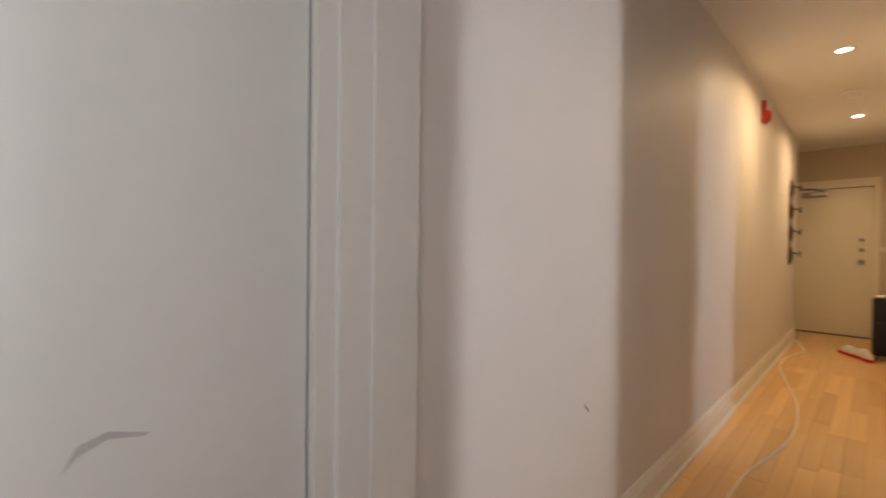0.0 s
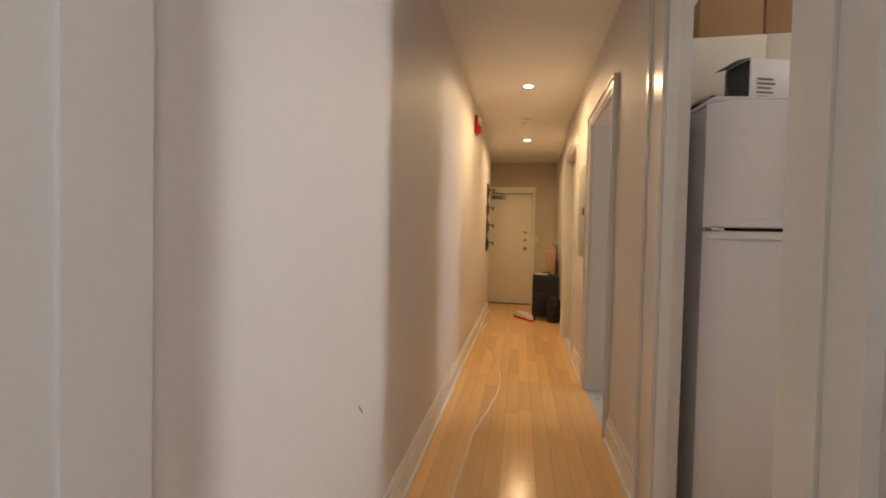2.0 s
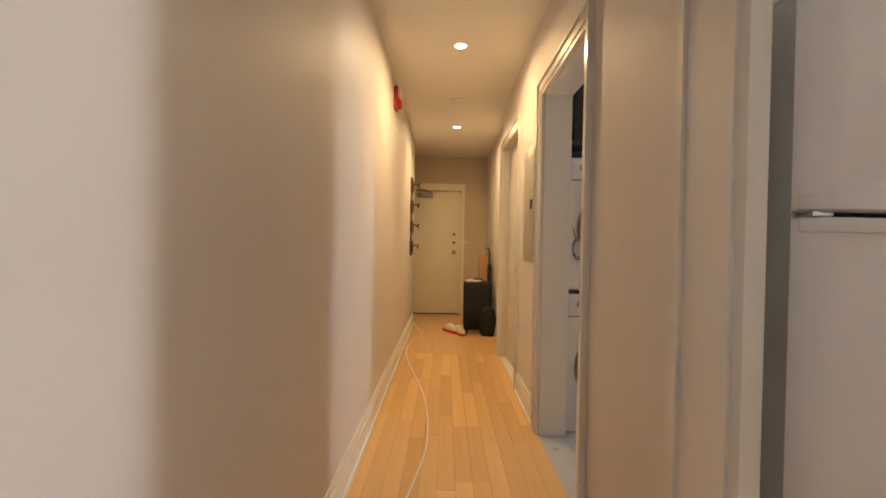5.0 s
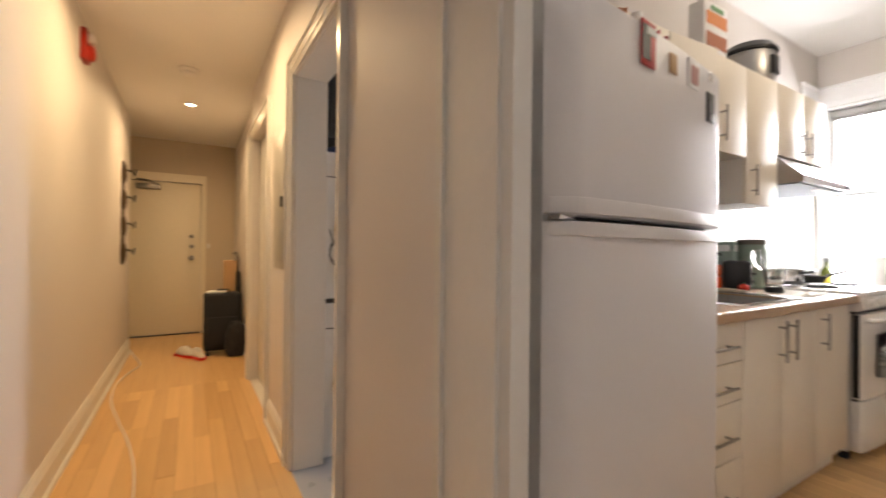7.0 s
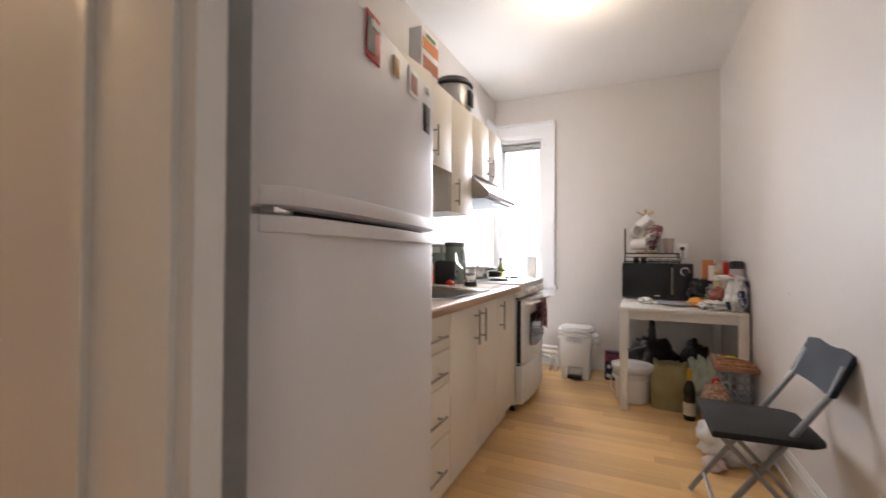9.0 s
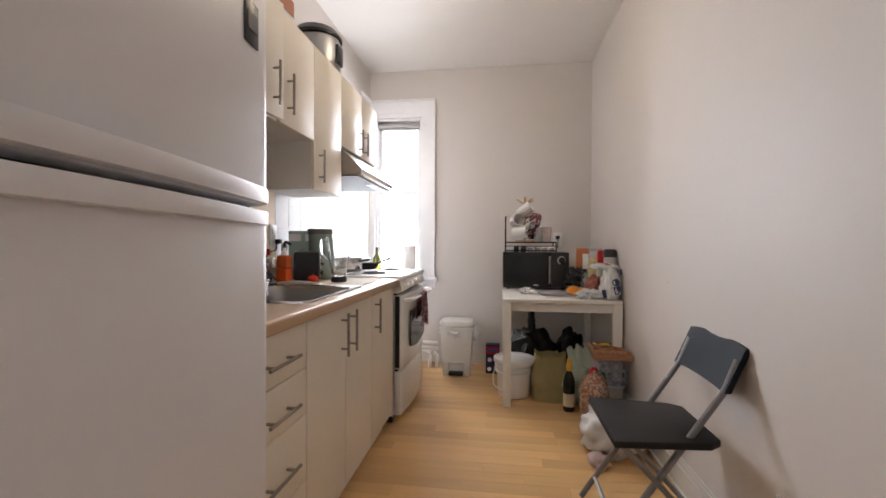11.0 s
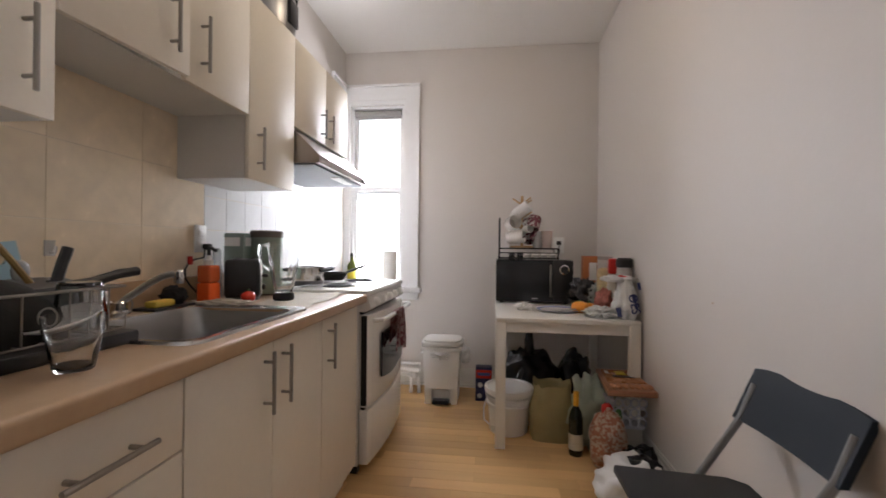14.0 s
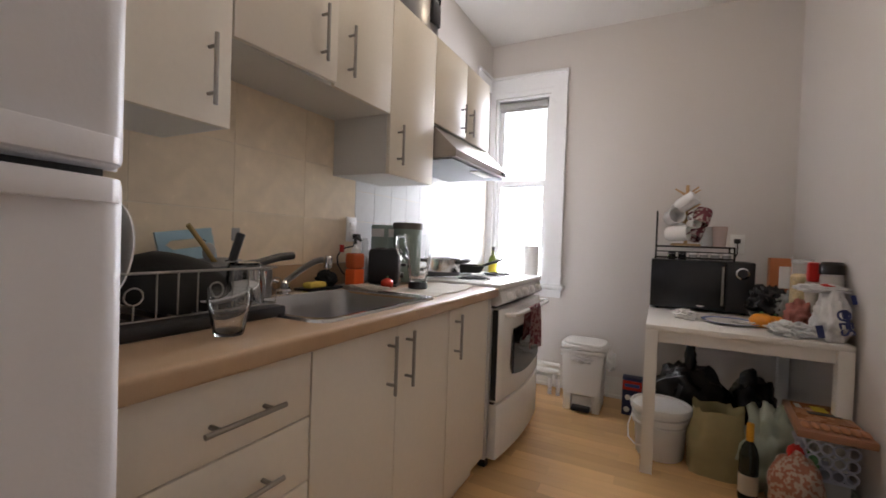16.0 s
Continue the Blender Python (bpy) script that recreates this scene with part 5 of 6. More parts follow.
ts = thing("toaster", (2.265, -1.80, CT), "black toaster with a chrome control end on the worktop", "toaster", rz=27)
part("housing", box(-0.068, -0.205, 0.010, 0.068, 0.0, 0.170, 0.016, 3), BLACK, ts, local=True)
part("end_panel", box(-0.074, -0.190, 0.022, -0.066, -0.040, 0.150, 0.003), BRIGHTST, ts, "chrome control panel", local=True)
part("lever", box(-0.095, -0.130, 0.088, -0.073, -0.100, 0.104, 0.004), BLACK, ts, local=True)
part("dial", lathe(0, 0, 0, [(0, 0), (0.014, 0), (0.012, 0.012), (0, 0.012)], 16), BLACK, ts, local=True).matrix_basis = pose(-0.074, -0.075, 0.05, 0, -90, 0)
for xs in (-0.040, 0.014):
    part("slot", box(xs, -0.185, 0.1695, xs + 0.026, -0.020, 0.1725), DARKR, ts, local=True)
part("base", box(-0.062, -0.198, 0.0, 0.062, -0.006, 0.012), GREY, ts, local=True)
tm = thing("tomato", (2.215, -1.765, CT), "ripe red tomato on the worktop", "tomato")
part("flesh", blob(2.215, -1.765, CT, 0.028, 0.028, 0.024, 0.06, 2, 1, 3, -0.9), TOMATO, tm)
part("stem", tube([(2.215, -1.765, CT + 0.044), (2.213, -1.765, CT + 0.052)], 0.004, 6), GREENP, tm)
BX, BY, BZ = 2.095, -1.822, CT + 0.006
bl = thing("blender_jar", (BX, BY, BZ), "clear ribbed glass blender jar on a black collar", "blender")
part("collar", lathe(BX, BY, BZ, [(0, 0), (0.038, 0), (0.042, 0.005), (0.042, 0.020), (0.037, 0.030), (0, 0.030)], 28), BLACK, bl)
jar = lathe(0, 0, 0, [(0.034, 0.0), (0.040, 0.02), (0.053, 0.09), (0.062, 0.16), (0.067, 0.205), (0.0645, 0.205), (0.0595, 0.16), (0.0505, 0.09), (0.0375, 0.02), (0.030, 0.006), (0, 0.006), (0, 0.0), (0.034, 0.0)], 48)
for v in jar.verts:
    if 0.015 < v.co.z < 0.15:
        a = math.atan2(v.co.y, v.co.x)
        k = 1 - 0.14 * max(0, math.cos(a * 7)) ** 4
        v.co.x, v.co.y = v.co.x * k, v.co.y * k
jar.transform(Matrix.Translation((BX, BY, BZ + 0.030)))
part("jar", jar, GLASS, bl)
part("handle", tube([(BX + 0.052, BY + 0.034, BZ + 0.225), (BX + 0.075, BY + 0.05, BZ + 0.222), (BX + 0.078, BY + 0.052, BZ + 0.19), (BX + 0.070, BY + 0.045, BZ + 0.15), (BX + 0.045, BY + 0.03, BZ + 0.12)], 0.007, 10), GLASS, bl)
cn = thing("canister", (2.304, -2.06, CT), "tall sage green canister with dark lid", "canister")
part("body", lathe(2.304, -2.06, CT + 0.005, [(0, 0), (0.068, 0), (0.071, 0.005), (0.071, 0.262), (0, 0.262)], 32), GREENC, cn)
part("lid", lathe(2.304, -2.06, CT + 0.267, [(0, 0), (0.075, 0), (0.075, 0.026), (0.070, 0.032), (0, 0.032)], 32), mat("dark_olive", (0.13, 0.115, 0.10), 0.45), cn)
c2 = thing("canister", (2.41, -2.0, CT), "square pale green storage tin with white label", "canister")
part("body", box(2.355, -2.05, CT, 2.455, -1.955, CT + 0.285, 0.008), mat("pale_green_tin", (0.30, 0.38, 0.34), 0.4), c2)
part("label_plate", box(2.375, -1.9548, CT + 0.225, 2.45, -1.9535, CT + 0.265), PAPER, c2, "white label")
part("label_plate", box(2.3536, -2.02, CT + 0.225, 2.3549, -1.965, CT + 0.265), PAPER, c2, "white label")
cloth = bmesh.new()
cols = []
for i in range(25):
    u = i / 24
    col = []
    for j in range(17):
        w = j / 16
        x = 1.915 + 0.235 * w + 0.025 * u + 0.008 * math.sin(9 * u)
        y = -1.665 - 0.475 * u - 0.010 * math.sin(7 * w)
        fold = 0.5 + 0.5 * noise.noise(Vector((u * 5, w * 3, 1.7)))
        col.append(cloth.verts.new((x, y, CT + 0.0015 + 0.006 * fold * min(1, 4 * u, 4 * (1 - w) + 0.2) + 0.004 * abs(math.sin(u * 9 + w * 2)) ** 8)))
    cols.append(col)
for a, b in zip(cols, cols[1:]):
    for j in range(16):
        cloth.faces.new((a[j], a[j + 1], b[j + 1], b[j]))
bmesh.ops.recalc_face_normals(cloth, faces=cloth.faces[:])
bmesh.ops.solidify(cloth, geom=cloth.faces[:], thickness=0.0015)
single("dish_cloth", cloth, mat("pale_striped_cloth", (0.66, 0.61, 0.54), 0.9, var=0.05, scale=8, bump=0.4, bump_scale=250), (2.03, -1.9, CT), "creased pale dish cloth spread on the worktop", "cloth")
for nm, oy, oz, ox in (("outlet", -1.83, 1.155, KE - 0.011),):
    ot = thing("wall_outlet", (KE, oy, oz), "white electrical outlet plate on the tiles" if oy < -1.5 else "beige electrical outlet plate on the tiles", "outlet", "outlets on the tiles")
    part("plate", box(KE - 0.017, oy - 0.036, oz - 0.058, ox, oy + 0.036, oz + 0.058, 0.003), WHITEP if oy < -1.5 else GROUT, ot)
    for dz in (-0.022, 0.022):
        part("socket", box(KE - 0.0195, oy - 0.016, oz + dz - 0.013, KE - 0.0165, oy + 0.016, oz + dz + 0.013, 0.001), PAPER if oy < -1.5 else GROUT, ot)

single("wall_hook", merge(box(KE - 0.012, -1.235, 1.09, KE - 0.008, -1.205, 1.135, 0.0015), tube([(KE - 0.012, -1.22, 1.10), (KE - 0.028, -1.22, 1.10), (KE - 0.030, -1.22, 1.118)], 0.004, 8)), CLEARP, (KE - 0.01, -1.22, 1.09), "small clear plastic hook on the tiles", "hook")

# ---- on the stove and the sill ----
pp = thing("cooking_pot", (2.235, -2.335, 0.928), "polished steel pot with a black handle on the stove", "pot")
part("body", lathe(2.235, -2.335, 0.928, [(0, 0), (0.088, 0), (0.093, 0.01), (0.093, 0.088), (0.097, 0.093), (0.093, 0.093), (0.089, 0.088), (0.087, 0.006), (0, 0.006)], 36), BRIGHTST, pp)
part("base_disc", lathe(2.235, -2.335, 0.9275, [(0, 0), (0.089, 0), (0.0935, 0.006), (0.0935, 0.020), (0.0925, 0.021), (0, 0.021)], 36), GREY, pp, "dark scorched base")
part("handle", tube([(2.160, -2.385, 1.0), (2.135, -2.41, 1.008), (2.105, -2.395, 1.012), (2.10, -2.36, 1.008), (2.145, -2.315, 1.0)], 0.010, 8), BLACK, pp, "black side handle")
part("handle", tube([(2.305, -2.28, 1.0), (2.335, -2.255, 1.008), (2.352, -2.29, 1.008), (2.325, -2.33, 1.0)], 0.010, 8), BLACK, pp, "black side handle")
pf = thing("frying_pan", (2.22, -2.64, 0.928), "black frying pan with a long handle on the stove", "pan")
part("body", lathe(2.22, -2.64, 0.928, [(0, 0), (0.078, 0), (0.105, 0.042), (0.102, 0.044), (0.076, 0.004), (0, 0.004)], 32), IRON, pf)
part("handle", tube([(2.15, -2.71, 0.968), (2.09, -2.765, 0.995), (2.05, -2.80, 1.012)], 0.009, 8), BLACK, pf)
ob_ = thing("oil_bottle", (2.405, -3.575, 0.80), "green glass oil bottle with yellow label on the sill", "bottle")
part("glass", lathe(2.405, -3.575, 0.80, [(0, 0), (0.036, 0), (0.038, 0.01), (0.038, 0.175), (0.013, 0.22), (0.013, 0.25), (0, 0.25)], 24), OILB, ob_)
part("label_band", lathe(2.405, -3.575, 0.86, [(0.0385, 0), (0.0388, 0.001), (0.0388, 0.08), (0.0385, 0.081)], 24), LABELY, ob_)
part("cap", lathe(2.405, -3.575, 1.05, [(0, 0.032), (0.014, 0.032), (0.014, 0), (0, 0)], 14), BLACK, ob_)
single("clear_tub", lathe(2.26, -3.57, 0.80, [(0, 0), (0.042, 0), (0.047, 0.16), (0.045, 0.16), (0.040, 0.004), (0, 0.004)], 28), CLEARP, (2.26, -3.57, 0.80), "clear plastic tub on the window sill", "tub")
pr = thing("paper_towel_roll", (2.082, -3.575, 0.80), "white paper towel roll standing on the window sill", "paper towel")
part("roll", lathe(2.082, -3.575, 0.80, [(0.02, 0), (0.058, 0), (0.061, 0.004), (0.061, 0.298), (0.058, 0.302), (0.02, 0.302)], 32), PAPER, pr)
part("core", lathe(2.082, -3.575, 0.80, [(0.02, 0), (0.02, 0.303), (0.018, 0.303), (0.018, 0)], 24), CARDB, pr)

# ---- on the table and the microwave ----
TT = 0.74
MZ = 1.050
rs = thing("wire_rack", (0.98, -3.36, MZ), "black wire shelf with small jars on the microwave", "rack")
part("shelf", merge(loop(MZ + 0.082, 0.775, 1.19, -3.46, -3.25, 0.005), *[tube([(0.775 + 0.0415 * k, -3.46, MZ + 0.082), (0.775 + 0.0415 * k, -3.25, MZ + 0.082)], 0.0028, 6) for k in range(11)]), IRON, rs)
part("bottom_rail", loop(MZ + 0.012, 0.775, 1.19, -3.46, -3.25, 0.004), IRON, rs)
part("middle_rail", loop(MZ + 0.050, 0.775, 1.19, -3.46, -3.25, 0.003), IRON, rs)
for x in (0.775, 1.19):
    for y in (-3.46, -3.25):
        part("leg", tube([(x, y, MZ + 0.001), (x, y, MZ + 0.082 if x < 1 else MZ + 0.30)], 0.005, 6), IRON, rs)
part("back_rail", tube([(1.19, -3.46, MZ + 0.30), (1.19, -3.25, MZ + 0.30)], 0.005, 6), IRON, rs)
part("back_rail", tube([(1.19, -3.46, MZ + 0.20), (1.19, -3.25, MZ + 0.20)], 0.004, 6), IRON, rs)
for k in range(6):
    jr = thing("spice_jar", (0.81 + 0.058 * k, -3.285, MZ), "small glass spice jar with white lid", "jar", "spice jars")
    part("jar", lathe(0.81 + 0.058 * k, -3.285, MZ + 0.001, [(0, 0), (0.020, 0), (0.022, 0.004), (0.022, 0.034), (0, 0.034)], 16), BLACKGL if k > 3 else CLEARP, jr)
    part("lid", lathe(0.81 + 0.058 * k, -3.285, MZ + 0.036, [(0, 0), (0.023, 0), (0.023, 0.015), (0.020, 0.018), (0, 0.018)], 16), BLACK if k > 3 else WHITEP, jr)
TRX, TRY, TRZ = 1.025, -3.35, MZ + 0.088
mt = thing("mug_tree", (TRX, TRY, TRZ), "wooden mug tree on the wire shelf", "mug tree")
part("base", lathe(TRX, TRY, TRZ, [(0, 0), (0.085, 0), (0.085, 0.010), (0.080, 0.014), (0, 0.014)], 28), WOODL, mt)
part("stem", tube([(TRX, TRY, TRZ + 0.01), (TRX, TRY, TRZ + 0.385)], 0.011, 10), WOODL, mt)
for a, z in ((20, 1.455), (140, 1.46), (200, 1.45), (330, 1.46), (60, 1.37), (190, 1.36), (310, 1.37), (10, 1.28), (170, 1.27)):
    ca, sa = math.cos(radians(a)), math.sin(radians(a))
    part("peg", tube([(TRX, TRY, z), (TRX + 0.075 * ca, TRY + 0.075 * sa, z + 0.045)], 0.0055, 8), WOODL, mt)


def mug(x, y, z, axis, m, label, r=0.040, h=0.095, turn=0):
    """A mug hung with its mouth along the given axis."""
    t = thing("mug", (x, y, z), label, "mug", "mugs on the tree")
    M = Vector(axis).to_track_quat("Z", "Y").to_matrix().to_4x4() @ pose(0, 0, 0, 0, 0, turn)
    cup = lathe(0, 0, -h / 2, [(0, 0), (r * 0.84, 0), (r * 0.92, 0.006), (r, 0.020), (r, h), (r - 0.003, h), (r - 0.004, 0.020), (r * 0.80, 0.008), (0, 0.007)], 28)
    cup.transform(M)
    part("cup", cup, m, t, local=True)
    hn = tube([(r * 0.97, 0, h * 0.28), (r + 0.018, 0, h * 0.26), (r + 0.027, 0, h * 0.10), (r + 0.027, 0, -h * 0.10), (r + 0.016, 0, -h * 0.24), (r * 0.95, 0, -h * 0.28)], 0.005, 8)
    hn.transform(M)
    part("handle", hn, m, t, local=True)


mug(1.030, -3.27, 1.408, (-0.75, 0.25, 0.55), MUGP, "white ceramic mug hanging on the tree", 0.045, 0.115, 200)
mug(1.098, -3.275, 1.318, (-0.35, 0.85, 0.15), MUGP, "pale ceramic mug hanging on the tree", 0.050, 0.10, 90)
mug(0.945, -3.285, 1.320, (0.25, 0.3, -0.9), MUGR, "plum checked mug hanging on the tree", 0.050, 0.095, 160)
mug(0.992, -3.255, 1.272, (-0.5, 0.85, 0.1), MUGP, "small white ceramic mug hanging on the tree", 0.030, 0.068, 120)
mug(1.075, -3.245, 1.212, (-0.92, 0.38, 0.05), MUGP, "tall white mug with a dotted band on the tree", 0.045, 0.125, 60)
mug(0.975, -3.305, 1.225, (0.3, 0.5, -0.8), MUGR, "plum patterned mug hanging low on the tree", 0.045, 0.095, 30)
for gx, gy in ((0.845, -3.33), (0.905, -3.40)):
    single("drinking_glass", lathe(gx, gy, MZ + 0.087, [(0, 0), (0.034, 0), (0.042, 0.125), (0.040, 0.125), (0.032, 0.005), (0, 0.005)], 24), mat("rosy_clear_plastic", (0.72, 0.58, 0.54), 0.15, alpha=0.55, bump=0.0) if gx < 0.9 else CLEARP, (gx, gy, MZ + 0.087), "clear tumbler standing on the wire shelf", "glass", "glasses on the shelf")
o3 = thing("wall_outlet", (0.715, KF, 1.16), "white wall outlet with a black plug above the table", "outlet")
part("plate", box(0.675, KF, 1.10, 0.755, KF + 0.006, 1.225, 0.002), WHITEP, o3)
part("plug", box(0.70, KF + 0.006, 1.165, 0.735, KF + 0.035, 1.195, 0.005), BLACK, o3, "black plug")
part("cord", tube([(0.717, KF + 0.03, 1.165), (0.72, KF + 0.06, 1.10), (0.76, KF + 0.045, 1.0), (0.78, KF + 0.03, 0.9)], 0.004, 6), BLACK, o3)

single("napkin", blob(1.035, -2.90, TT, 0.050, 0.035, 0.024, 0.6, 4, 11, 4), PAPER, (1.035, -2.90, TT), "crumpled white paper napkin on the table", "napkin")
pl = thing("plate", (0.83, -2.87, TT), "white plate with a blue rim on the table", "plate")
part("dish", lathe(0.83, -2.87, TT, [(0, 0.002), (0.08, 0.002), (0.128, 0.012), (0.130, 0.014), (0.08, 0.006), (0, 0.006)], 40), MUGP, pl)
part("rim_band", lathe(0.83, -2.87, TT + 0.0125, [(0.112, -0.003), (0.130, 0.001), (0.1305, 0.003), (0.111, -0.001)], 40), mat("blue_glaze", (0.22, 0.28, 0.50), 0.25), pl, "blue rim")
single("small_spoon", merge(tube([(0.80, -2.83, TT + 0.012), (0.765, -2.81, TT + 0.020), (0.735, -2.80, TT + 0.024)], 0.004, 8), blob(0.812, -2.838, TT + 0.008, 0.018, 0.012, 0.004, 0.05, 2, 1, 3)), CHROME, (0.78, -2.82, TT + 0.006), "shiny small spoon on the plate", "spoon")
for x, y, r in ((0.700, -2.85, 0.052), (0.635, -2.90, 0.042), (0.605, -2.86, 0.036)):
    pep = blob(x, y, TT, r * 1.05, r, r * 0.72, 0.05, 2.2, x * 9, 4, -0.85)
    for v in pep.verts:
        a = math.atan2(v.co.y - y, v.co.x - x)
        k = 1 - 0.10 * abs(math.sin(a * 2)) ** 4
        v.co.x, v.co.y = x + (v.co.x - x) * k, y + (v.co.y - y) * k
    pq = thing("orange_pepper", (x, y, TT), "orange bell pepper on the table", "pepper", "peppers on the table")
    part("flesh", pep, ORFRUIT, pq)
    part("stalk", tube([(x, y, TT + r * 1.22), (x + 0.006, y + 0.004, TT + r * 1.22 + 0.014)], 0.005, 6), GREENP, pq)
single("fruit_bowl", lathe(0.64, -3.06, TT, [(0, 0), (0.06, 0), (0.095, 0.06), (0.092, 0.06), (0.057, 0.004), (0, 0.004)], 28), BLACK, (0.64, -3.06, TT), "black bowl behind the peppers", "bowl")
single("dark_package", blob(0.64, -3.07, TT + 0.03, 0.080, 0.075, 0.085, 0.55, 3.4, 21, 4), BINBAG, (0.64, -3.07, TT + 0.03), "dark crinkled food bag in the bowl", "food bag")
single("grocery_bag", blob(0.565, -3.02, TT, 0.055, 0.06, 0.085, 0.5, 3.6, 26, 4), mat("grey_green_film", (0.22, 0.24, 0.22), 0.3, var=0.4, scale=25, bump=0.5, bump_scale=25), (0.565, -3.02, TT), "grey-green crumpled grocery bag on the table", "food bag")
kb = thing("cracker_box", (0.575, -3.19, TT), "orange-brown cracker box behind the food", "box")
part("carton", box(0.525, -3.225, TT, 0.620, -3.16, TT + 0.345, 0.002), mat("rust_card", (0.46, 0.15, 0.05), 0.5), kb)
part("print", box(0.530, -3.1597, TT + 0.18, 0.580, -3.157, TT + 0.30), CARDW, kb, "pale print")
part("print", box(0.525, -3.1597, TT + 0.10, 0.620, -3.157, TT + 0.15), GREENP, kb, "green print band")
pj = thing("pasta_jar", (0.530, -2.95, TT), "tall clear jar of pasta with a lid", "jar")
part("contents", lathe(0.530, -2.95, TT + 0.004, [(0, 0), (0.046, 0), (0.046, 0.255), (0.03, 0.27), (0, 0.27)], 24), mat("pasta", (0.56, 0.42, 0.20), 0.7, var=0.5, scale=45, bump=0.6, bump_scale=60), pj)
part("jar", lathe(0.530, -2.95, TT, [(0, 0), (0.048, 0), (0.050, 0.02), (0.050, 0.30), (0.044, 0.325), (0, 0.325)], 24), mat("thin_clear_jar", (0.9, 0.9, 0.9), 0.08, var=0.0, bump=0.0, alpha=0.12), pj)
part("lid", lathe(0.530, -2.95, TT + 0.325, [(0, 0), (0.046, 0), (0.046, 0.02), (0, 0.022)], 24), CLEARP, pj)
rj = thing("red_lid_jar", (0.512, -2.845, TT), "red-capped condiment jar on the table", "jar")
part("jar", lathe(0.512, -2.845, TT, [(0, 0), (0.030, 0), (0.030, 0.24), (0, 0.24)], 20), CLOTHB, rj)
part("cap", box(0.488, -2.868, TT + 0.24, 0.536, -2.822, TT + 0.335, 0.012), RED, rj, "red cap")
bj = thing("black_lid_jar", (0.470, -2.755, TT), "squat grey jar with a black lid", "jar")
part("jar", lathe(0.470, -2.755, TT, [(0, 0), (0.040, 0), (0.043, 0.01), (0.043, 0.275), (0.038, 0.285), (0, 0.285)], 28), mat("filled_jar", (0.46, 0.43, 0.41), 0.2, var=0.15, scale=20), bj)
part("lid", lathe(0.470, -2.755, TT + 0.285, [(0, 0), (0.046, 0), (0.046, 0.042), (0.036, 0.056), (0, 0.056)], 28), BLACK, bj)
single("produce_bag", blob(0.575, -2.79, TT, 0.050, 0.050, 0.080, 0.4, 3, 31, 4), mat("red_produce", (0.40, 0.13, 0.10), 0.25, var=0.6, scale=30), (0.575, -2.79, TT), "clear bag of red produce on the table", "food bag")
single("plastic_bag", blob(0.620, -2.665, TT, 0.075, 0.055, 0.034, 0.6, 3.8, 33, 5), WHITEBAG, (0.620, -2.665, TT), "crumpled clear plastic bag on the table", "plastic bag")
fl = thing("potato_sack", (0.49, -2.645, TT), "white and blue printed food sack slumped on the table", "food bag")
sk_ = blob(0.492, -2.645, TT, 0.056, 0.060, 0.125, 0.35, 2.4, 37, 5)
for v in sk_.verts:
    k = 1.25 - 0.45 * (v.co.z - TT) / 0.24
    v.co.x = max(0.424, 0.492 + (v.co.x - 0.492) * k)
    v.co.y = -2.645 + (v.co.y + 2.645) * k
part("sack", sk_, WHITEBAG, fl)
part("folded_top", blob(0.530, -2.665, TT + 0.205, 0.085, 0.050, 0.020, 0.45, 4, 39, 4), WHITEBAG, fl)
part("print", blob(0.515, -2.645, TT + 0.232, 0.028, 0.016, 0.008, 0.2, 4, 40, 2), RED, fl, "red print")
NAVYP = mat("navy_print", (0.03, 0.045, 0.16), 0.45)
for word, ax, az, size, tilt in (("OES", 0.506, TT + 0.145, 0.062, -78),):
    fc = bpy.data.curves.new("lettering", "FONT")
    fc.body, fc.size, fc.extrude, fc.offset = word, size, 0.0012, 0.0012
    tmp = bpy.data.objects.new("lettering", fc)
    lm = bpy.data.meshes.new_from_object(tmp)
    bpy.data.objects.remove(tmp)
    lb = bmesh.new()
    lb.from_mesh(lm)
    bpy.data.meshes.remove(lm)
    lb.transform(Matrix.Translation((ax, -2.560, az)) @ pose(0, 0, 0, 0, 0, 164) @ pose(0, 0, 0, 90, 0, 0) @ pose(0, 0, 0, 0, 0, tilt))
    part("lettering", lb, NAVYP, fl, "navy blue lettering")
for px, pz, w, h in ((0.468, TT + 0.105, 0.020, 0.085), (0.548, TT + 0.045, 0.024, 0.055), (0.445, TT + 0.19, 0.016, 0.040)):
    pbm = box(-w / 2, -0.001, -h / 2, w / 2, 0.001, h / 2, 0.0005)
    pbm.transform(Matrix.Translation((px, -2.562 - 0.25 * abs(px - 0.50), pz)) @ pose(0, 0, 0, -8, 12, -16))
    part("print", pbm, NAVYP, fl, "navy print")

# ---- floor clutter ----
bn_ = thing("pedal_bin", (1.60, -3.30, 0), "white plastic pedal bin lined with a bag", "bin")
part("body", prism([(1.480, 0.115), (1.485, 0.0), (1.528, 0.0), (1.535, 0.11), (1.665, 0.11), (1.672, 0.0), (1.715, 0.0), (1.72, 0.115), (1.735, 0.385), (1.465, 0.385)], "y", -3.19, -3.43, 0.004), WHITEP, bn_)
part("foot_plate", box(1.535, -3.40, 0.0, 1.665, -3.215, 0.10, 0.006), WHITEP, bn_)
part("rim", box(1.455, -3.44, 0.385, 1.745, -3.18, 0.412, 0.008), WHITEP, bn_)
part("pedal", box(1.540, -3.215, 0.012, 1.660, -3.15, 0.040, 0.008), BLACK, bn_, "black pedal")
part("liner", blob(1.60, -3.31, 0.315, 0.148, 0.135, 0.050, 0.22, 5, 41, 5), WHITEBAG, bn_, "white bin liner hanging over the rim")
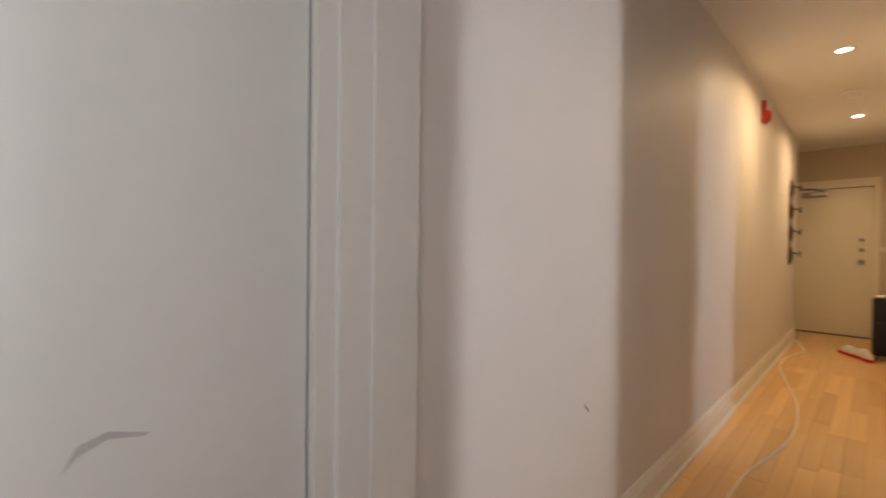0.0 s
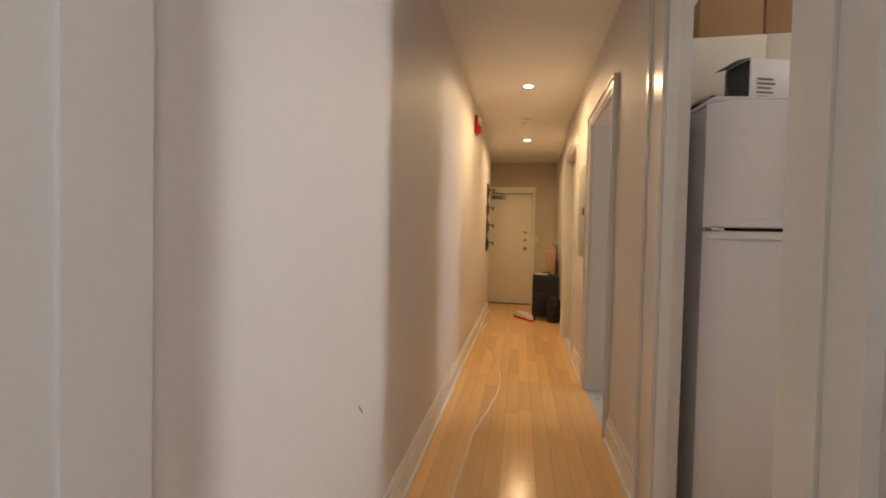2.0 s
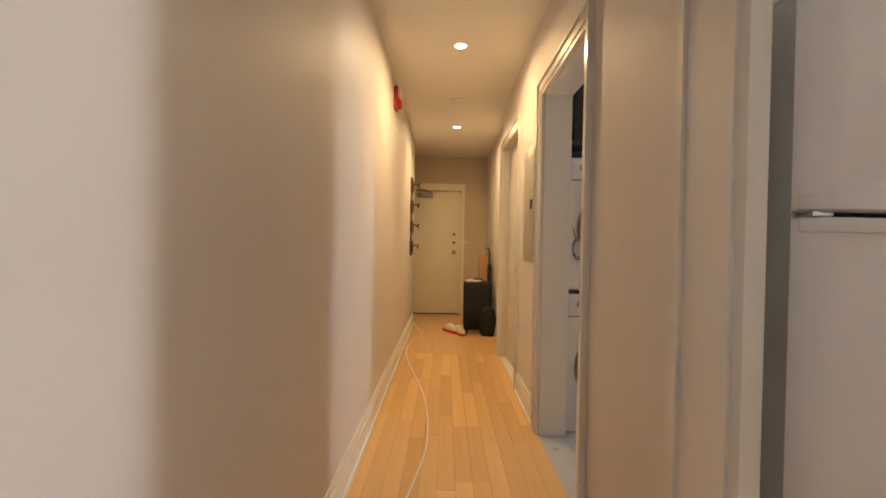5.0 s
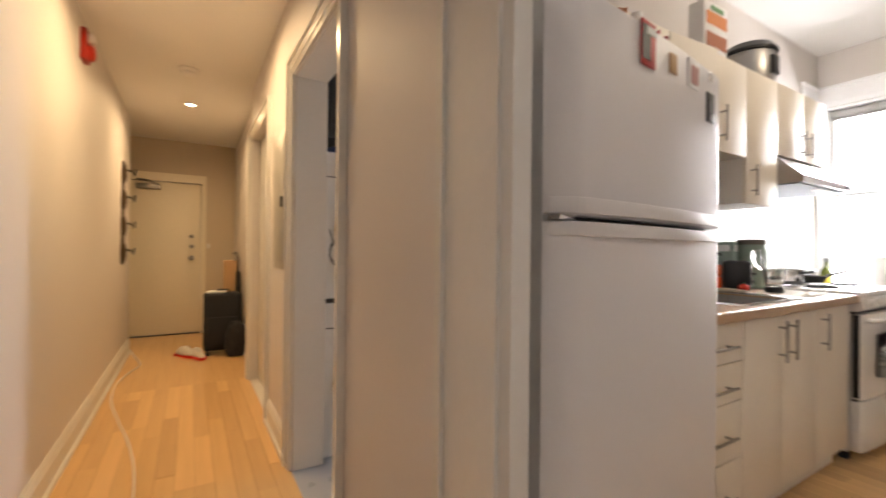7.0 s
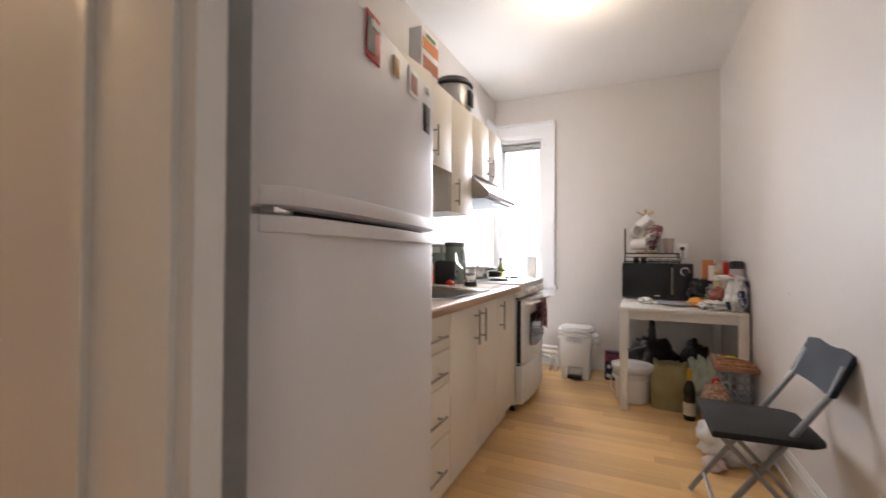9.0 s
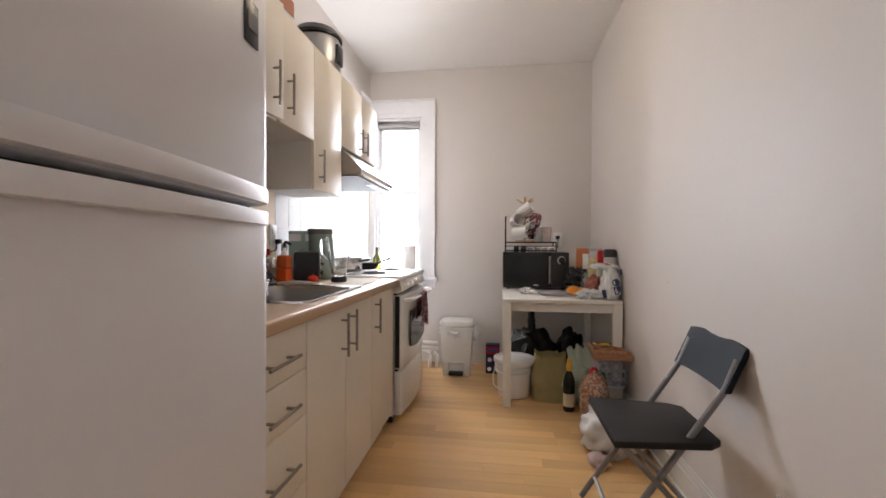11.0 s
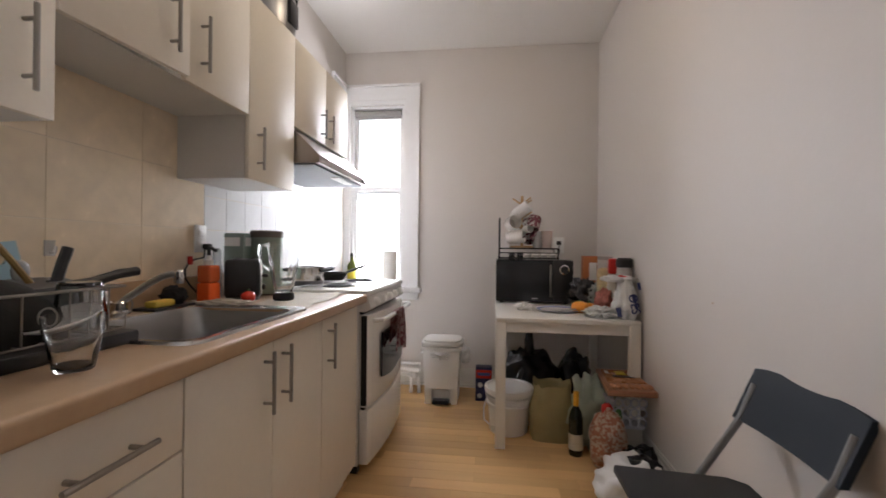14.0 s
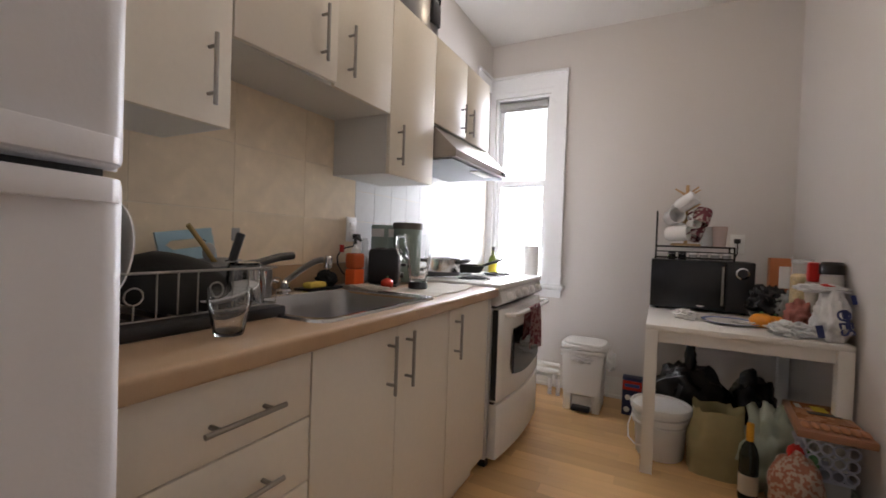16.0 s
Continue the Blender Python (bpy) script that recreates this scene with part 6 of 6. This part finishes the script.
part("liner_corner", blob(1.432, -3.25, 0.295, 0.030, 0.05, 0.065, 0.5, 4, 43, 4), WHITEBAG, bn_)
lid_pts = [(1.60 + (0.155 if abs(math.cos(a)) > 0.98 else 0.152) * math.copysign(abs(math.cos(a)) ** 0.45, math.cos(a)), -3.31 + 0.135 * math.copysign(abs(math.sin(a)) ** 0.45, math.sin(a))) for a in [2 * math.pi * i / 40 for i in range(40)]]
part("lid", merge(prism(lid_pts, "z", 0.418, 0.442, 0.004), prism([(1.60 + (x - 1.60) * 0.9, -3.31 + (y + 3.31) * 0.9) for x, y in lid_pts], "z", 0.442, 0.460, 0.006)), WHITEP, bn_)
rp = thing("radiator_pipes", (1.84, -3.48, 0), "white painted heating pipes and valve by the wall", "pipes")
for x in (1.80, 1.86):
    part("pipe", tube([(x, -3.42, 0.0), (x, -3.42, 0.12), (x + 0.05, -3.45, 0.13), (x + 0.20, -3.47, 0.13)], 0.014, 10), WHITEP, rp)
part("pipe", tube([(1.79, -3.40, 0.175), (2.0, -3.42, 0.175)], 0.018, 10), WHITEP, rp)
part("pipe", tube([(1.79, -3.40, 0.225), (2.0, -3.42, 0.225)], 0.016, 10), WHITEP, rp)
part("valve", lathe(1.83, -3.42, 0.115, [(0, 0), (0.024, 0), (0.026, 0.02), (0.02, 0.045), (0, 0.045)], 14), WHITEP, rp)
db = thing("detergent_box", (1.30, -3.33, 0), "red and navy printed dishwasher box on the floor", "box")
part("carton", box(1.235, -3.38, 0, 1.355, -3.30, 0.250, 0.002), mat("navy_card", (0.02, 0.025, 0.09), 0.4), db)
part("print", box(1.237, -3.2997, 0.17, 1.353, -3.297, 0.23), RED, db, "red print band")
part("print", box(1.25, -3.2967, 0.19, 1.34, -3.294, 0.212), BLUEP, db)
for dx, dz in ((1.265, 0.06), (1.325, 0.04), (1.32, 0.12)):
    dd_ = lathe(0, 0, 0, [(0, 0.002), (0.018, 0.002), (0.018, 0), (0, 0)], 16)
    dd_.transform(Matrix.Translation((dx, -3.2995, dz)) @ pose(0, 0, 0, -90, 0, 0))
    part("print", dd_, CARDW, db)
bk = thing("bucket", (1.13, -2.83, 0), "white plastic bucket with lid under the table", "bucket")
part("body", lathe(1.13, -2.83, 0, [(0, 0), (0.112, 0), (0.116, 0.006), (0.126, 0.165), (0.139, 0.168), (0.139, 0.180), (0.127, 0.184), (0.128, 0.205), (0.141, 0.208), (0.141, 0.220), (0.129, 0.224), (0.130, 0.245), (0.136, 0.250), (0, 0.250)], 40), WHITEP, bk)
part("lid", lathe(1.13, -2.83, 0.262, [(0.144, -0.020), (0.150, -0.018), (0.153, 0.004), (0.149, 0.014), (0.142, 0.014), (0.136, 0.004), (0.06, 0.002), (0, 0.003)], 40), WHITEP, bk)
part("bail", tube([(1.265, -2.80, 0.215), (1.285, -2.76, 0.15), (1.280, -2.72, 0.10), (1.24, -2.695, 0.075), (1.17, -2.675, 0.085)], 0.004, 6), WHITEP, bk)


def paper_bag(name, cx, cy, w, d, h, m, seed, label, cat):
    bm = bmesh.new()
    n, levels = 28, 12
    rings = []
    for l in range(levels + 1):
        s = l / levels
        ring = []
        for i in range(n):
            a = 2 * math.pi * i / n
            ex = 0.62
            ux = math.copysign(abs(math.cos(a)) ** ex, math.cos(a))
            uy = math.copysign(abs(math.sin(a)) ** ex, math.sin(a))
            k = 1 + 0.10 * math.sin(math.pi * min(1, s * 1.2)) - 0.10 * s
            q = noise.noise(Vector((ux * 2 + seed, uy * 2, s * 3)))
            z = h * s + (0.05 * noise.noise(Vector((ux * 3, uy * 3, seed))) if l == levels else 0)
            ring.append(bm.verts.new((cx + (w / 2) * ux * k + 0.022 * q, cy + (d / 2) * uy * k + 0.022 * q, max(0, z))))
        rings.append(ring)
    bm.faces.new(rings[0][::-1])
    for a, b in zip(rings, rings[1:]):
        for i in range(n):
            bm.faces.new((a[i], a[(i + 1) % n], b[(i + 1) % n], b[i]))
    top = [bm.verts.new(((v.co.x - cx) * 0.86 + cx, (v.co.y - cy) * 0.86 + cy, v.co.z - 0.10)) for v in rings[-1]]
    for i in range(n):
        bm.faces.new((rings[-1][i], rings[-1][(i + 1) % n], top[(i + 1) % n], top[i]))
    bm.faces.new(top)
    bmesh.ops.recalc_face_normals(bm, faces=bm.faces[:])
    return single(name, bm, m, (cx, cy, 0), label, cat)


paper_bag("reusable_bag", 0.875, -2.775, 0.25, 0.20, 0.325, KHAKI, 2.0, "olive khaki cloth bag standing under the table", "bag")
for x, y, rx, ry, rz, sd in ((0.99, -3.15, 0.20, 0.14, 0.235, 51), (0.66, -3.22, 0.12, 0.12, 0.22, 53)):
    single("bin_bag", blob(x, y, 0, rx, ry, rz, 0.35, 2.6, sd, 4), BINBAG, (x, y, 0), "full black bin bag under the table", "bin bag", "black bin bags")
single("bin_bag_knot", blob(0.985, -3.13, 0.36, 0.030, 0.030, 0.12, 0.4, 3, 55, 3), BINBAG, (0.985, -3.13, 0.36), "tied black neck of the bin bag", "bin bag")
wbz = thing("wine_bottle", (0.775, -2.56, 0), "dark wine bottle with yellow capsule on the floor", "bottle")
part("glass", lathe(0.775, -2.56, 0, [(0, 0), (0.036, 0), (0.038, 0.01), (0.038, 0.20), (0.030, 0.235), (0.0145, 0.265), (0.0145, 0.30), (0, 0.30)], 24), BOTTLE, wbz)
part("capsule", lathe(0.775, -2.56, 0.268, [(0.0155, 0), (0.0155, 0.075), (0.012, 0.078), (0, 0.078)], 18), mat("amber_capsule", (0.70, 0.36, 0.03), 0.4), wbz)
part("bottle_label", lathe(0.775, -2.56, 0.035, [(0.0386, 0), (0.0386, 0.085)], 24), mat("cream_label", (0.60, 0.56, 0.46), 0.6), wbz)
single("green_plastic_bag", blob(0.66, -2.70, 0, 0.11, 0.09, 0.21, 0.55, 3.4, 61, 4), GREENBAG, (0.66, -2.72, 0), "pale green and white plastic bag under the table", "plastic bag")
br_ = thing("bread_bag", (0.63, -2.42, 0), "printed plastic bread bag with a red tie", "food bag")
part("bag", blob(0.635, -2.43, 0, 0.09, 0.075, 0.165, 0.22, 2.2, 63, 4), CHIPS, br_)
part("neck", blob(0.64, -2.45, 0.265, 0.028, 0.026, 0.035, 0.3, 3, 65, 3), RED, br_, "red twist tie")
part("leaf_print", blob(0.585, -2.455, 0.235, 0.022, 0.02, 0.045, 0.3, 3, 66, 3), GREENP, br_)
bx = thing("storage_container", (0.53, -2.55, 0), "cloudy plastic container on the floor", "container")
part("tub", box(0.455, -2.66, 0, 0.60, -2.46, 0.20, 0.015), mat("cloudy_plastic", (0.45, 0.44, 0.42), 0.3), bx)
bkk = thing("plastic_basket", (0.53, -2.55, 0.20), "pale lavender openwork plastic basket", "basket")
part("rim", merge(box(0.43, -2.675, 0.375, 0.62, -2.655, 0.40, 0.004), box(0.43, -2.445, 0.375, 0.62, -2.425, 0.40, 0.004), box(0.43, -2.655, 0.375, 0.45, -2.445, 0.40, 0.004), box(0.60, -2.655, 0.375, 0.62, -2.445, 0.40, 0.004)), LAVENDER, bkk)
part("floor_plate", box(0.45, -2.65, 0.20, 0.60, -2.45, 0.212), LAVENDER, bkk)
for k in range(6):
    for r_ in range(3):
        zc = 0.235 + 0.052 * r_
        rr = [(0.0, 0.020 * math.cos(i * math.pi / 6), 0.022 * math.sin(i * math.pi / 6)) for i in range(13)]
        part("lattice", tube([(0.605 + 0.004 * r_, -2.64 + 0.038 * k + p[1], zc + p[2]) for p in rr], 0.0045, 5), LAVENDER, bkk)
        if k < 4:
            part("lattice", tube([(0.465 + 0.04 * k + p[1], -2.447 + 0.005 * r_, zc + p[2]) for p in rr], 0.0045, 5), LAVENDER, bkk)
tr = thing("cake_tray", (0.53, -2.52, 0.40), "clear packaged tray of brown cakes on the basket", "food tray")
ty = prism([(0.425, -2.74), (0.63, -2.74), (0.665, -2.34), (0.425, -2.34)], "z", 0.40, 0.43, 0.006)
part("tray", ty, mat("brown_tray", (0.34, 0.16, 0.09), 0.35), tr)
for k in range(7):
    part("cake", blob(0.445 + 0.03 * k, -2.40, 0.428, 0.015, 0.035, 0.010, 0.1, 3, 70 + k, 2), mat("cake_crust", (0.48, 0.22, 0.11), 0.5) if k == 0 else bpy.data.materials["cake_crust"], tr)
part("top_print", prism([(0.44, -2.70), (0.61, -2.70), (0.63, -2.47), (0.44, -2.47)], "z", 0.4305, 0.436), CAKES, tr, "brown printed sleeve")
part("print", box(0.585, -2.67, 0.4365, 0.605, -2.62, 0.439), PAPER, tr)
part("print", box(0.50, -2.66, 0.4365, 0.55, -2.60, 0.439), LABELY, tr)
part("print", box(0.47, -2.58, 0.4365, 0.58, -2.55, 0.439), BLACK, tr)
single("black_wrap", blob(0.53, -2.30, 0, 0.09, 0.10, 0.09, 0.5, 3.2, 81, 4), BINBAG, (0.53, -2.30, 0), "crumpled black plastic wrapping by the wall", "plastic bag")
cbg = thing("carrier_bag", (0.64, -2.02, 0), "white carrier bag of rubbish beside the chair", "plastic bag")
part("bag", blob(0.64, -2.03, 0, 0.15, 0.16, 0.13, 0.30, 2.6, 83, 4), WHITEBAG, cbg)
part("contents", blob(0.60, -2.06, 0.20, 0.055, 0.055, 0.025, 0.4, 4, 85, 3), BINBAG, cbg, "black wrapper on top")
single("red_wrapper", blob(0.74, -1.86, 0, 0.05, 0.07, 0.03, 0.4, 3, 87, 3), mat("pale_wrapper", (0.55, 0.42, 0.40), 0.4), (0.74, -1.86, 0), "crumpled pinkish wrapper under the chair", "wrapper")
single("wall_socket", box(KW, -1.02, 0.26, KW + 0.006, -0.95, 0.37, 0.002), WHITEP, (KW, -0.985, 0.26), "white outlet plate low on the wall", "outlet")
single("wall_nail", tube([(KW, -1.85, 0.93), (KW + 0.004, -1.85, 0.93)], 0.0022, 8), WOODL, (KW, -1.85, 0.93), "small brown nail head in the wall", "nail")

# scuffs on paint
SCUFF = mat("scuff", (0.20, 0.18, 0.17), 0.7, var=0.3, scale=40)


def scuff(pts, w, m=SCUFF):
    """A thin rubbed streak on the north wall or its door."""
    bm = bmesh.new()
    prev = None
    for i, (x, y, z) in enumerate(pts):
        s = math.sin(math.pi * (i + 0.3) / (len(pts) - 0.4))
        pair = [bm.verts.new((x - w * s * 0.4, y, z - w * s)), bm.verts.new((x + w * s * 0.4, y, z + w * s))]
        if prev:
            bm.faces.new((prev[0], pair[0], pair[1], prev[1]))
        prev = pair
    bmesh.ops.solidify(bm, geom=bm.faces[:], thickness=0.0006)
    bmesh.ops.recalc_face_normals(bm, faces=bm.faces[:])
    return struct("scuff_mark", bm, m, "dark rubbed scuff on the paint", "stain")


scuff([(1.172, NY - 0.001, 0.60), (1.185, NY - 0.001, 0.585), (1.20, NY - 0.001, 0.572), (1.212, NY - 0.001, 0.555)], 0.004)
struct("scuff_mark", prism([(-0.145, 0.845), (-0.13, 0.862), (-0.10, 0.876), (-0.06, 0.868), (-0.055, 0.872), (-0.10, 0.886), (-0.13, 0.876)], "y", NY + 0.0108, NY + 0.0116), mat("faint_scuff", (0.50, 0.49, 0.47), 0.4, var=0.15, scale=60), "faint grey rubbed scuff on the door", "stain")

# ---- floor strips and wall tiles, piece by piece ----
PW = 0.083
plank_count = 0
rest = bmesh.new()
plank_meshes = {}


def plank(x0, x1, y0, y1, near):
    global plank_count
    L, Wd = x1 - x0 - 0.0008, y1 - y0 - 0.0008
    cx, cy = (x0 + x1) / 2, (y0 + y1) / 2
    if near and plank_count < 300:
        key = (round(L, 2), round(Wd, 4))
        if key not in plank_meshes:
            b = box(-key[0] / 2, -Wd / 2, -0.012, key[0] / 2, Wd / 2, 0.0, 0.0007, 1)
            plank_meshes[key] = finish("plank", b, MAPLE)
        ob = new("plank", plank_meshes[key])
        ob.location = (cx, cy, 0)
        ob.parent = floor
        plank_count += 1
    else:
        add_box(rest, cx - L / 2, cy - Wd / 2, -0.012, cx + L / 2, cy + Wd / 2, 0.0)


def strips(x0, x1, y0, y1, near, phase, mean=0.85):
    rnd = random.Random(phase)
    y = y0
    while y < y1 - 0.01:
        yb = min(y + PW, y1)
        x = x0 - rnd.choice((0.0, 0.2, 0.4, 0.6))
        while x < x1 - 0.01:
            xb = x + rnd.choice((0.5, 0.7, 0.9, 1.2)) * mean / 0.85
            a, b = max(x, x0), min(xb, x1)
            if x1 - b < 0.15:
                b = x1
                xb = x1
            if b - a > 0.02:
                plank(a, b, y, yb, near(a, b, y))
            x = xb
        y = yb


strips(KW, KE, KF, KN, lambda a, b, y: a < 1.94 and y > -3.4, 3)
strips(D0 - 0.1, D1 + 0.1, KN, SY, lambda a, b, y: True, 5)
strips(0.3, 5.05, SY, NY, lambda a, b, y: a > 0.5, 8, 1.0)
strips(XW, 0.3, SY, NY, lambda a, b, y: False, 9, 1.0)
strips(5.05, XE, SY2, NY, lambda a, b, y: False, 10, 1.0)
strips(6.62, XE, NY, 1.83, lambda a, b, y: False, 11, 1.0)
ro = new("floor_strips", finish("floor_strips", rest, MAPLE))
ro.parent = floor
tagged(ro, kind="stuff")

# backsplash: large mottled tiles over the worktop, small pale tiles round the stove
bs = struct("backsplash", box(KE - 0.006, -3.55, 0.90, KE, -0.56, 1.66), GROUT, "beige glazed tile backsplash", "backsplash")
TILEW = mat("pale_tile", (0.68, 0.67, 0.66), 0.30, var=0.04, scale=12, bump=0.02, bump_scale=30, rand=0.03)


def tiles(y_hi, y_lo, step, rows_, m, gap):
    for z0, z1 in rows_:
        h = z1 - z0
        me = finish("tile", box(-0.0012, -step / 2 + gap, -h / 2 + gap, 0.0012, step / 2 - gap, h / 2 - gap, 0.0004, 1), m)
        y = y_hi
        while y - step > y_lo - 0.01:
            ob = new("tile", me)
            ob.location = (KE - 0.0068, y - step / 2, (z0 + z1) / 2)
            ob.parent = bs
            y -= step


tiles(-0.56, -1.86, 0.325, ((1.0, 1.195), (1.195, 1.425), (1.425, 1.655)), TILEM, 0.0008)
tiles(-1.862, -3.53, 0.1515, ((0.92, 1.0475), (1.0475, 1.195), (1.195, 1.3425), (1.3425, 1.49), (1.49, 1.6375)), TILEW, 0.0012)
